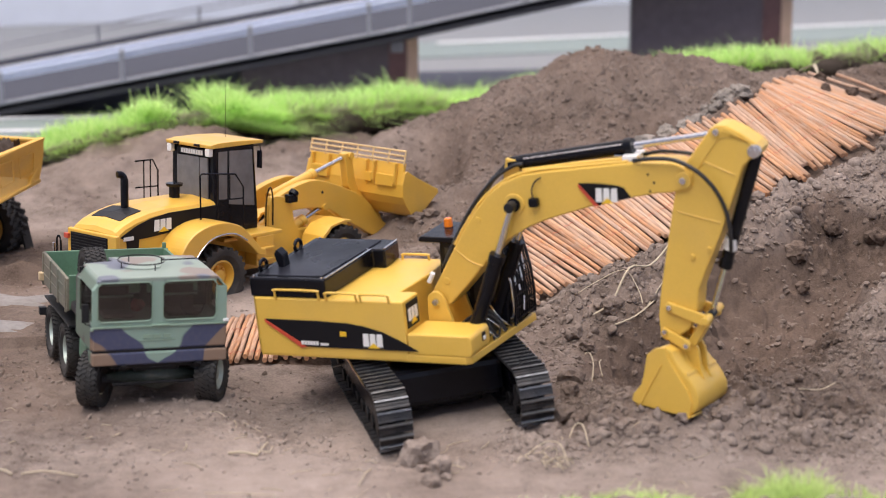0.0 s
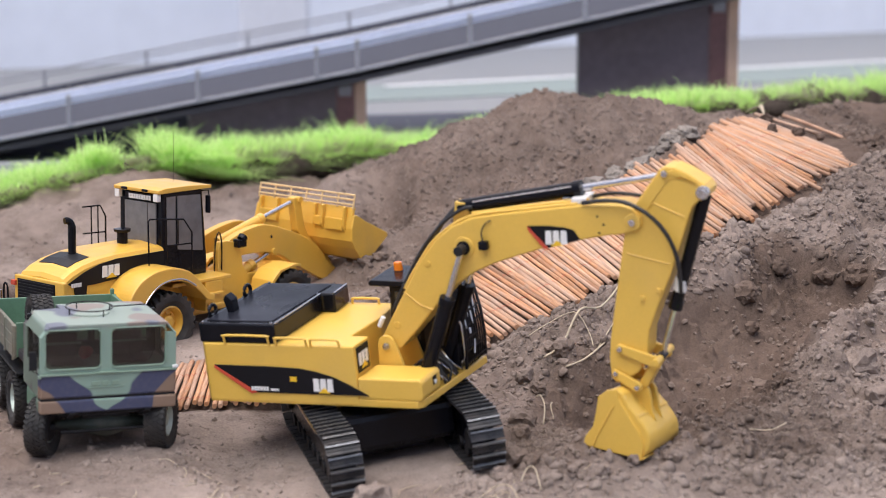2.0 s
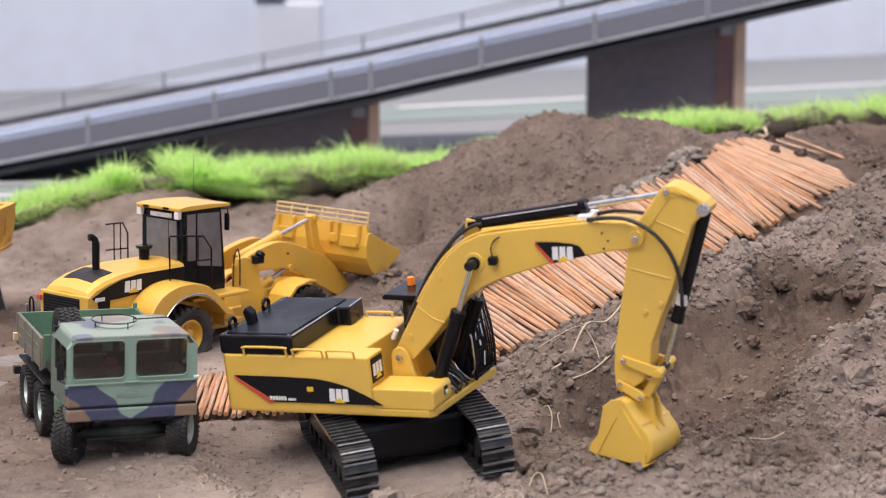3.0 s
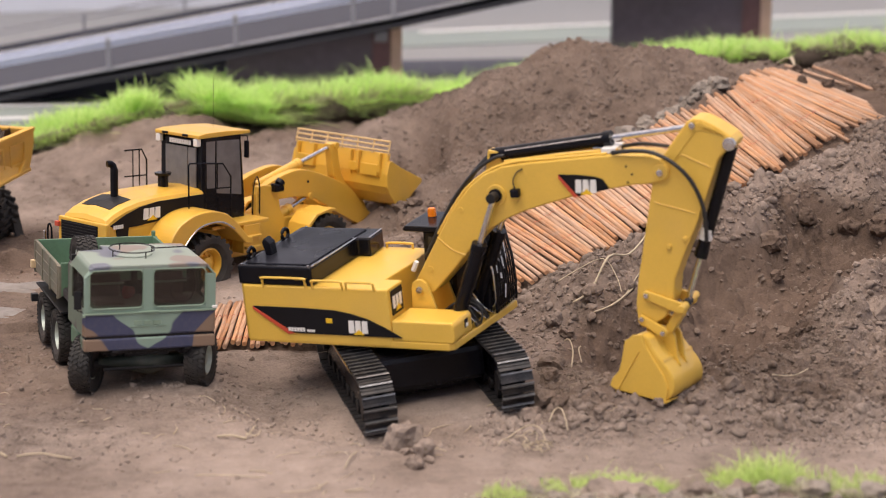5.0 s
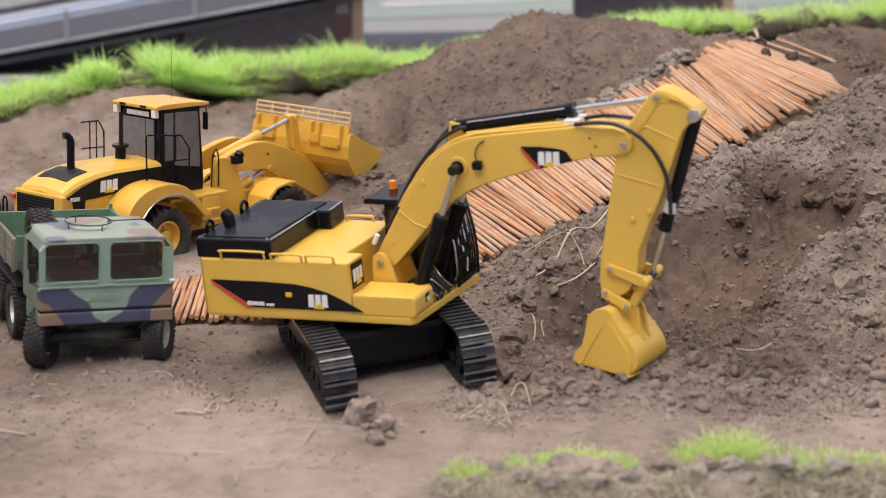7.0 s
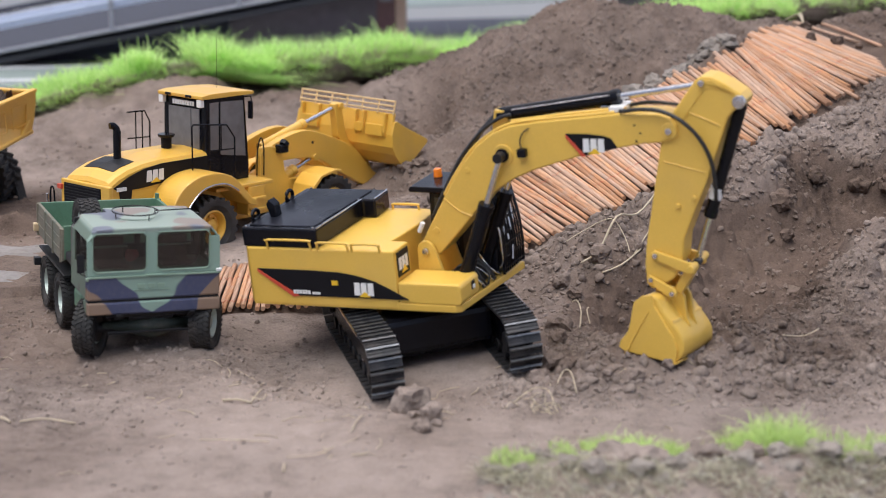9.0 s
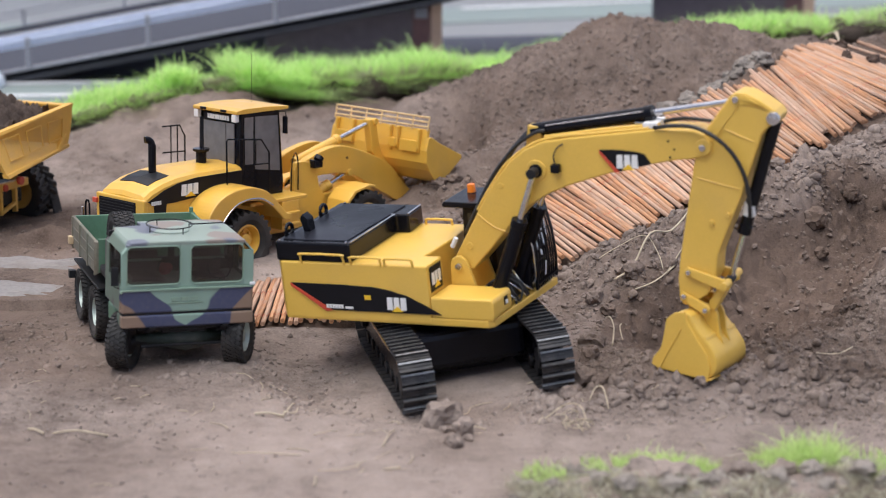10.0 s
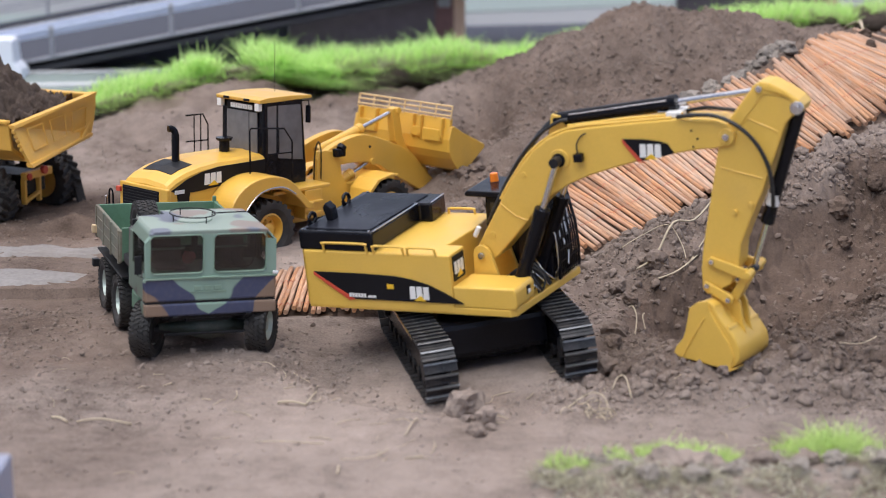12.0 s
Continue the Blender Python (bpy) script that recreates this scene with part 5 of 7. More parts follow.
    return m


M_CAMO = camo_material()
M_GREEN = material("bed_green_paint", (0.095, 0.190, 0.125), 0.55, vary=0.15, scale=20, fine=200, bump=0.08, dust=DUST, dust_amount=0.30)
M_GREEN_L = material("light_green_paint", (0.22, 0.325, 0.255), 0.5, vary=0.10, scale=20, fine=200, bump=0.05, dust=DUST, dust_amount=0.2)
M_RIM_G = material("grey_green_rim", (0.42, 0.50, 0.46), 0.4, metal=0.3, vary=0.2, scale=40, fine=200, bump=0.1, dust=DUST, dust_amount=0.3)
M_BOARD = material("weathered_board", (0.165, 0.150, 0.115), 0.7, vary=0.35, scale=30, fine=200, bump=0.1, dust=(0.10, 0.14, 0.11), dust_amount=0.8)
M_AXLE = material("dark_green_casting", (0.030, 0.044, 0.036), 0.6, vary=0.3, scale=40, fine=200, bump=0.1, dust=DUST, dust_amount=0.25)
M_CLOTH = material("seat_cloth", (0.10, 0.08, 0.075), 0.8, vary=0.2, scale=60, fine=300, bump=0.1)
M_REDC = material("red_cloth", (0.35, 0.04, 0.05), 0.7, vary=0.2, scale=60, fine=300, bump=0.1)


def glass_material(name, tint, gloss=0.10):
    m = bpy.data.materials.new(name)
    m.use_nodes = True
    t = m.node_tree
    t.nodes.remove(t.nodes["Principled BSDF"])
    tr = t.nodes.new("ShaderNodeBsdfTransparent")
    tr.inputs["Color"].default_value = (*tint, 1)
    gl = t.nodes.new("ShaderNodeBsdfGlossy")
    gl.inputs["Roughness"].default_value = 0.05
    mx = t.nodes.new("ShaderNodeMixShader")
    mx.inputs[0].default_value = gloss
    t.links.new(tr.outputs[0], mx.inputs[1])
    t.links.new(gl.outputs[0], mx.inputs[2])
    t.links.new(mx.outputs[0], t.nodes["Material Output"].inputs["Surface"])
    return m


M_PANE = glass_material("dusky_pane", (0.68, 0.67, 0.67), 0.05)
TRUCK = Matrix.Translation((-0.3040, 2.4108, 0.0)) @ Matrix.Rotation(radians(19.5), 4, "Z") @ Matrix.Rotation(radians(2.2), 4, "Y")
truck = thing("truck", TRUCK, "camouflage six-wheeled military model truck with open green tipper bed", "truck")
HW = 0.0865
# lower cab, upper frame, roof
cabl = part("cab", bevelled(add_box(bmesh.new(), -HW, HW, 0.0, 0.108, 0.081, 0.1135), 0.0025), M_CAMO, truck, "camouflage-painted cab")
part("bumper", bevelled(add_box(bmesh.new(), -HW - 0.0004, HW + 0.0004, -0.0015, 0.030, 0.0620, 0.0782), 0.0022), M_CAMO, truck, "camouflage-painted bumper")
bm = bmesh.new()
WIN = ((-0.0795, -0.0105), (0.0035, 0.0725))
ZW0, ZW1 = 0.1185, 0.1680
for x0, x1 in ((-HW, WIN[0][0]), (WIN[0][1], WIN[1][0]), (WIN[1][1], HW)):
    add_box(bm, x0, x1, 0.0, 0.006, 0.113, 0.1600 if abs(x0 + x1) > 0.05 else 0.1712)
for x0, x1 in WIN:
    add_box(bm, x0 - 0.001, x1 + 0.001, 0.0002, 0.0058, 0.1130, ZW0)
    add_box(bm, x0 - 0.001, x1 + 0.001, 0.0002, 0.0058, ZW1, 0.1712)
part("windscreen_frame", bevelled(bm, 0.0008), M_CAMO, cabl)
for x0, x1 in WIN:
    # rounded corners inside each opening
    for cx, sx in ((x0, 1), (x1, -1)):
        for cz, sz in ((ZW0, 1), (ZW1, -1)):
            part("corner_fillet", prism([(cx, cz), (cx + sx * 0.0045, cz), (cx + sx * 0.0014, cz + sz * 0.0014), (cx, cz + sz * 0.0045)], 0.0004, 0.0056, 0.0), M_CAMO, cabl)
    pane = part("windscreen_pane", box(x0 + 0.0002, x1 - 0.0002, 0.0030, 0.0036, ZW0 + 0.0002, ZW1 - 0.0002, 0.0), M_PANE, cabl, "dusky glass pane")
    pane.visible_shadow = False
    part("seal", tube([(x0 + 0.0045, -0.0006, ZW0 - 0.0005), (x1 - 0.0045, -0.0006, ZW0 - 0.0005), (x1 + 0.0005, -0.0006, ZW0 + 0.0045), (x1 + 0.0005, -0.0006, ZW1 - 0.0045), (x1 - 0.0045, -0.0006, ZW1 + 0.0005), (x0 + 0.0045, -0.0006, ZW1 + 0.0005), (x0 - 0.0005, -0.0006, ZW1 - 0.0045), (x0 - 0.0005, -0.0006, ZW0 + 0.0045), (x0 + 0.0045, -0.0006, ZW0 - 0.0005)], 0.0009, 6, 1), M_GREEN_L, cabl)
roof_prof = [(-HW, 0.1585), (-0.0745, 0.1735), (-0.050, 0.1748), (0.050, 0.1748), (0.0745, 0.1735), (HW, 0.1585), (HW - 0.003, 0.1585), (0.0735, 0.1705), (-0.0735, 0.1705), (-HW + 0.003, 0.1585)]
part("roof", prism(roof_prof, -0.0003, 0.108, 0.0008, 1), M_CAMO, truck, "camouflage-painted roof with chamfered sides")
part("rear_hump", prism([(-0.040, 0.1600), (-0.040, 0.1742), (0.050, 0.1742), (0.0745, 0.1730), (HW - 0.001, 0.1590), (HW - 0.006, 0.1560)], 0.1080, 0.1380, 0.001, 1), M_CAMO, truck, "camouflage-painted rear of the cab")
part("rear_wall", box(-HW + 0.002, HW - 0.002, 0.100, 0.106, 0.113, 0.132, 0.0), M_DARK, cabl)
for x in (-0.080, 0.0, 0.080):
    part("rear_pillar", box(x - 0.004, x + 0.004, 0.100, 0.106, 0.132, 0.1705, 0.0005), M_DARK, cabl)
for s in (-1, 1):
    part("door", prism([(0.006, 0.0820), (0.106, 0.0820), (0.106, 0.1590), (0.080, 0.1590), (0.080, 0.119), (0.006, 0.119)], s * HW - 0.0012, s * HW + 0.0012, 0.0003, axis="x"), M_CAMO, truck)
    dp = part("door_pane", box(s * HW - 0.0006, s * HW + 0.0002, 0.006, 0.080, 0.119, 0.1585, 0.0), M_PANE, truck, "dusky glass pane")
    dp.visible_shadow = False
part("sill", box(-HW - 0.0006, HW + 0.0006, -0.0022, 0.001, 0.1105, 0.1130, 0.0006), M_GREEN_L, cabl, "pale green sill strip")
part("step_plate", box(-0.012, 0.010, -0.0045, 0.001, 0.1120, 0.1138, 0.0005), M_GREEN_L, cabl)
part("bumper_gap", box(-HW + 0.001, HW - 0.001, 0.0015, 0.020, 0.0778, 0.0815, 0.0), M_DARK, truck)
for k in range(3):
    x = -0.022 + 0.013 * k
    part("emblem", box(x, x + 0.0095, -0.0012, 0.0006, 0.0955, 0.1010, 0.0004), M_GREEN_L, cabl, "raised plain emblem bar")
part("emblem", box(-0.027, 0.020, -0.0010, 0.0006, 0.0925, 0.0938, 0.0003), M_GREEN_L, cabl)
part("handle_nub", box(-HW - 0.0025, -HW + 0.001, -0.003, 0.004, 0.108, 0.112, 0.0006), M_GREEN_L, cabl)
part("corner_lamp", box(HW - 0.005, HW + 0.002, -0.003, 0.003, 0.1135, 0.1170, 0.0006), M_WHITE, cabl, "small white lamp")
# hatch ring, bar and wiper on the roof
for z, r in ((0.1840, 0.0030), ):
    ring = [(-0.010 + 0.030 * math.cos(a), 0.070 + 0.034 * math.sin(a), 0.1830) for a in (2 * math.pi * k / 24 for k in range(25))]
    part("hatch_rail", tube(ring, 0.0009, 6, 1), M_DARK, truck)
for a in (0.3, 1.9, 3.5, 5.1):
    part("rail_post", rod((-0.010 + 0.030 * math.cos(a), 0.070 + 0.034 * math.sin(a), 0.174), (-0.010 + 0.030 * math.cos(a), 0.070 + 0.034 * math.sin(a), 0.183), 0.0008, seg=6), M_DARK, truck)
part("hatch_lid", rod((-0.010, 0.070, 0.1745), (-0.010, 0.070, 0.1765), 0.026, seg=32, bev=0.0008), M_CAMO, truck)
part("aerial_bar", rod((0.018, 0.072, 0.1815), (0.068, 0.084, 0.1800), 0.0009, seg=6), M_DARK, truck)
# mirror
mir = part("mirror", box(-HW - 0.0125, -HW - 0.003, 0.004, 0.0075, 0.118, 0.142, 0.0008), M_DARK, truck)
part("mirror_arm", tube([(-HW, 0.008, 0.146), (-HW - 0.007, 0.006, 0.145), (-HW - 0.008, 0.006, 0.116), (-HW, 0.008, 0.113)], 0.0009, 6, 1), M_DARK, mir)
# inside the cab
for x in (-0.045, 0.040):
    seat = part("seat", box(x - 0.020, x + 0.020, 0.070, 0.076, 0.112, 0.150, 0.003), M_CLOTH, truck)
    part("cushion", box(x - 0.020, x + 0.020, 0.040, 0.075, 0.112, 0.119, 0.003), M_CLOTH, seat)
    for z in (0.137, 0.152):
        part("seat_rail", rod((x - 0.024, 0.066, z), (x + 0.024, 0.066, z), 0.0016, seg=6), M_GREEN_L, seat)
part("bundle", placed(rock_bm(0.009, 3, 0.9, 0.3), (-0.018, 0.055, 0.127)), M_REDC, truck, "red cloth bundle")
ring = [(0.048 + 0.015 * math.cos(a), 0.030 + 0.007 * math.sin(a), 0.130 + 0.012 * math.sin(a)) for a in (2 * math.pi * k / 20 for k in range(21))]
part("steering_wheel", tube(ring, 0.0010, 6, 1), M_DARK, truck)
# frame, axles
part("chassis", box(-0.030, 0.030, 0.020, 0.340, 0.048, 0.066, 0.002), M_DARK, truck)
part("crossmember", box(-0.062, 0.062, 0.012, 0.022, 0.054, 0.064, 0.003), M_DARK, truck)
part("axle_housing", loft([[(x, 0.034 + r * math.cos(a), 0.0385 + r * math.sin(a)) for a in (2 * math.pi * k / 16 for k in range(16))] for x, r in ((-0.062, 0.006), (-0.030, 0.008), (-0.016, 0.014), (0.004, 0.0185), (0.024, 0.014), (0.036, 0.008), (0.062, 0.006))]), M_AXLE, truck, "dark green axle housing", smooth=True)
for x in (-0.048, 0.048):
    part("spring", prism([(-0.010, 0.062), (0.010, 0.052), (0.034, 0.048), (0.058, 0.052), (0.078, 0.062), (0.078, 0.065), (0.058, 0.056), (0.034, 0.053), (0.010, 0.056), (-0.010, 0.065)], x - 0.004, x + 0.004, 0.0006, axis="x"), M_DARK, truck)
part("track_rod", rod((-0.058, 0.014, 0.0340), (0.058, 0.014, 0.0340), 0.0022, seg=10), M_DARK, truck)
for y, z in ((0.034, 0.0365), (0.194, 0.0365), (0.3025, 0.0365)):
    ax = part("axle", rod((-0.070, y, z), (0.070, y, z), 0.006, seg=14), M_DARK, truck)
    part("differential", placed(rock_bm(0.016, 2 + y, 0.9, 0.05), (0.008, y, z)), M_DARK, ax)
for s in (-1, 1):
    for k, y in enumerate((0.034, 0.194, 0.3025)):
        M = Matrix.Rotation(math.pi / 2, 4, "Z")
        w = wheel(truck, 0, 0, 0, 0.0360, 0.0265, 0.0205, M_RIM_G, "block", out=-1 if s > 0 else 1)
        part("brake_drum", rod((0, 0.004 * s, 0), (0, 0.0112 * s, 0), 0.0206, 0.0180, seg=28, bev=0.001), M_DARK, w, "dark inner drum")
        loc_m = Matrix.Translation((s * 0.0755, y - (0.0 if k else 0.004 * s), 0.0372)) @ Matrix.Rotation(radians(-30 if k == 0 else 0), 4, "Z") @ M
        w.matrix_basis = loc_m
# wheel arches and tanks
for s in (-1, 1):
    part("tank", box(s * 0.060 - 0.018, s * 0.060 + 0.018, 0.085, 0.140, 0.040, 0.070, 0.005), M_GREEN, truck)
    part("mudguard", prism([(0.150, 0.078), (0.345, 0.078), (0.345, 0.081), (0.150, 0.081)], s * 0.076 - 0.013, s * 0.076 + 0.013, 0.0006, axis="x"), M_DARK, truck)
# bed
bed = part("bed", box(-HW, HW, 0.170, 0.362, 0.098, 0.103, 0.001), M_GREEN, truck, "green tipper bed")
for s in (-1, 1):
    sb = part("side_board", box(s * HW - 0.0022, s * HW + 0.0022, 0.170, 0.362, 0.096, 0.1405, 0.0010), M_BOARD if s < 0 else M_GREEN, bed)
    for z in (0.110, 0.125):
        part("groove", box(s * HW - 0.0032, s * HW + 0.0032, 0.173, 0.359, z, z + 0.0016, 0.0004), M_BOARD if s < 0 else M_GREEN, sb)
    for y in (0.176, 0.235, 0.295, 0.355):
        part("stake", box(s * (HW + 0.0022) - 0.0016, s * (HW + 0.0022) + 0.0016, y - 0.003, y + 0.003, 0.094, 0.1405, 0.0005), M_BOARD if s < 0 else M_GREEN, sb)
part("tail_board", box(-HW + 0.001, HW - 0.001, 0.358, 0.3625, 0.099, 0.1405, 0.0010), M_GREEN, bed)
part("head_board", box(-HW + 0.001, HW - 0.001, 0.1700, 0.1745, 0.099, 0.1445, 0.0010), M_GREEN, bed)
part("corner_post", box(HW - 0.003, HW + 0.002, 0.357, 0.3635, 0.099, 0.1480, 0.0008), M_GREEN, bed)
part("tow_hook", box(-0.098, -0.088, 0.330, 0.342, 0.055, 0.066, 0.001), M_DARK, truck)
# spare wheel standing behind the cab
sp = wheel(truck, 0, 0, 0, 0.0370, 0.0260, 0.0205, M_RIM_G, "block", name="spare_wheel")
sp.matrix_basis = Matrix.Translation((-0.060, 0.138, 0.1500)) @ Matrix.Rotation(radians(90), 4, "Z")
part("spare_carrier", box(-0.085, 0.070, 0.118, 0.160, 0.100, 0.113, 0.003), M_DARK, truck)
part("air_filter", rod((0.050, 0.138, 0.112), (0.050, 0.138, 0.168), 0.014, seg=20, bev=0.002), M_GREEN, truck)

part("rear_lamp", box(-HW - 0.009, -HW - 0.001, 0.350, 0.360, 0.100, 0.112, 0.0015), material("beige_plastic", (0.55, 0.42, 0.26), 0.5, vary=0.1, scale=40, fine=200), truck, "small beige lamp")
# ---- the wheel loader ----
LOADER = Matrix.Translation((-0.3314, 3.0754, 0.0)) @ Matrix.Rotation(radians(47.94), 4, "Z") @ Matrix.Rotation(radians(1.08), 4, "Y") @ Matrix.Rotation(radians(0.43), 4, "X")
loader = thing("wheel_loader", LOADER, "yellow articulated wheel loader with black cab and raised bucket", "wheel loader")
# rear body under the hood
HP = [(-0.2003, 0.128), (-0.1965, 0.1345), (-0.182, 0.1430), (-0.160, 0.1510), (-0.130, 0.1570), (-0.095, 0.1600), (0.004, 0.1600)]
rings = []
for x, z in HP:
    w, zb = 0.0525, 0.068
    rings.append([(x, -w, zb), (x, -w, z - 0.008), (x, -w + 0.004, z - 0.0025), (x, -w + 0.012, z), (x, 0, z + 0.0035), (x, w - 0.012, z), (x, w - 0.004, z - 0.0025), (x, w, z - 0.008), (x, w, zb)])
hood2 = part("hood", bevelled(loft(rings), 0.0015, 2, 0.6), M_YELLOW2, loader)
part("rear_frame", box(-0.204, -0.196, -0.058, 0.058, 0.050, 0.1285, 0.002), M_YELLOW2, hood2)
part("grille", box(-0.2055, -0.203, -0.038, 0.049, 0.084, 0.1235, 0.0006), M_DECAL, hood2, "black grille")
for k in range(8):
    z = 0.088 + 0.0046 * k
    part("grille_slat", box(-0.2065, -0.2045, -0.036, 0.047, z, z + 0.0016, 0.0), M_DARK, hood2)
part("rear_lamp", box(-0.2085, -0.203, 0.052, 0.062, 0.112, 0.120, 0.001), M_RED, hood2, "red rear lamp")
part("rear_bumper", box(-0.216, -0.190, -0.060, 0.060, 0.040, 0.072, 0.004), M_YELLOW2, loader)
part("hood_vent", loft([[(x, y, z + (0.0030 if abs(y) < 0.01 else 0.0) + 0.0014 + dz) for y, dz in ((-0.034, 0.0), (0.0, 0.0), (0.034, 0.0), (0.034, -0.004), (0.0, -0.004), (-0.034, -0.004))] for x, z in ((-0.176, 0.1452), (-0.160, 0.1510), (-0.134, 0.1562))]), M_DARK, hood2, "dark louvred vent panel")
# black side stripe with markings
on_side("side_stripe", [(-0.192, 0.1245), (-0.160, 0.1390), (-0.130, 0.1475), (-0.095, 0.1520), (0.003, 0.1525), (0.003, 0.122), (-0.075, 0.122), (-0.140, 0.118), (-0.155, 0.118), (-0.158, 0.095), (-0.178, 0.095), (-0.180, 0.118)], -0.0527, M_DECAL, loader, "black side panel")
plain_mark(loader, -0.1265, 0.1245, 0.036, 0.0195, -0.0540)
bars(loader, -0.186, 0.1185, 0.020, 0.0060, -0.0540, 5)
# exhaust, air cleaner
ex = part("exhaust", rod((-0.138, 0.0, 0.155), (-0.138, 0.0, 0.203), 0.0062, seg=16, bev=0.0006), M_BLACK, loader)
part("outlet", tube([(-0.138, 0.0, 0.200), (-0.1385, 0.001, 0.206), (-0.1425, 0.003, 0.210), (-0.1480, 0.005, 0.2105)], 0.0055, 12, 3), M_BLACK, ex)
pc = part("air_cleaner", rod((-0.036, 0.0, 0.158), (-0.036, 0.0, 0.183), 0.0085, seg=18, bev=0.0008), M_BLACK, loader)
part("cap", rod((-0.036, 0.0, 0.181), (-0.036, 0.0, 0.186), 0.0125, 0.0140, seg=22, bev=0.0008), M_BLACK, pc)
# cab
lc = part("cab", prism([(0.002, 0.112), (0.099, 0.100), (0.100, 0.125), (0.0905, 0.2425), (0.004, 0.2425)], -0.050, 0.050, 0.003, 2), M_BLACK, loader, "black cab with grey panes")
part("roof", prism([(-0.006, 0.2425), (0.106, 0.2425), (0.1075, 0.2440), (0.1075, 0.2475), (0.060, 0.2505), (0.010, 0.2505), (-0.007, 0.2480), (-0.007, 0.2440)], -0.0535, 0.0520, 0.0008), M_YELLOW2, lc, "yellow roof")
M_PANE_G = material("grey_pane", (0.155, 0.150, 0.155), 0.12, vary=0.25, scale=16, fine=60, bump=0.0)
for y0, y1 in ((-0.038, -0.020), (-0.018, 0.034)):
    part("rear_pane", box(0.0002, 0.0022, y0, y1, 0.158, 0.226, 0.0), M_PANE_G, lc, "grey reflecting pane")
on_side("side_pane", [(0.012, 0.160), (0.030, 0.158), (0.0305, 0.236), (0.012, 0.236)], -0.0503, M_PANE_G, lc, "grey reflecting pane")
on_side("side_pane", [(0.035, 0.150), (0.090, 0.142), (0.0845, 0.234), (0.035, 0.236)], -0.0503, M_PANE_G, lc, "grey reflecting pane")
part("name_board", box(-0.0012, 0.003, -0.034, 0.032, 0.2285, 0.2390, 0.0006), M_DECAL, lc)
for k in range(9):
    part("lettering", box(-0.0022, 0.0, 0.022 - 0.0058 * k - 0.0042, 0.022 - 0.0058 * k, 0.2300, 0.2375, 0.0), M_WHITE, lc)
for y in (-0.044, 0.046):
    part("work_lamp", box(-0.0065, 0.002, y - 0.005, y + 0.005, 0.2295, 0.2420, 0.0012), M_WHITE, lc, "white work lamp")
for y in (-0.022, 0.026):
    part("lamp_slot", box(-0.0095, -0.006, y - 0.006, y + 0.006, 0.2440, 0.2480, 0.0004), M_DECAL, lc)
part("mirror", box(0.093, 0.097, -0.063, -0.053, 0.203, 0.232, 0.0015), M_BLACK, lc)
part("mirror_arm", tube([(0.090, -0.049, 0.239), (0.096, -0.058, 0.240), (0.0975, -0.058, 0.230)], 0.0011, 6, 1), M_BLACK, lc)
# platforms and rails
part("platform", box(-0.010, 0.118, -0.088, 0.088, 0.098, 0.104, 0.0015), M_YELLOW2, loader)
part("handrail", tube([(-0.040, -0.066, 0.132), (-0.041, -0.066, 0.205), (-0.038, -0.066, 0.208), (0.034, -0.066, 0.2005), (0.0515, -0.066, 0.178), (0.0516, -0.066, 0.103)], 0.0014, 6, 1), M_BLACK, loader)
part("handrail", tube([(-0.003, -0.066, 0.162), (0.050, -0.066, 0.160)], 0.0012, 6, 1), M_BLACK, loader)
part("handrail", rod((-0.003, -0.066, 0.104), (-0.003, -0.066, 0.204), 0.0013, seg=6), M_BLACK, loader)
part("handrail", rod((0.022, -0.066, 0.161), (0.022, -0.066, 0.2015), 0.0010, seg=6), M_BLACK, loader)
for x0, x1 in ((-0.033, 0.015),):
    part("far_rail", tube([(x0, 0.098, 0.2095), (x1 - 0.011, 0.098, 0.2085), (x1, 0.098, 0.190), (x1, 0.098, 0.100)], 0.0014, 6, 1), M_BLACK, loader)
    part("far_rail", tube([(x0, 0.098, 0.166), (x1, 0.098, 0.164)], 0.0012, 6, 1), M_BLACK, loader)
    for x in (x0 + 0.018, x0 + 0.032):
        part("far_rail", rod((x, 0.098, 0.100), (x, 0.098, 0.209), 0.0011, seg=6), M_BLACK, loader)
part("far_platform", box(-0.045, 0.020, 0.050, 0.102, 0.096, 0.101, 0.001), M_YELLOW2, loader)
part("handrail", tube([(0.112, -0.055, 0.105), (0.114, -0.055, 0.150), (0.122, -0.055, 0.168), (0.128, -0.055, 0.150), (0.128, -0.055, 0.105)], 0.0012, 6, 3), M_BLACK, loader)
lad = part("ladder", box(0.060, 0.098, -0.088, -0.060, 0.050, 0.0985, 0.002), M_YELLOW2, loader)
for z in (0.058, 0.076):
    part("rung", box(0.062, 0.096, -0.0935, -0.086, z, z + 0.004, 0.0008), M_YELLOW2, lad)
# rear fenders: an arch over each rear wheel with a worn bright lip
def curve2(pts, n=4):
    """A smooth line through points of a plane."""
    out = []
    for i in range(len(pts) - 1):
        p0, p1, p2, p3 = pts[max(i - 1, 0)], pts[i], pts[i + 1], pts[min(i + 2, len(pts) - 1)]
        for k in range(n):
            t = k / n
            out.append(tuple(0.5 * (2 * p1[c] + (p2[c] - p0[c]) * t + (2 * p0[c] - 5 * p1[c] + 4 * p2[c] - p3[c]) * t * t + (3 * p1[c] - p0[c] - 3 * p2[c] + p3[c]) * t ** 3) for c in (0, 1)))
    return out + [pts[-1]]


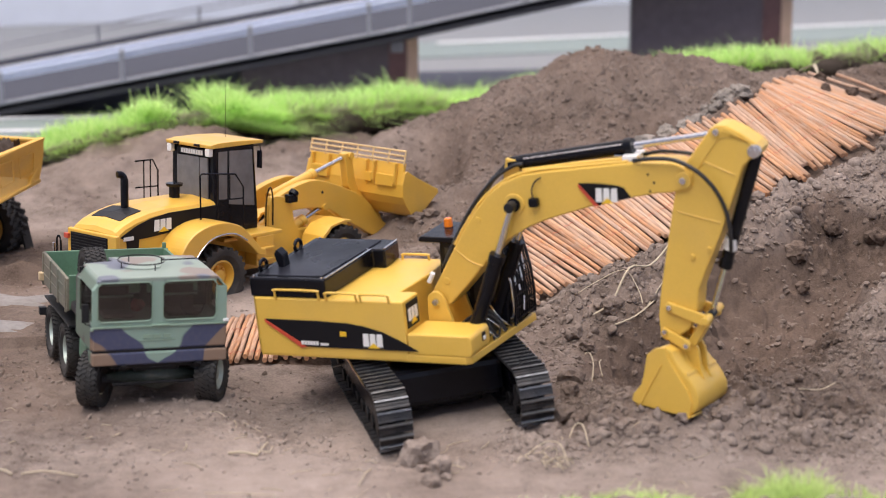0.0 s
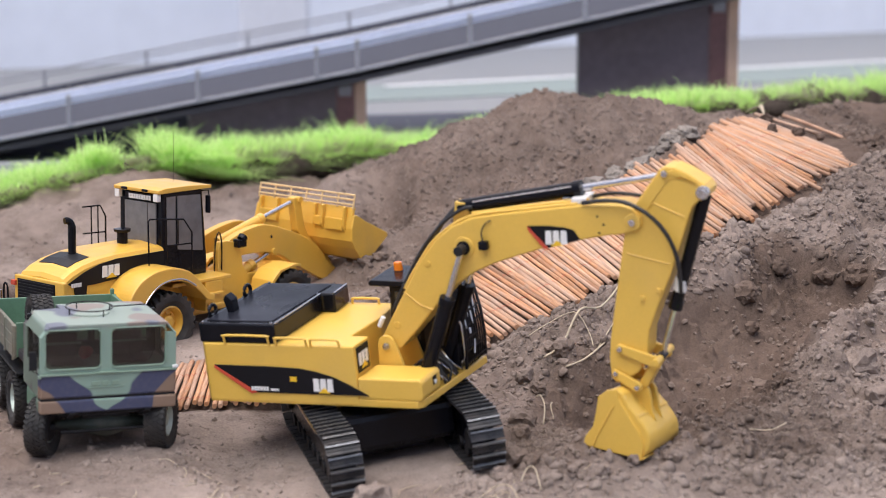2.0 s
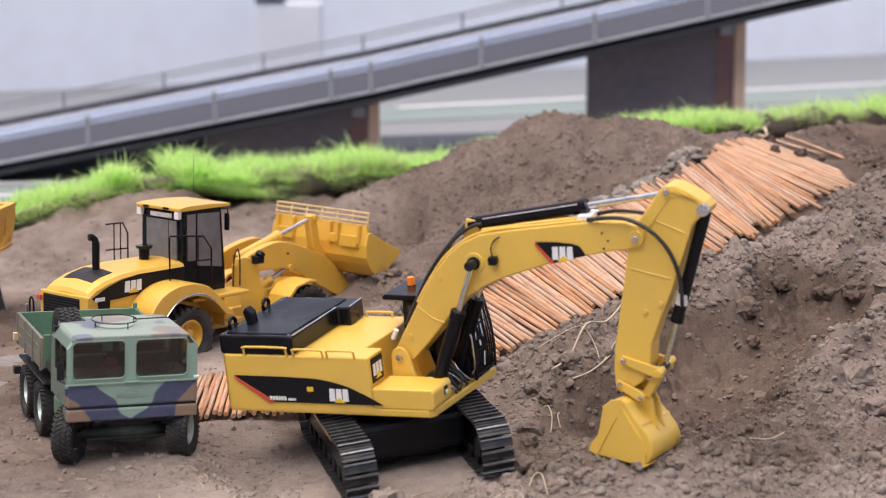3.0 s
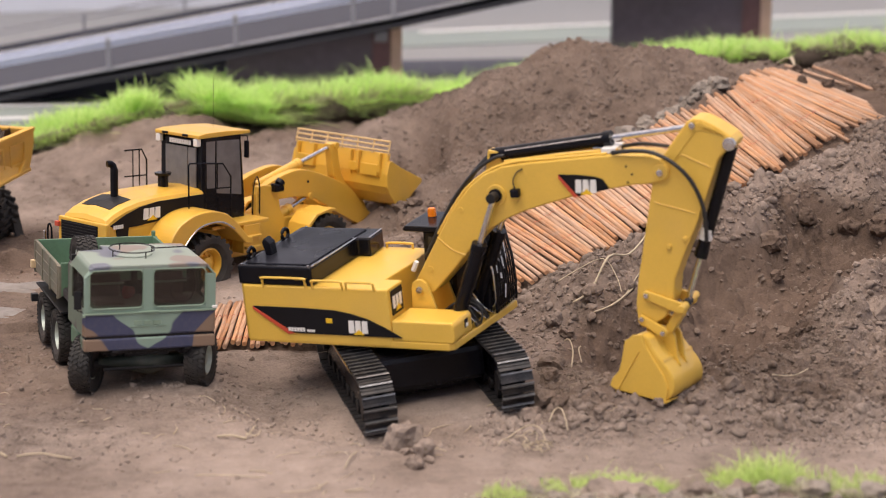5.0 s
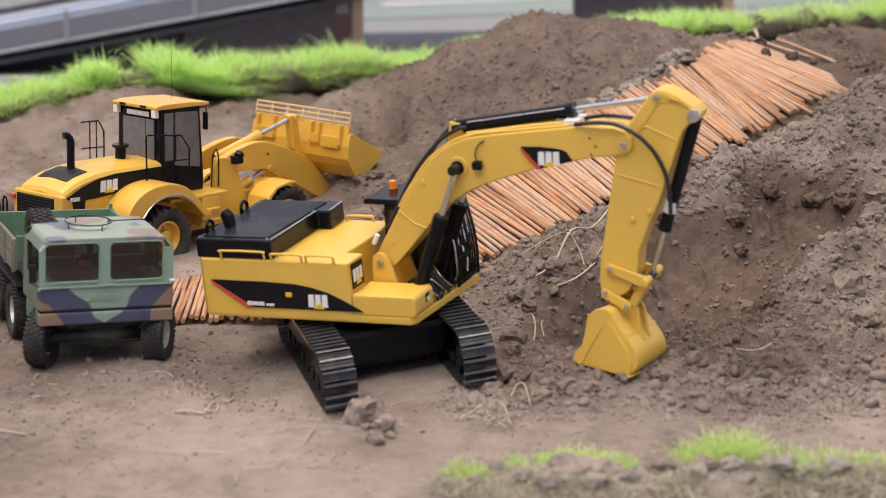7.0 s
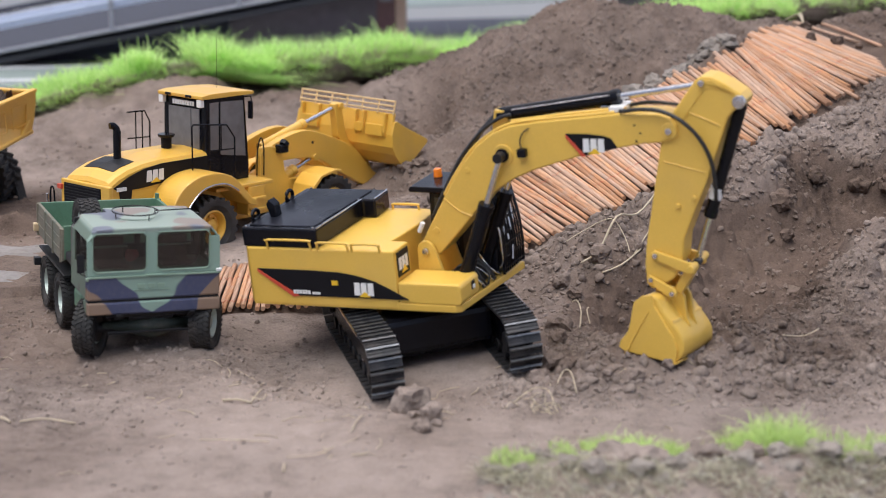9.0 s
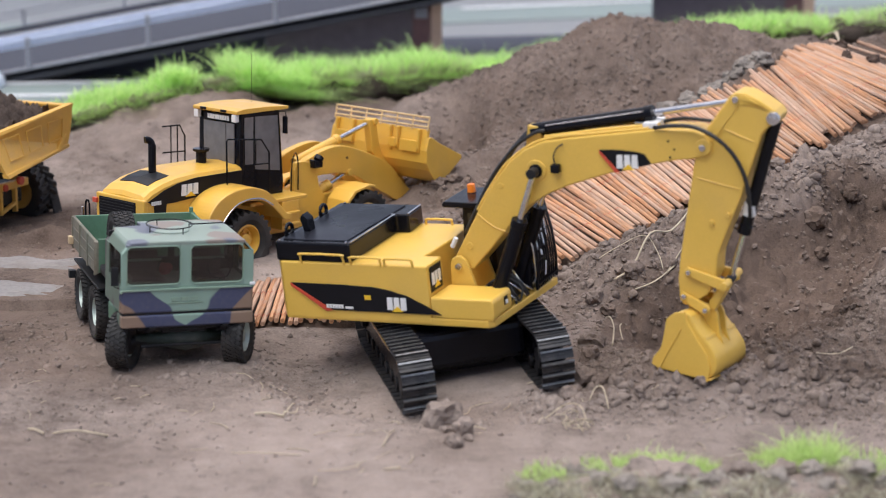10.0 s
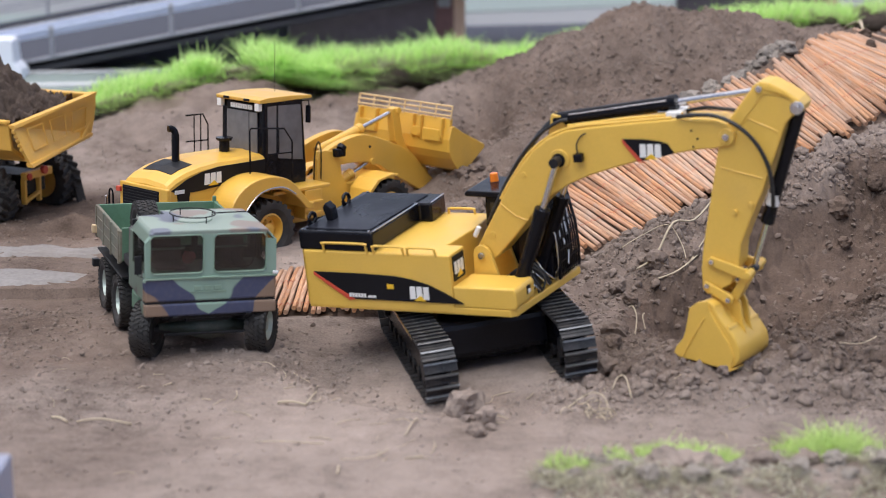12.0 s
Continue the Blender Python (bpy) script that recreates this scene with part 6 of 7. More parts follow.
for s in (-1, 1):
    y0, y1 = (-0.108, -0.052) if s < 0 else (0.052, 0.108)
    outer = curve2([(-0.118, 0.086), (-0.112, 0.103), (-0.094, 0.121), (-0.066, 0.1325), (-0.032, 0.1355), (-0.004, 0.130), (0.018, 0.118), (0.052, 0.084)])
    inner = curve2([(0.046, 0.074), (0.020, 0.098), (-0.006, 0.1105), (-0.034, 0.113), (-0.060, 0.106), (-0.082, 0.088), (-0.092, 0.072)])
    f = part("fender", prism(outer + [(0.062, 0.082), (0.062, 0.070)] + inner + [(-0.104, 0.070)], y0, y1, 0.002, 2, angle=0.9), M_YELLOW2, loader)
    part("lip", tube([(-0.094, y0 - 0.0004, 0.074), (-0.082, y0 - 0.0004, 0.092), (-0.060, y0 - 0.0004, 0.110), (-0.032, y0 - 0.0004, 0.1165), (-0.004, y0 - 0.0004, 0.114), (0.020, y0 - 0.0004, 0.101)], 0.0015, 8), M_STEEL, f, "worn bright lip")
    wheel(loader, -0.030, s * 0.0865, 0.0475, 0.0475, 0.042, 0.0275, M_YELLOW2, "chevron", out=s)
part("rear_chassis", box(-0.190, 0.110, -0.050, 0.050, 0.036, 0.100, 0.003), M_YELLOW2, loader)
part("belly", box(-0.100, 0.040, -0.064, 0.064, 0.034, 0.060, 0.003), M_DARK, loader)
M_SPILL = material("dusty_worn_yellow", (0.66, 0.47, 0.24), 0.6, vary=0.2, scale=40, fine=200, bump=0.05)
# front frame with tower, arms, cylinders, bucket
for s in (-1, 1):
    wheel(loader, 0.245, s * 0.0865, 0.0475, 0.0475, 0.042, 0.0275, M_YELLOW2, "chevron", out=s)
    part("front_fender", prism([(0.188, 0.060), (0.194, 0.084), (0.212, 0.100), (0.246, 0.106), (0.262, 0.104), (0.262, 0.100), (0.244, 0.1015), (0.216, 0.096), (0.200, 0.081), (0.194, 0.058)], s * 0.083 - 0.024, s * 0.083 + 0.024, 0.001), M_YELLOW2, loader)
part("front_chassis", box(0.120, 0.320, -0.042, 0.042, 0.036, 0.088, 0.003), M_YELLOW2, loader)
for s in (-1, 1):
    y = s * 0.047
    part("tower", prism([(0.122, 0.040), (0.122, 0.138), (0.128, 0.150), (0.140, 0.1515), (0.168, 0.146), (0.174, 0.136), (0.180, 0.105), (0.205, 0.070), (0.210, 0.040)], y - 0.006, y + 0.006, 0.0015), M_YELLOW2, loader)
    y = s * 0.030
    la = part("lift_arm", prism(curve2([(0.150, 0.128), (0.158, 0.145), (0.202, 0.160), (0.250, 0.1645), (0.306, 0.1476), (0.350, 0.130), (0.380, 0.110), (0.408, 0.080), (0.438, 0.058), (0.444, 0.047), (0.430, 0.0415), (0.394, 0.050), (0.356, 0.069), (0.321, 0.0864), (0.284, 0.1077), (0.250, 0.1166), (0.202, 0.119), (0.160, 0.116)], 3), y - 0.0075, y + 0.0075, 0.0016), M_YELLOW2, loader)
    for x, z in ((0.262, 0.142), (0.268, 0.118), (0.420, 0.058)):
        part("pin", rod((x, y - 0.0085, z), (x, y + 0.0085, z), 0.0024, seg=14, bev=0.0006), M_DARK, la)
    hydraulic("lift_cylinder", loader, (0.170, y, 0.078), (0.268, y, 0.116), 0.55, 0.0085, 0.0042, M_YELLOW2)
part("front_lamp", box(0.158, 0.178, -0.064, -0.050, 0.138, 0.152, 0.002), M_BLACK, loader, "black head lamp")
part("front_lamp", rod((0.170, -0.058, 0.150), (0.176, -0.058, 0.156), 0.008, seg=14, bev=0.001), M_BLACK, loader, "black head lamp")
tc = hydraulic("tilt_cylinder", loader, (0.160, -0.012, 0.142), (0.350, -0.012, 0.194), 0.55, 0.0085, 0.0040, M_YELLOW2)
part("tilt_lever", prism([(0.335, 0.198), (0.352, 0.200), (0.362, 0.150), (0.376, 0.122), (0.368, 0.112), (0.345, 0.140)], -0.020, -0.004, 0.0015), M_YELLOW2, loader)
part("tilt_link", prism([(0.350, 0.140), (0.362, 0.142), (0.386, 0.118), (0.378, 0.110)], -0.018, -0.006, 0.0012), M_YELLOW2, loader)
# the bucket, racked back: a tall back plate, a bend, a floor that rises to the lip
BK = [(0.386, 0.186), (0.379, 0.150), (0.380, 0.128), (0.388, 0.114), (0.404, 0.095), (0.414, 0.090), (0.426, 0.094), (0.470, 0.128), (0.471, 0.133), (0.466, 0.134), (0.424, 0.102), (0.413, 0.098), (0.394, 0.119), (0.387, 0.131), (0.386, 0.150), (0.392, 0.186)]
lb = part("bucket", prism(BK, -0.112, 0.112, 0.0008, 1), M_YELLOW2, loader, "yellow bucket tilted up")
for y in (-0.1165, 0.112):
    part("side_plate", prism([(0.384, 0.172), (0.391, 0.173), (0.414, 0.160), (0.471, 0.134), (0.472, 0.128), (0.426, 0.093), (0.414, 0.089), (0.403, 0.094), (0.387, 0.113), (0.379, 0.128), (0.378, 0.150)], y, y + 0.0045, 0.0012), M_YELLOW2, lb)
for y in (-0.098, -0.048, -0.030, 0.020, 0.060, 0.100):
    part("rib", prism([(0.376, 0.186), (0.384, 0.187), (0.379, 0.142), (0.374, 0.154)], y - 0.0022, y + 0.0022, 0.0008), M_YELLOW2, lb)
for y0, y1, z0 in ((-0.096, -0.056, 0.146), (-0.046, -0.032, 0.150), (0.060, 0.098, 0.146)):
    part("patch_plate", box(0.3735, 0.3785, y0, y1, z0, 0.166, 0.0008), M_YELLOW2, lb)
for y in (-0.016, 0.016):
    part("pivot_lug", prism([(0.384, 0.128), (0.420, 0.094), (0.436, 0.066), (0.430, 0.052), (0.416, 0.050), (0.404, 0.062), (0.390, 0.100)], y - 0.004, y + 0.004, 0.001), M_YELLOW2, lb)
for z, x in ((0.1905, 0.386), (0.1990, 0.388), (0.2070, 0.390)):
    part("spill_bar", rod((x, -0.113, z), (x, 0.113, z), 0.0017, seg=8), M_SPILL, lb)
for y in (-0.112, -0.075, -0.037, 0.0, 0.037, 0.075, 0.112):
    part("spill_post", rod((0.385, y, 0.184), (0.3905, y, 0.208), 0.0015, seg=8), M_SPILL, lb)

part("aerial", rod((0.0746, 0.0, 0.2500), (0.0750, 0.0, 0.340), 0.0003, seg=6), M_BLACK, lc, "thin wire aerial")
part("rear_hoop", tube([(-0.206, 0.082, 0.080), (-0.206, 0.0815, 0.106), (-0.206, 0.0775, 0.1125), (-0.206, 0.0725, 0.106), (-0.206, 0.072, 0.080)], 0.0016, 8, 3), M_BLACK, hood2, "black guard hoop")
part("rear_peg", rod((-0.206, 0.090, 0.076), (-0.206, 0.090, 0.100), 0.0022, seg=10, bev=0.0005), M_STEEL, hood2, "bright steel peg")
part("rear_bracket", box(-0.208, -0.196, 0.050, 0.096, 0.074, 0.081, 0.001), M_BLACK, hood2)
# ---- the articulated dumper, loaded with earth, its tail towards the camera ----
DUMPER = Matrix.Translation((-0.719, 3.282, 0.0)) @ Matrix.Rotation(radians(-24), 4, "Z")
dumper = thing("articulated_dumper", DUMPER, "yellow articulated dumper with a bed full of earth", "dumper")
LEAN_BED = Matrix.Rotation(radians(6.5), 4, "X")
TAIL = 0.080


def leant(bm):
    bmesh.ops.transform(bm, matrix=LEAN_BED, verts=bm.verts)
    return bm


bedd = part("bed", leant(prism([(-0.068, 0.130), (0.068, 0.130), (0.068, 0.137), (-0.068, 0.137)], -0.40, 0.066, 0.001, 1, axis="x")), M_ORANGEY, dumper, "yellow tipping bed")
for s in (-1, 1):
    wall = [(s * 0.066, 0.131), (s * 0.100, 0.158), (s * 0.101, 0.203), (s * 0.095, 0.203), (s * 0.094, 0.162), (s * 0.064, 0.138)]
    sd = part("side_wall", leant(prism(wall, -0.40, 0.052 if s < 0 else 0.078, 0.001, 1, axis="x")), M_ORANGEY, bedd)
    part("top_rim", leant(box(-0.40, 0.052 if s < 0 else 0.078, s * 0.0985 - 0.0055, s * 0.0985 + 0.0055, 0.2035, 0.2095, 0.0015)), M_ORANGEY, sd)


def tail_x(y, z):
    """How far back the tail plate stands at this place: it is bent a little."""
    u, v = (y + 0.10) / 0.20, (z - 0.136) / 0.066
    return (1 - v) * (0.083 - 0.012 * u) + v * (0.058 + 0.028 * u)


def tail_slab(pts, out, thick, bev=0.0012):
    rings = [[(tail_x(y, z) + o, y, z) for y, z in pts] for o in (out - thick, out)]
    return leant(bevelled(loft(rings), bev, 2, 0.5))


tail = part("tail_plate", tail_slab([(-0.097, 0.136), (0.100, 0.136), (0.104, 0.158), (0.105, 0.184), (0.101, 0.209), (-0.101, 0.200), (-0.100, 0.157)], 0.003, 0.006), M_ORANGEY, bedd)
part("tail_rim", tail_slab([(-0.101, 0.197), (0.101, 0.206), (0.101, 0.2115), (-0.101, 0.2025)], 0.0055, 0.011), M_ORANGEY, tail)
part("lower_rim", tail_slab([(-0.098, 0.131), (0.100, 0.131), (0.100, 0.137), (-0.098, 0.137)], 0.0060, 0.012), M_ORANGEY, tail)
for k in range(3):
    y0 = -0.074 + 0.057 * k
    for a, b, c, d in ((y0, y0 + 0.040, 0.1890, 0.1908), (y0, y0 + 0.040, 0.1530, 0.1545), (y0, y0 + 0.0016, 0.1545, 0.1890), (y0 + 0.0384, y0 + 0.040, 0.1545, 0.1890)):
        part("pocket_rib", tail_slab([(a, c), (b, c), (b, d), (a, d)], 0.0037, 0.0015, 0.0003), M_ORANGEY, tail)
for k in range(5):
    z = 0.160 + 0.0075 * k
    x = tail_x(-0.1, z)
    part("hinge_knuckle", leant(rod((x, -0.1030, z), (x, -0.1030, z + 0.0045), 0.0030, seg=10)), M_ORANGEY, tail)
for x in (-0.05, -0.20):
    part("floor_rib", leant(box(x - 0.006, x + 0.006, -0.060, 0.060, 0.118, 0.131, 0.001)), M_ORANGEY, bedd)
# chassis and running gear
part("chassis", box(-0.40, 0.010, -0.032, 0.032, 0.050, 0.086, 0.003), M_DARK, dumper)
part("tail_frame", box(0.010, 0.020, -0.040, 0.040, 0.078, 0.092, 0.002), M_ORANGEY, dumper)
for y in (-0.036, 0.006):
    part("tail_bracket", box(0.008, 0.018, y - 0.003, y + 0.003, 0.036, 0.080, 0.0015), M_ORANGEY, dumper)
part("tail_step", prism([(-0.039, 0.036), (0.009, 0.050), (0.009, 0.056), (-0.039, 0.042)], 0.010, 0.018, 0.001, 1, axis="x"), M_ORANGEY, dumper)
part("tail_lamp", rod((0.018, 0.012, 0.090), (0.026, 0.012, 0.090), 0.0075, seg=16, bev=0.001), M_RED, dumper, "red tail lamp")
part("tail_lamp", rod((0.018, -0.030, 0.084), (0.024, -0.030, 0.084), 0.0060, seg=16, bev=0.001), M_RED, dumper, "red tail lamp")
for x in (-0.030, -0.165):
    part("axle", rod((x, -0.07, 0.058), (x, 0.07, 0.058), 0.011, seg=14), M_DARK, dumper)
    for s in (-1, 1):
        wheel(dumper, x, s * 0.092, 0.055, 0.055, 0.048, 0.030, M_ORANGEY, "chevron", out=s)
part("mud_flap", prism([(0.026, 0.014), (0.030, 0.014), (0.016, 0.072), (0.012, 0.072)], 0.100, 0.124, 0.001), M_RUBBER, dumper, "black rubber mud flap")
# the load
bm = bmesh.new()
N = 120
grid = []
for j in range(N + 1):
    row = []
    for i in range(N + 1):
        x, y = -0.380 + 0.430 * i / N, -0.092 + 0.184 * j / N
        rim = min(1.0, (0.052 - x) / 0.14) * (1 - (abs(y) / 0.118) ** 2.2)
        z = 0.186 + 0.084 * smooth01(0.0, 1.0, max(0.0, rim)) * math.exp(-((x + 0.10) / 0.16) ** 2)
        q = Vector((x, y, 0.0))
        vd = noise.voronoi(q * 48.0)[0][0]
        z += 0.010 * noise.noise(q * 26.0) + 0.019 * math.sqrt(max(0.0, 1 - (vd / 0.6) ** 2)) + 0.009 * math.sqrt(max(0.0, 1 - (noise.voronoi(q * 105.0)[0][0] / 0.55) ** 2)) + 0.005 * noise.noise(q * 110.0)
        row.append(bm.verts.new(LEAN_BED @ Vector((x, y, z))))
    grid.append(row)
for j in range(N):
    for i in range(N):
        bm.faces.new((grid[j][i], grid[j][i + 1], grid[j + 1][i + 1], grid[j + 1][i]))
M_LOAD = dirt_material("moist_earth", (0.105, 0.080, 0.068), 1.2)
load = part("earth_load", bm, M_LOAD, None, smooth=True)
load.matrix_world = DUMPER
tagged(load, "heap of dark brown earth lying in the dumper bed", "earth heap")
# ---- clods, stones, straws ----
def rock_variants(n, sub, seed0):
    out = []
    for k in range(n):
        bm = rock_bm(1.0, seed0 + k * 1.7, 0.75, 0.50 if sub < 2 else 0.62, sub, 0 if sub < 2 else 6)
        bm.verts.ensure_lookup_table()
        out.append((np.array([v.co[:] for v in bm.verts]), np.array([[v.index for v in f.verts] for f in bm.faces])))
        bm.free()
    return out


def scatter(name, spots, sub, label, mat=None):
    """Many clods in one mesh: spots are (x, y, radius)."""
    var = rock_variants(10, sub, 11.0)
    rng = np.random.default_rng(4)
    co, fa, darks, base = [], [], [], 0
    for x, y, r in spots:
        v, f = var[rng.integers(len(var))]
        a, b = rng.uniform(0, 6.28, 2)
        ra = np.array([[math.cos(a), -math.sin(a), 0], [math.sin(a), math.cos(a), 0], [0, 0, 1]])
        rb = np.array([[1, 0, 0], [0, math.cos(b), -math.sin(b)], [0, math.sin(b), math.cos(b)]])
        p = (v * rng.uniform(0.75, 1.25, 3)) @ (ra @ rb).T * r + np.array([x, y, height(x, y) - r * (0.05 if sub < 2 else 0.25)])
        co.append(p), fa.append(f + base), darks.append(np.full(len(v), (0.74 if sub < 2 else 0.85) * moist_shade(x, y)))
        base += len(v)
    co, fa = np.concatenate(co), np.concatenate(fa)
    me = bpy.data.meshes.new(name)
    me.from_pydata(co.tolist(), [], fa.tolist())
    me.materials.append(mat or M_CLOD)
    me.polygons.foreach_set("use_smooth", [sub > 1] * len(me.polygons))
    dark_attr = me.attributes.new("moist_shade", "FLOAT", "POINT")
    dark_attr.data.foreach_set("value", np.concatenate(darks))
    return tagged(new(name, me), label, "earth clods", kind="stuff")


rng = random.Random(12)
small, mid = [], []
tries = 0
while len(small) < 42000 and tries < 190000:
    tries += 1
    x, y = rng.uniform(-1.0, 1.05), rng.uniform(1.8, 4.4)
    d, rz, side = road_at(x, y)
    if d < ROAD_HALF + 0.006 and -0.29 < x and x + 0.2 * (y - 3.5) < 0.93:
        continue
    if math.hypot(x - 0.06, y - 2.46) < 0.15:
        continue
    on_slope = side < 0 and x > 0.12 and y > 2.18
    edge = abs(d - ROAD_HALF - 0.035) < 0.04 and x > 0.0
    heap = side > 0 and x > 0.0 and y < 4.2
    p = 1.0 if on_slope or edge else 0.95 if heap else (0.34 if noise.noise((x * 4, y * 6, 15.0)) > 0.0 else 0.10) if 2.14 < y < 2.75 else 0.16 if noise.noise((x * 5, y * 8, 19.0)) > 0.05 else 0.05
    if side < 0 and trench_at(x, y)[1] < 0.8:
        p *= 0.35
    if noise.noise((x * 7, y * 7, 5.0)) > 0.25 and not edge:
        p *= 0.4
    if rng.random() > p:
        continue
    r = 0.0011 + 0.0030 * rng.random() ** 2.6
    if on_slope and rng.random() < (0.015 if trench_at(x, y)[1] < 0.8 else 0.060) or heap and rng.random() < 0.006 or edge and rng.random() < 0.16:
        mid.append((x, y, 0.0030 + 0.0075 * rng.random() ** 1.6 if rng.random() < 0.94 else rng.uniform(0.009, 0.014)))
    small.append((x, y, r * (1.5 if on_slope or edge else 1.25 if heap else 1.2)))
# a line of lumps along the foot of the dug slope
for k in range(170):
    x = rng.uniform(0.16, 0.70)
    mid.append((x, 2.255 + 0.02 * math.sin(x * 13) + rng.gauss(0.0, 0.018), 0.003 + 0.009 * rng.random() ** 1.8))
# crumbs and small lumps where the wheels and tracks turned
for k in range(420):
    cx, cy, wx, wy = rng.choice(((-0.12, 2.33, 0.13, 0.055), (-0.30, 2.35, 0.10, 0.04), (0.12, 2.24, 0.07, 0.04), (-0.62, 3.12, 0.18, 0.14), (-0.52, 2.45, 0.10, 0.12)))
    x, y = rng.gauss(cx, wx), rng.gauss(cy, wy)
    if math.hypot(x - 0.06, y - 2.46) > 0.17:
        mid.append((x, y, 0.0016 + 0.0048 * rng.random() ** 2.2))
scatter("loose_crumbs", small, 1, "fine crumbs of dry brown earth on the ground", M_CRUMB)
scatter("loose_clods", mid, 2, "lumps of brown earth on the dug slope", M_CRUMB)


def clod(x, y, r, seed, label, squash=0.85, mat=None, z=None, facets=6):
    bm = placed(rock_bm(r, seed, squash, 0.46, 3, facets), (x, y, (height(x, y) if z is None else z) + r * (0.40 if facets > 3 else 0.62)))
    ob = part("earth_clod", bm, mat or M_CLOD)
    darken_earth(ob.data)
    return tagged(ob, label, "earth clod", "larger clods")


for k, (x, y, r) in enumerate(((0.026, 2.205, 0.0215), (0.050, 2.150, 0.0130), (0.030, 2.168, 0.0080), (0.040, 2.105, 0.0105), (0.055, 2.125, 0.0065), (0.205, 2.335, 0.0200), (0.188, 2.290, 0.0150), (0.225, 2.300, 0.0110), (0.395, 2.270, 0.0120), (0.440, 2.292, 0.0150), (0.305, 2.242, 0.0100), (0.27, 2.25, 0.0085), (0.345, 2.262, 0.0090), (0.245, 2.62, 0.013), (0.285, 2.66, 0.010), (0.60, 2.80, 0.012), (0.50, 2.86, 0.010), (0.74, 2.93, 0.018), (0.70, 2.60, 0.012), (0.78, 2.75, 0.015), (0.64, 2.50, 0.010))):
    clod(x, y, r, 20 + k * 1.3, "rounded lump of dry brown earth", 1.05 if k < 2 else 0.85, facets=2 if k < 2 else 6)
for k, (x, y, r) in enumerate(((0.782, 2.913, 0.021), (0.826, 2.851, 0.026), (0.676, 2.939, 0.015), (0.602, 2.859, 0.020), (0.702, 2.562, 0.024), (0.700, 2.460, 0.020), (0.786, 2.761, 0.022), (0.472, 2.816, 0.019), (0.420, 2.745, 0.012), (0.228, 2.480, 0.018), (0.222, 2.430, 0.014), (0.300, 2.650, 0.016), (0.262, 2.590, 0.012), (0.500, 2.930, 0.011), (0.560, 2.960, 0.013))):
    clod(x, y, r, 220 + k * 1.9, "large lump of broken brown earth on the slope", 0.85)
for k, (x, y, r) in enumerate(((0.035, 3.300, 0.013), (0.058, 3.305, 0.014), (0.085, 3.285, 0.010), (0.020, 3.325, 0.009))):
    clod(x, y, r, 61 + k * 1.7, "rounded dark lump of earth behind the excavator")
# stones that rolled onto the logs near the top
for k, (px, py, r) in enumerate(((0.790, 3.590, 0.013), (0.785, 3.520, 0.010), (0.835, 3.520, 0.012), (0.875, 3.510, 0.008), (0.955, 3.500, 0.016), (0.985, 3.520, 0.020), (0.935, 3.545, 0.013), (1.010, 3.470, 0.015))):
    d, rz, side = road_at(px, py)
    clod(px, py, r, 50 + k * 2.1, "grey-brown lump lying on the log road", z=rz + 0.008)
# rubble along the far edge of the road
for k in range(90):
    i = rng.uniform(3.2, 7.4)
    a, b = ROAD[int(i)], ROAD[int(i) + 1]
    t = i - int(i)
    x, y = a[0] + t * (b[0] - a[0]) - rng.uniform(0.005, 0.05), a[1] + t * (b[1] - a[1]) + rng.uniform(0.015, 0.08)
    clod(x, y, 0.005 + 0.018 * rng.random() ** 1.4, 80 + k * 1.1, "grey-brown lump of earth beside the log road", 0.8, M_GREYCLOD)

M_STRAW = material("dry_straw", (0.46, 0.39, 0.29), 0.8, vary=0.2, scale=60, fine=300, bump=0.1)
M_TWINE = material("red_twine", (0.50, 0.16, 0.10), 0.8, vary=0.25, scale=60, fine=300, bump=0.1)


def straw(pts, r, label="pale dry plant stalk lying on the earth", lift=0.004):
    ps = [(x, y, height(x, y) + h + lift) for x, y, h in pts]
    return tagged(part("dry_stalk", tube(ps, 0.7 * r, 6, 4), M_STRAW, None, smooth=True), label, "dry stalk", "dry stalks")


straw([(0.274, 2.634, 0.004), (0.302, 2.652, 0.010), (0.329, 2.682, 0.014), (0.366, 2.735, 0.018), (0.400, 2.772, 0.024), (0.416, 2.790, 0.044)], 0.0024)
straw([(0.302, 2.614, 0.004), (0.332, 2.629, 0.008), (0.366, 2.662, 0.006)], 0.0020)
straw([(0.256, 2.676, 0.002), (0.281, 2.688, 0.008), (0.322, 2.690, 0.012), (0.340, 2.668, 0.006), (0.344, 2.643, 0.002)], 0.0011)
straw([(0.350, 2.645, 0.002), (0.390, 2.718, 0.012), (0.408, 2.750, 0.024)], 0.0013)
straw([(0.418, 2.788, 0.044), (0.414, 2.768, 0.022), (0.407, 2.728, 0.006)], 0.0024, "broken end of a pale dry stalk")
straw([(0.255, 2.456, 0.002), (0.259, 2.480, 0.016), (0.256, 2.500, 0.026), (0.250, 2.505, 0.024)], 0.0014)
straw([(0.270, 2.470, 0.002), (0.268, 2.490, 0.014), (0.272, 2.505, 0.018)], 0.0011)
straw([(0.206, 2.240, 0.004), (0.214, 2.250, 0.014), (0.223, 2.246, 0.012), (0.228, 2.222, 0.003)], 0.0013)
straw([(0.150, 2.190, 0.002), (0.175, 2.215, 0.010), (0.192, 2.205, 0.010), (0.198, 2.180, 0.002)], 0.0011)
straw([(-0.463, 2.169, 0.001), (-0.453, 2.163, 0.003), (-0.442, 2.154, 0.001)], 0.0022, lift=0.002)
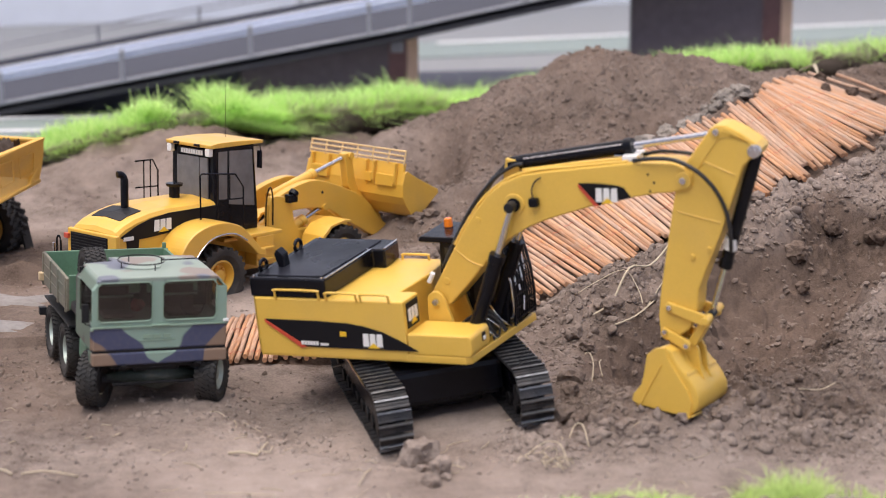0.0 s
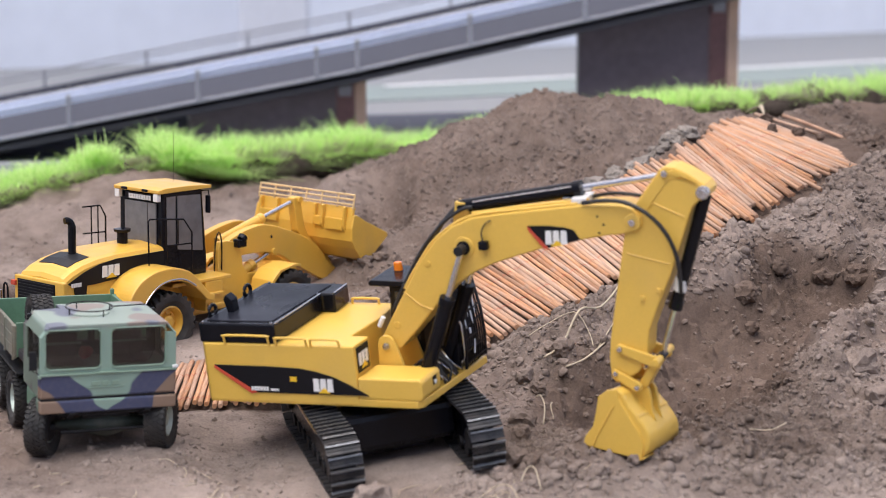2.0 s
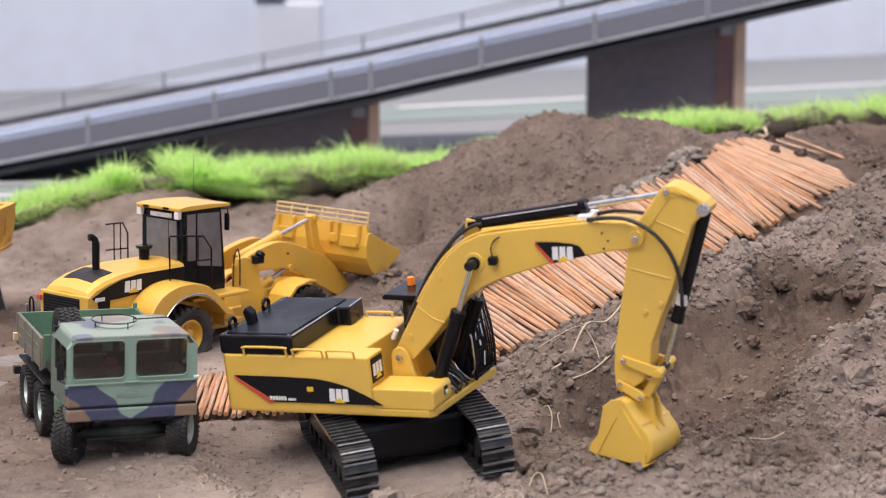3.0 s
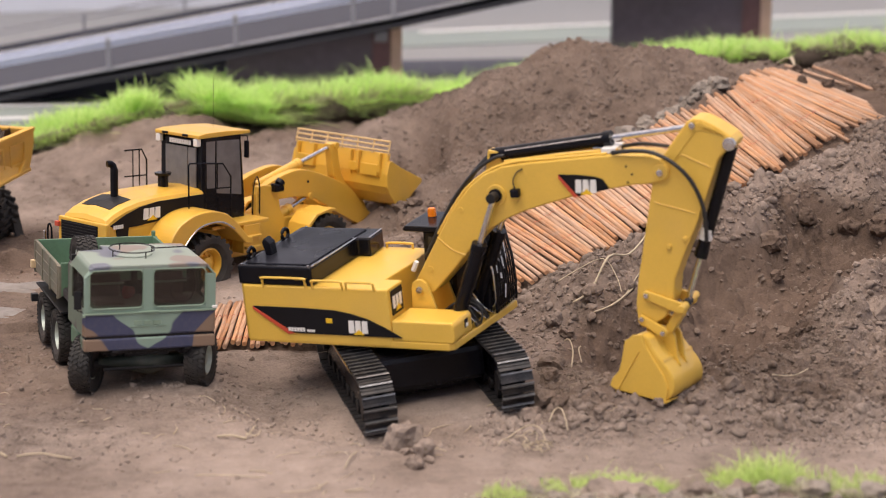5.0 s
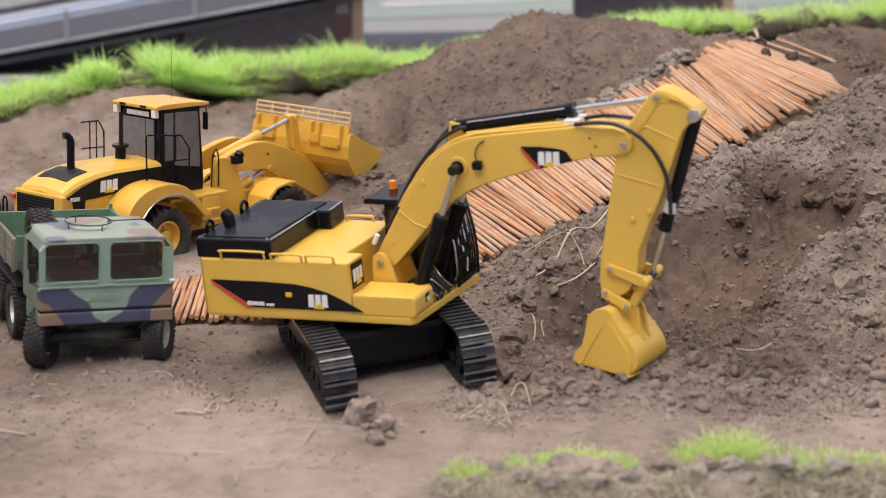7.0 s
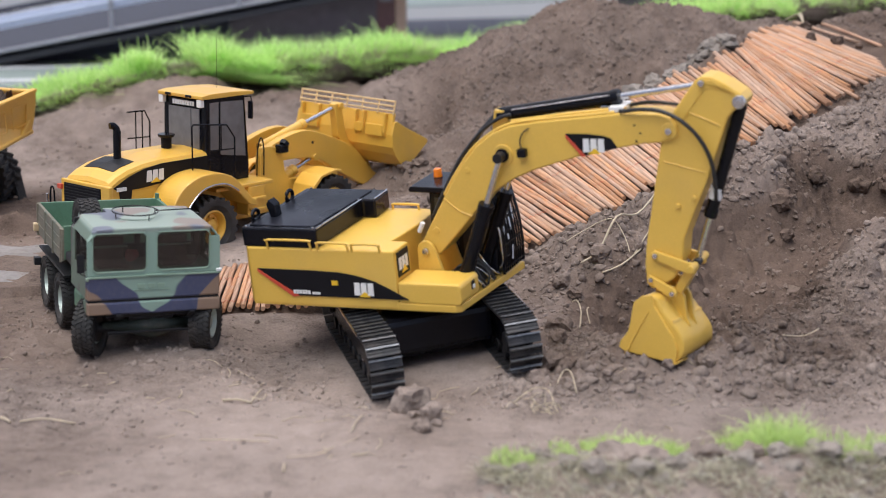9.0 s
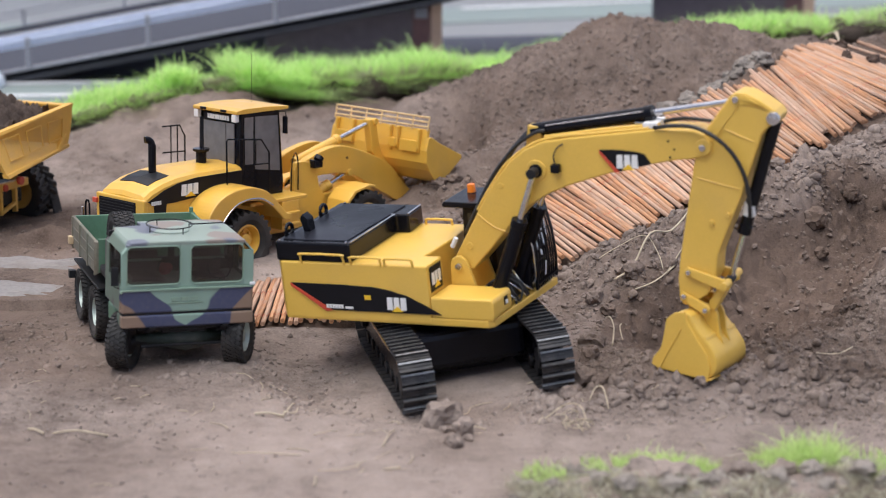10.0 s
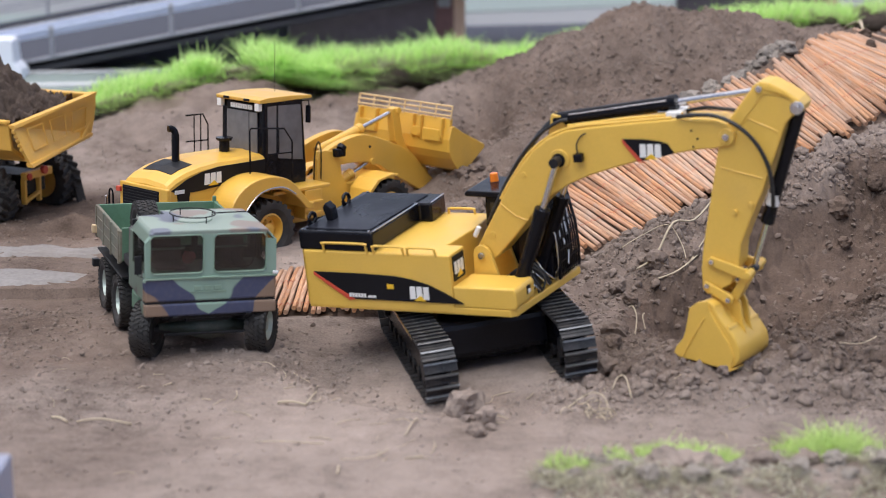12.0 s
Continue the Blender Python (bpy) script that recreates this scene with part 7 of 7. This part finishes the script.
straw([(-0.431, 2.154, 0.001), (-0.404, 2.16, 0.003), (-0.366, 2.15, 0.001)], 0.0018, lift=0.002)
straw([(-0.201, 2.232, 0.001), (-0.183, 2.227, 0.003), (-0.165, 2.22, 0.001)], 0.0024, lift=0.002)
straw([(-0.167, 2.22, 0.001), (-0.159, 2.252, 0.003), (-0.157, 2.275, 0.001)], 0.0013, lift=0.002)
straw([(-0.167, 2.238, 0.001), (-0.152, 2.224, 0.003), (-0.15, 2.252, 0.001)], 0.0012, lift=0.002)
straw([(-0.214, 2.081, 0.001), (-0.178, 2.079, 0.003), (-0.135, 2.07, 0.001)], 0.0012, lift=0.002)
straw([(-0.043, 2.092, 0.001), (-0.036, 2.124, 0.003), (-0.03, 2.151, 0.001)], 0.0013, lift=0.002)
straw([(-0.113, 2.011, 0.001), (-0.079, 2.011, 0.003), (-0.061, 2.037, 0.001)], 0.001, lift=0.002)
straw([(-0.114, 1.967, 0.001), (-0.114, 1.989, 0.001)], 0.0015, lift=0.002)
straw([(-0.042, 2.01, 0.001), (-0.022, 2.012, 0.001)], 0.0013, lift=0.002)
straw([(-0.294, 2.239, 0.001), (-0.283, 2.237, 0.001)], 0.001, lift=0.002)
straw([(-0.365, 2.322, 0.001), (-0.353, 2.327, 0.001)], 0.001, lift=0.002)
straw([(0.500, 2.330, 0.002), (0.530, 2.345, 0.003), (0.555, 2.370, 0.004)], 0.0012)
# a tangle of grey dead stems, and a pale root at the top of the road
for k in range(16):
    x, y, a = 0.182 + rng.gauss(0, 0.012), 2.180 + rng.gauss(0, 0.014), rng.uniform(0, 6.28)
    straw([(x, y, 0.0), (x + 0.010 * math.cos(a), y + 0.010 * math.sin(a), rng.uniform(0.002, 0.007)), (x + 0.018 * math.cos(a + 0.7), y + 0.018 * math.sin(a + 0.7), 0.001)], rng.uniform(0.0006, 0.0011), "grey dead plant stem in a small tangle")
for q in (0.0, 0.5, -0.4):
    straw([(0.792, 3.610, 0.012), (0.792 + 0.008 * q, 3.650, 0.026), (0.786 + 0.030 * q, 3.700, 0.040)], 0.0022, "pale forked root lying at the top of the road")
for k in range(46):
    x, y = rng.uniform(-0.5, 0.55), rng.uniform(1.95, 2.4)
    a, n = rng.uniform(0, 3.14), rng.uniform(0.006, 0.02)
    straw([(x, y, 0.0), (x + n * math.cos(a), y + n * math.sin(a), rng.uniform(0, 0.003)), (x + 2 * n * math.cos(a + 0.2), y + 2 * n * math.sin(a + 0.2), 0.0)], rng.uniform(0.0005, 0.0010), lift=0.001)
# red twine that ties the logs, in two runs
for u, i0, i1 in ((0.30, 2.0, 8.6), (0.72, 2.4, 8.4), (0.16, 0.05, 1.5), (0.62, 0.05, 1.5)):
    pts = []
    for k in range(110):
        i = i0 + (i1 - i0) * k / 109
        a, b = ROAD[int(i)], ROAD[min(int(i) + 1, len(ROAD) - 1)]
        t = i - int(i)
        f = [a[c] + t * (b[c] - a[c]) for c in range(6)]
        pts.append((f[3] + u * (f[0] - f[3]) + rng.uniform(-0.001, 0.001), f[4] + u * (f[1] - f[4]), f[5] + u * (f[2] - f[5]) + (0.0092 if k % 2 else 0.0055)))
    tagged(part("red_twine", tube(pts, 0.0005, 5, 1), M_TWINE, None), "thin red twine tied over the logs", "twine")

# ---- sods of bright grass along the edge of the site ----
def grass_material(name, lo, hi):
    m = bpy.data.materials.new(name)
    m.use_nodes = True
    t = m.node_tree
    b = t.nodes["Principled BSDF"]
    b.inputs["Roughness"].default_value = 0.55
    g = t.nodes.new("ShaderNodeNewGeometry")
    r = t.nodes.new("ShaderNodeValToRGB")
    r.color_ramp.elements[0].color, r.color_ramp.elements[1].color = (*lo, 1), (*hi, 1)
    t.links.new(g.outputs["Random Per Island"], r.inputs["Fac"])
    t.links.new(r.outputs["Color"], b.inputs["Base Color"])
    tl = t.nodes.new("ShaderNodeBsdfTranslucent")
    t.links.new(r.outputs["Color"], tl.inputs["Color"])
    mx = t.nodes.new("ShaderNodeMixShader")
    mx.inputs[0].default_value = 0.5
    t.links.new(b.outputs[0], mx.inputs[1])
    t.links.new(tl.outputs[0], mx.inputs[2])
    t.links.new(mx.outputs[0], t.nodes["Material Output"].inputs["Surface"])
    return m


M_GRASS = grass_material("young_grass", (0.50, 0.78, 0.24), (0.84, 1.0, 0.50))
M_GRASS_DRY = grass_material("dry_young_grass", (0.50, 0.66, 0.24), (0.80, 0.94, 0.46))
M_ROOT = grass_material("pale_roots", (0.34, 0.32, 0.24), (0.74, 0.72, 0.58))
M_SOD = dirt_material("dark_sod_soil", (0.060, 0.047, 0.039), 1.6)


def blades(name, spots, mat, label, category, width=0.0016):
    """Many thin bent blades in one mesh: spots are (x, y, z, height, lean x, lean y)."""
    rg = np.random.default_rng(8)
    co, fa = [], []
    for x, y, z, h, lx, ly in spots:
        a = rg.uniform(0, math.pi)
        wx, wy = math.cos(a) * width, math.sin(a) * width
        n = len(co)
        for k, (u, w) in enumerate(((0.0, 1.0), (0.45, 0.85), (0.8, 0.5))):
            cx, cy, cz = x + lx * u * u, y + ly * u * u, z + h * u * (1 - 0.15 * u * (abs(lx) + abs(ly)) / max(h, 0.01))
            co += [(cx - wx * w, cy - wy * w, cz), (cx + wx * w, cy + wy * w, cz)]
        co.append((x + lx, y + ly, z + h * (1 - 0.15 * (abs(lx) + abs(ly)) / max(h, 0.01))))
        fa += [(n, n + 1, n + 3, n + 2), (n + 2, n + 3, n + 5, n + 4), (n + 4, n + 5, n + 6)]
    me = bpy.data.meshes.new(name)
    me.from_pydata(co, [], fa)
    me.materials.append(mat)
    return tagged(new(name, me), label, category, kind="stuff")


def sod(line, half, thick, tall, count, seed, bare=0.25, roots=700, droop=0.45, width=0.0016, green=None, soil=None, wild=0.42):
    """A strip of sod along a line of (x, y, ground height, grass height factor)."""
    rg = random.Random(seed)
    bm = bmesh.new()
    sp_g, sp_r = [], []
    segs = list(zip(line, line[1:]))
    lens = [math.hypot(b[0] - a[0], b[1] - a[1]) for a, b in segs]
    tot = sum(lens)

    def at(u):
        s = u * tot
        for (a, b), n in zip(segs, lens):
            if s <= n:
                t = s / n
                return [a[c] + t * (b[c] - a[c]) for c in range(4)], math.atan2(b[1] - a[1], b[0] - a[0])
            s -= n
        return list(segs[-1][1]), math.atan2(segs[-1][1][1] - segs[-1][0][1], segs[-1][1][0] - segs[-1][0][0])

    n = int(tot / 0.030) + 2
    for k in range(n):
        (x, y, z, f), a = at(k / (n - 1))
        for q in (-0.6, 0.0, 0.6):
            r = thick * rg.uniform(0.75, 1.15)
            b2 = rock_bm(r, seed + k * 1.3 + q, 0.62, 0.5, 2)
            c = Vector((x - math.sin(a) * q * half + rg.gauss(0, 0.006), y + math.cos(a) * q * half, z + thick * 0.30))
            mp = [bm.verts.new(v.co + c) for v in b2.verts]
            for fc in b2.faces:
                bm.faces.new([mp[v.index] for v in fc.verts])
            b2.free()
    ob = part("sod", bm, soil or M_SOD, None, smooth=True)
    tagged(ob, "cut strip of dark sod with roots showing", "sod", kind="stuff")
    for _ in range(count):
        (x, y, z, f), a = at(rg.random())
        if f <= 0.05 or noise.noise((x * 9, y * 9, seed)) < -0.62 + bare:
            continue
        q = rg.uniform(-0.85, 1.0) * half
        h = tall * f * rg.uniform(0.35, 1.0) * (1.0 + 0.35 * noise.noise((x * 14, y * 14, seed + 3.0)))
        if rg.random() < 0.03:
            h *= 1.35
        lean = rg.gauss(0.0, wild) * h
        fwd = (rg.gauss(-0.18, 0.10 + 0.8 * wild) if q < 0 else rg.gauss(0.0, 0.9 * wild)) * h
        sp_g.append((x - math.sin(a) * q, y + math.cos(a) * q, z + thick * 0.5, h, lean, fwd))
        if rg.random() < droop:
            q = -half * rg.uniform(0.75, 1.15)
            sp_g.append((x - math.sin(a) * q, y + math.cos(a) * q, z + thick * rg.uniform(0.25, 0.8), h * rg.uniform(0.1, 0.5), lean * 2, -h * rg.uniform(0.25, 0.7)))
    for _ in range(roots):
        (x, y, z, f), a = at(rg.random())
        h = thick * rg.uniform(0.2, 1.1)
        sp_r.append((x + math.sin(a) * half * 0.8, y - math.cos(a) * half * 0.9, z + thick * rg.uniform(0.2, 0.9), h * rg.choice((-0.4, 0.5, 0.9)), rg.gauss(0, 0.022), -rg.uniform(0.0, 0.025)))
    blades("grass", sp_g, green or M_GRASS, "bright green young grass growing on the sod", "grass", width)
    blades("roots", sp_r, M_ROOT, "pale dry roots and stems hanging from the sod", "roots", 0.0009)


def tuft(x0, y0, z0, count, length, seed):
    """A tuft that has flopped forward over the edge of its sod."""
    rg = random.Random(seed)
    sp = []
    for _ in range(count):
        a = rg.gauss(0.0, 0.75)
        n = length * rg.uniform(0.4, 1.0)
        sp.append((x0 + rg.gauss(0, 0.018), y0 + rg.gauss(0, 0.012), z0 + rg.uniform(-0.008, 0.012), n * rg.uniform(-0.35, 0.45), n * math.sin(a), -n * math.cos(a) * 0.8))
    blades("grass", sp, M_GRASS, "bright green grass hanging over the edge of the sod", "grass", 0.0016)


def gh(x, y):
    return height(x, y, False)


def line_of(pts):
    return [(x, y, gh(x, y), f) for x, y, f in pts]


# behind the loader, in pieces
sod(line_of([(-0.82, 3.97, 0.35), (-0.74, 4.04, 0.8), (-0.62, 4.12, 1.0), (-0.50, 4.19, 1.0)]), 0.055, 0.026, 0.060, 3000, 1, 0.05, 2200, 0.25)
sod(line_of([(-0.50, 4.22, 0.5), (-0.45, 4.25, 0.45), (-0.40, 4.27, 0.5)]), 0.040, 0.026, 0.060, 420, 2, 0.3, 1500)
sod(line_of([(-0.42, 4.23, 1.1), (-0.33, 4.28, 1.15), (-0.26, 4.32, 1.0)]), 0.075, 0.030, 0.074, 3600, 3, 0.0, 900)
sod(line_of([(-0.27, 4.32, 0.9), (-0.10, 4.42, 0.95), (0.05, 4.50, 0.95), (0.10, 4.52, 0.8)]), 0.058, 0.056, 0.086, 4800, 4, 0.0, 2600, 0.35)
sod(line_of([(0.09, 4.50, 1.0), (0.20, 4.57, 1.15), (0.32, 4.66, 0.95), (0.46, 4.78, 0.7)]), 0.055, 0.030, 0.064, 3400, 5, 0.1)
for x, y, n, l, k in ((-0.33, 4.20, 420, 0.095, 1), (-0.27, 4.24, 260, 0.080, 2), (-0.52, 4.13, 160, 0.050, 3), (0.16, 4.47, 200, 0.060, 4)):
    tuft(x, y, gh(x, y) + 0.050, n, l, 300 + k)
# behind the heap
sod(line_of([(0.46, 4.30, 0.8), (0.62, 4.33, 1.0), (0.80, 4.36, 1.05), (0.93, 4.36, 0.9)]), 0.060, 0.040, 0.062, 3800, 6, 0.0, 900, 0.3)
sod(line_of([(0.96, 4.34, 0.8), (1.10, 4.36, 1.1), (1.28, 4.42, 1.2), (1.42, 4.45, 1.0)]), 0.060, 0.055, 0.066, 3400, 7, 0.0, 1600, 0.12)
# before the dug slope, nearest the camera: worn turf on a low bank
NEAR = dict(bare=0.30, droop=0.7, width=0.0007, green=M_GRASS_DRY, soil=M_GREYCLOD, wild=0.55)
sod(line_of([(0.120, 1.955, 0.4), (0.145, 1.980, 0.8), (0.175, 1.995, 0.9), (0.205, 2.000, 0.5)]), 0.026, 0.009, 0.022, 800, 8, roots=900, **NEAR)
sod(line_of([(0.215, 1.995, 0.6), (0.255, 2.000, 1.0), (0.290, 1.990, 0.9), (0.315, 1.975, 0.6)]), 0.030, 0.009, 0.022, 1300, 9, roots=900, **NEAR)
sod(line_of([(0.350, 1.995, 0.3), (0.375, 2.000, 0.5)]), 0.024, 0.008, 0.024, 260, 12, roots=500, **NEAR)
sod(line_of([(0.375, 1.990, 0.5), (0.405, 2.000, 1.25), (0.440, 2.005, 1.30), (0.465, 1.995, 0.8)]), 0.034, 0.010, 0.034, 1150, 10, roots=1900, **NEAR)
sod(line_of([(0.470, 1.960, 0.5), (0.520, 1.970, 0.7), (0.560, 1.965, 0.5), (0.640, 1.970, 0.8)]), 0.034, 0.010, 0.028, 750, 11, roots=1200, **NEAR)
for k, (x, y, r) in enumerate(((0.160, 1.985, 0.009), (0.172, 1.975, 0.007), (0.330, 1.972, 0.013), (0.352, 1.960, 0.015), (0.318, 1.950, 0.010), (0.300, 1.915, 0.012), (0.375, 1.925, 0.014), (0.140, 1.935, 0.010), (0.190, 1.925, 0.012), (0.215, 1.900, 0.014), (0.420, 1.945, 0.013), (0.470, 1.935, 0.016), (0.530, 1.930, 0.015), (0.262, 1.895, 0.013))):
    clod(x, y, r, 130 + k * 1.9, "grey-brown lump of earth beside the grass", 0.7, M_GREYCLOD)
for k, (x, y, r) in enumerate(((0.236, 1.946, 0.024), (0.264, 1.942, 0.023), (0.286, 1.947, 0.016), (0.346, 1.962, 0.022), (0.392, 1.955, 0.017))):
    clod(x, y, r, 171 + k * 2.3, "large brown lump of earth beside the grass", 0.6)
rg = random.Random(77)
sp = []
for _ in range(6500):
    x, y = rg.uniform(0.09, 0.70), rg.gauss(1.922, 0.045)
    if noise.noise((x * 11, y * 11, 3.0)) < -0.15 or x < 0.09 + 0.5 * abs(y - 1.96):
        continue
    sp.append((x, y, gh(x, y) + 0.002, rg.uniform(0.003, 0.015), rg.gauss(0, 0.016), rg.gauss(-0.004, 0.014)))
blades("dry_grass", sp, M_ROOT, "pale dry grass stems on the earth", "dry grass", 0.0009)
bits = []
for _ in range(260):
    bits.append((rg.uniform(0.10, 0.70), rg.gauss(1.925, 0.040), 0.003 + 0.008 * rg.random() ** 2))
scatter("dry_clods", bits, 2, "grey-brown lumps of dry earth before the grass", M_GREYCLOD)

# a pale grey corner post at the edge of the site
tagged(part("corner_block", box(-0.469, -0.406, 1.655, 1.72, -0.02, 0.112, 0.004), material("grey_lilac_plastic", (0.30, 0.32, 0.42), 0.45, vary=0.05, scale=20, fine=200)), "plain grey-lilac plastic block at the site's edge", "block")
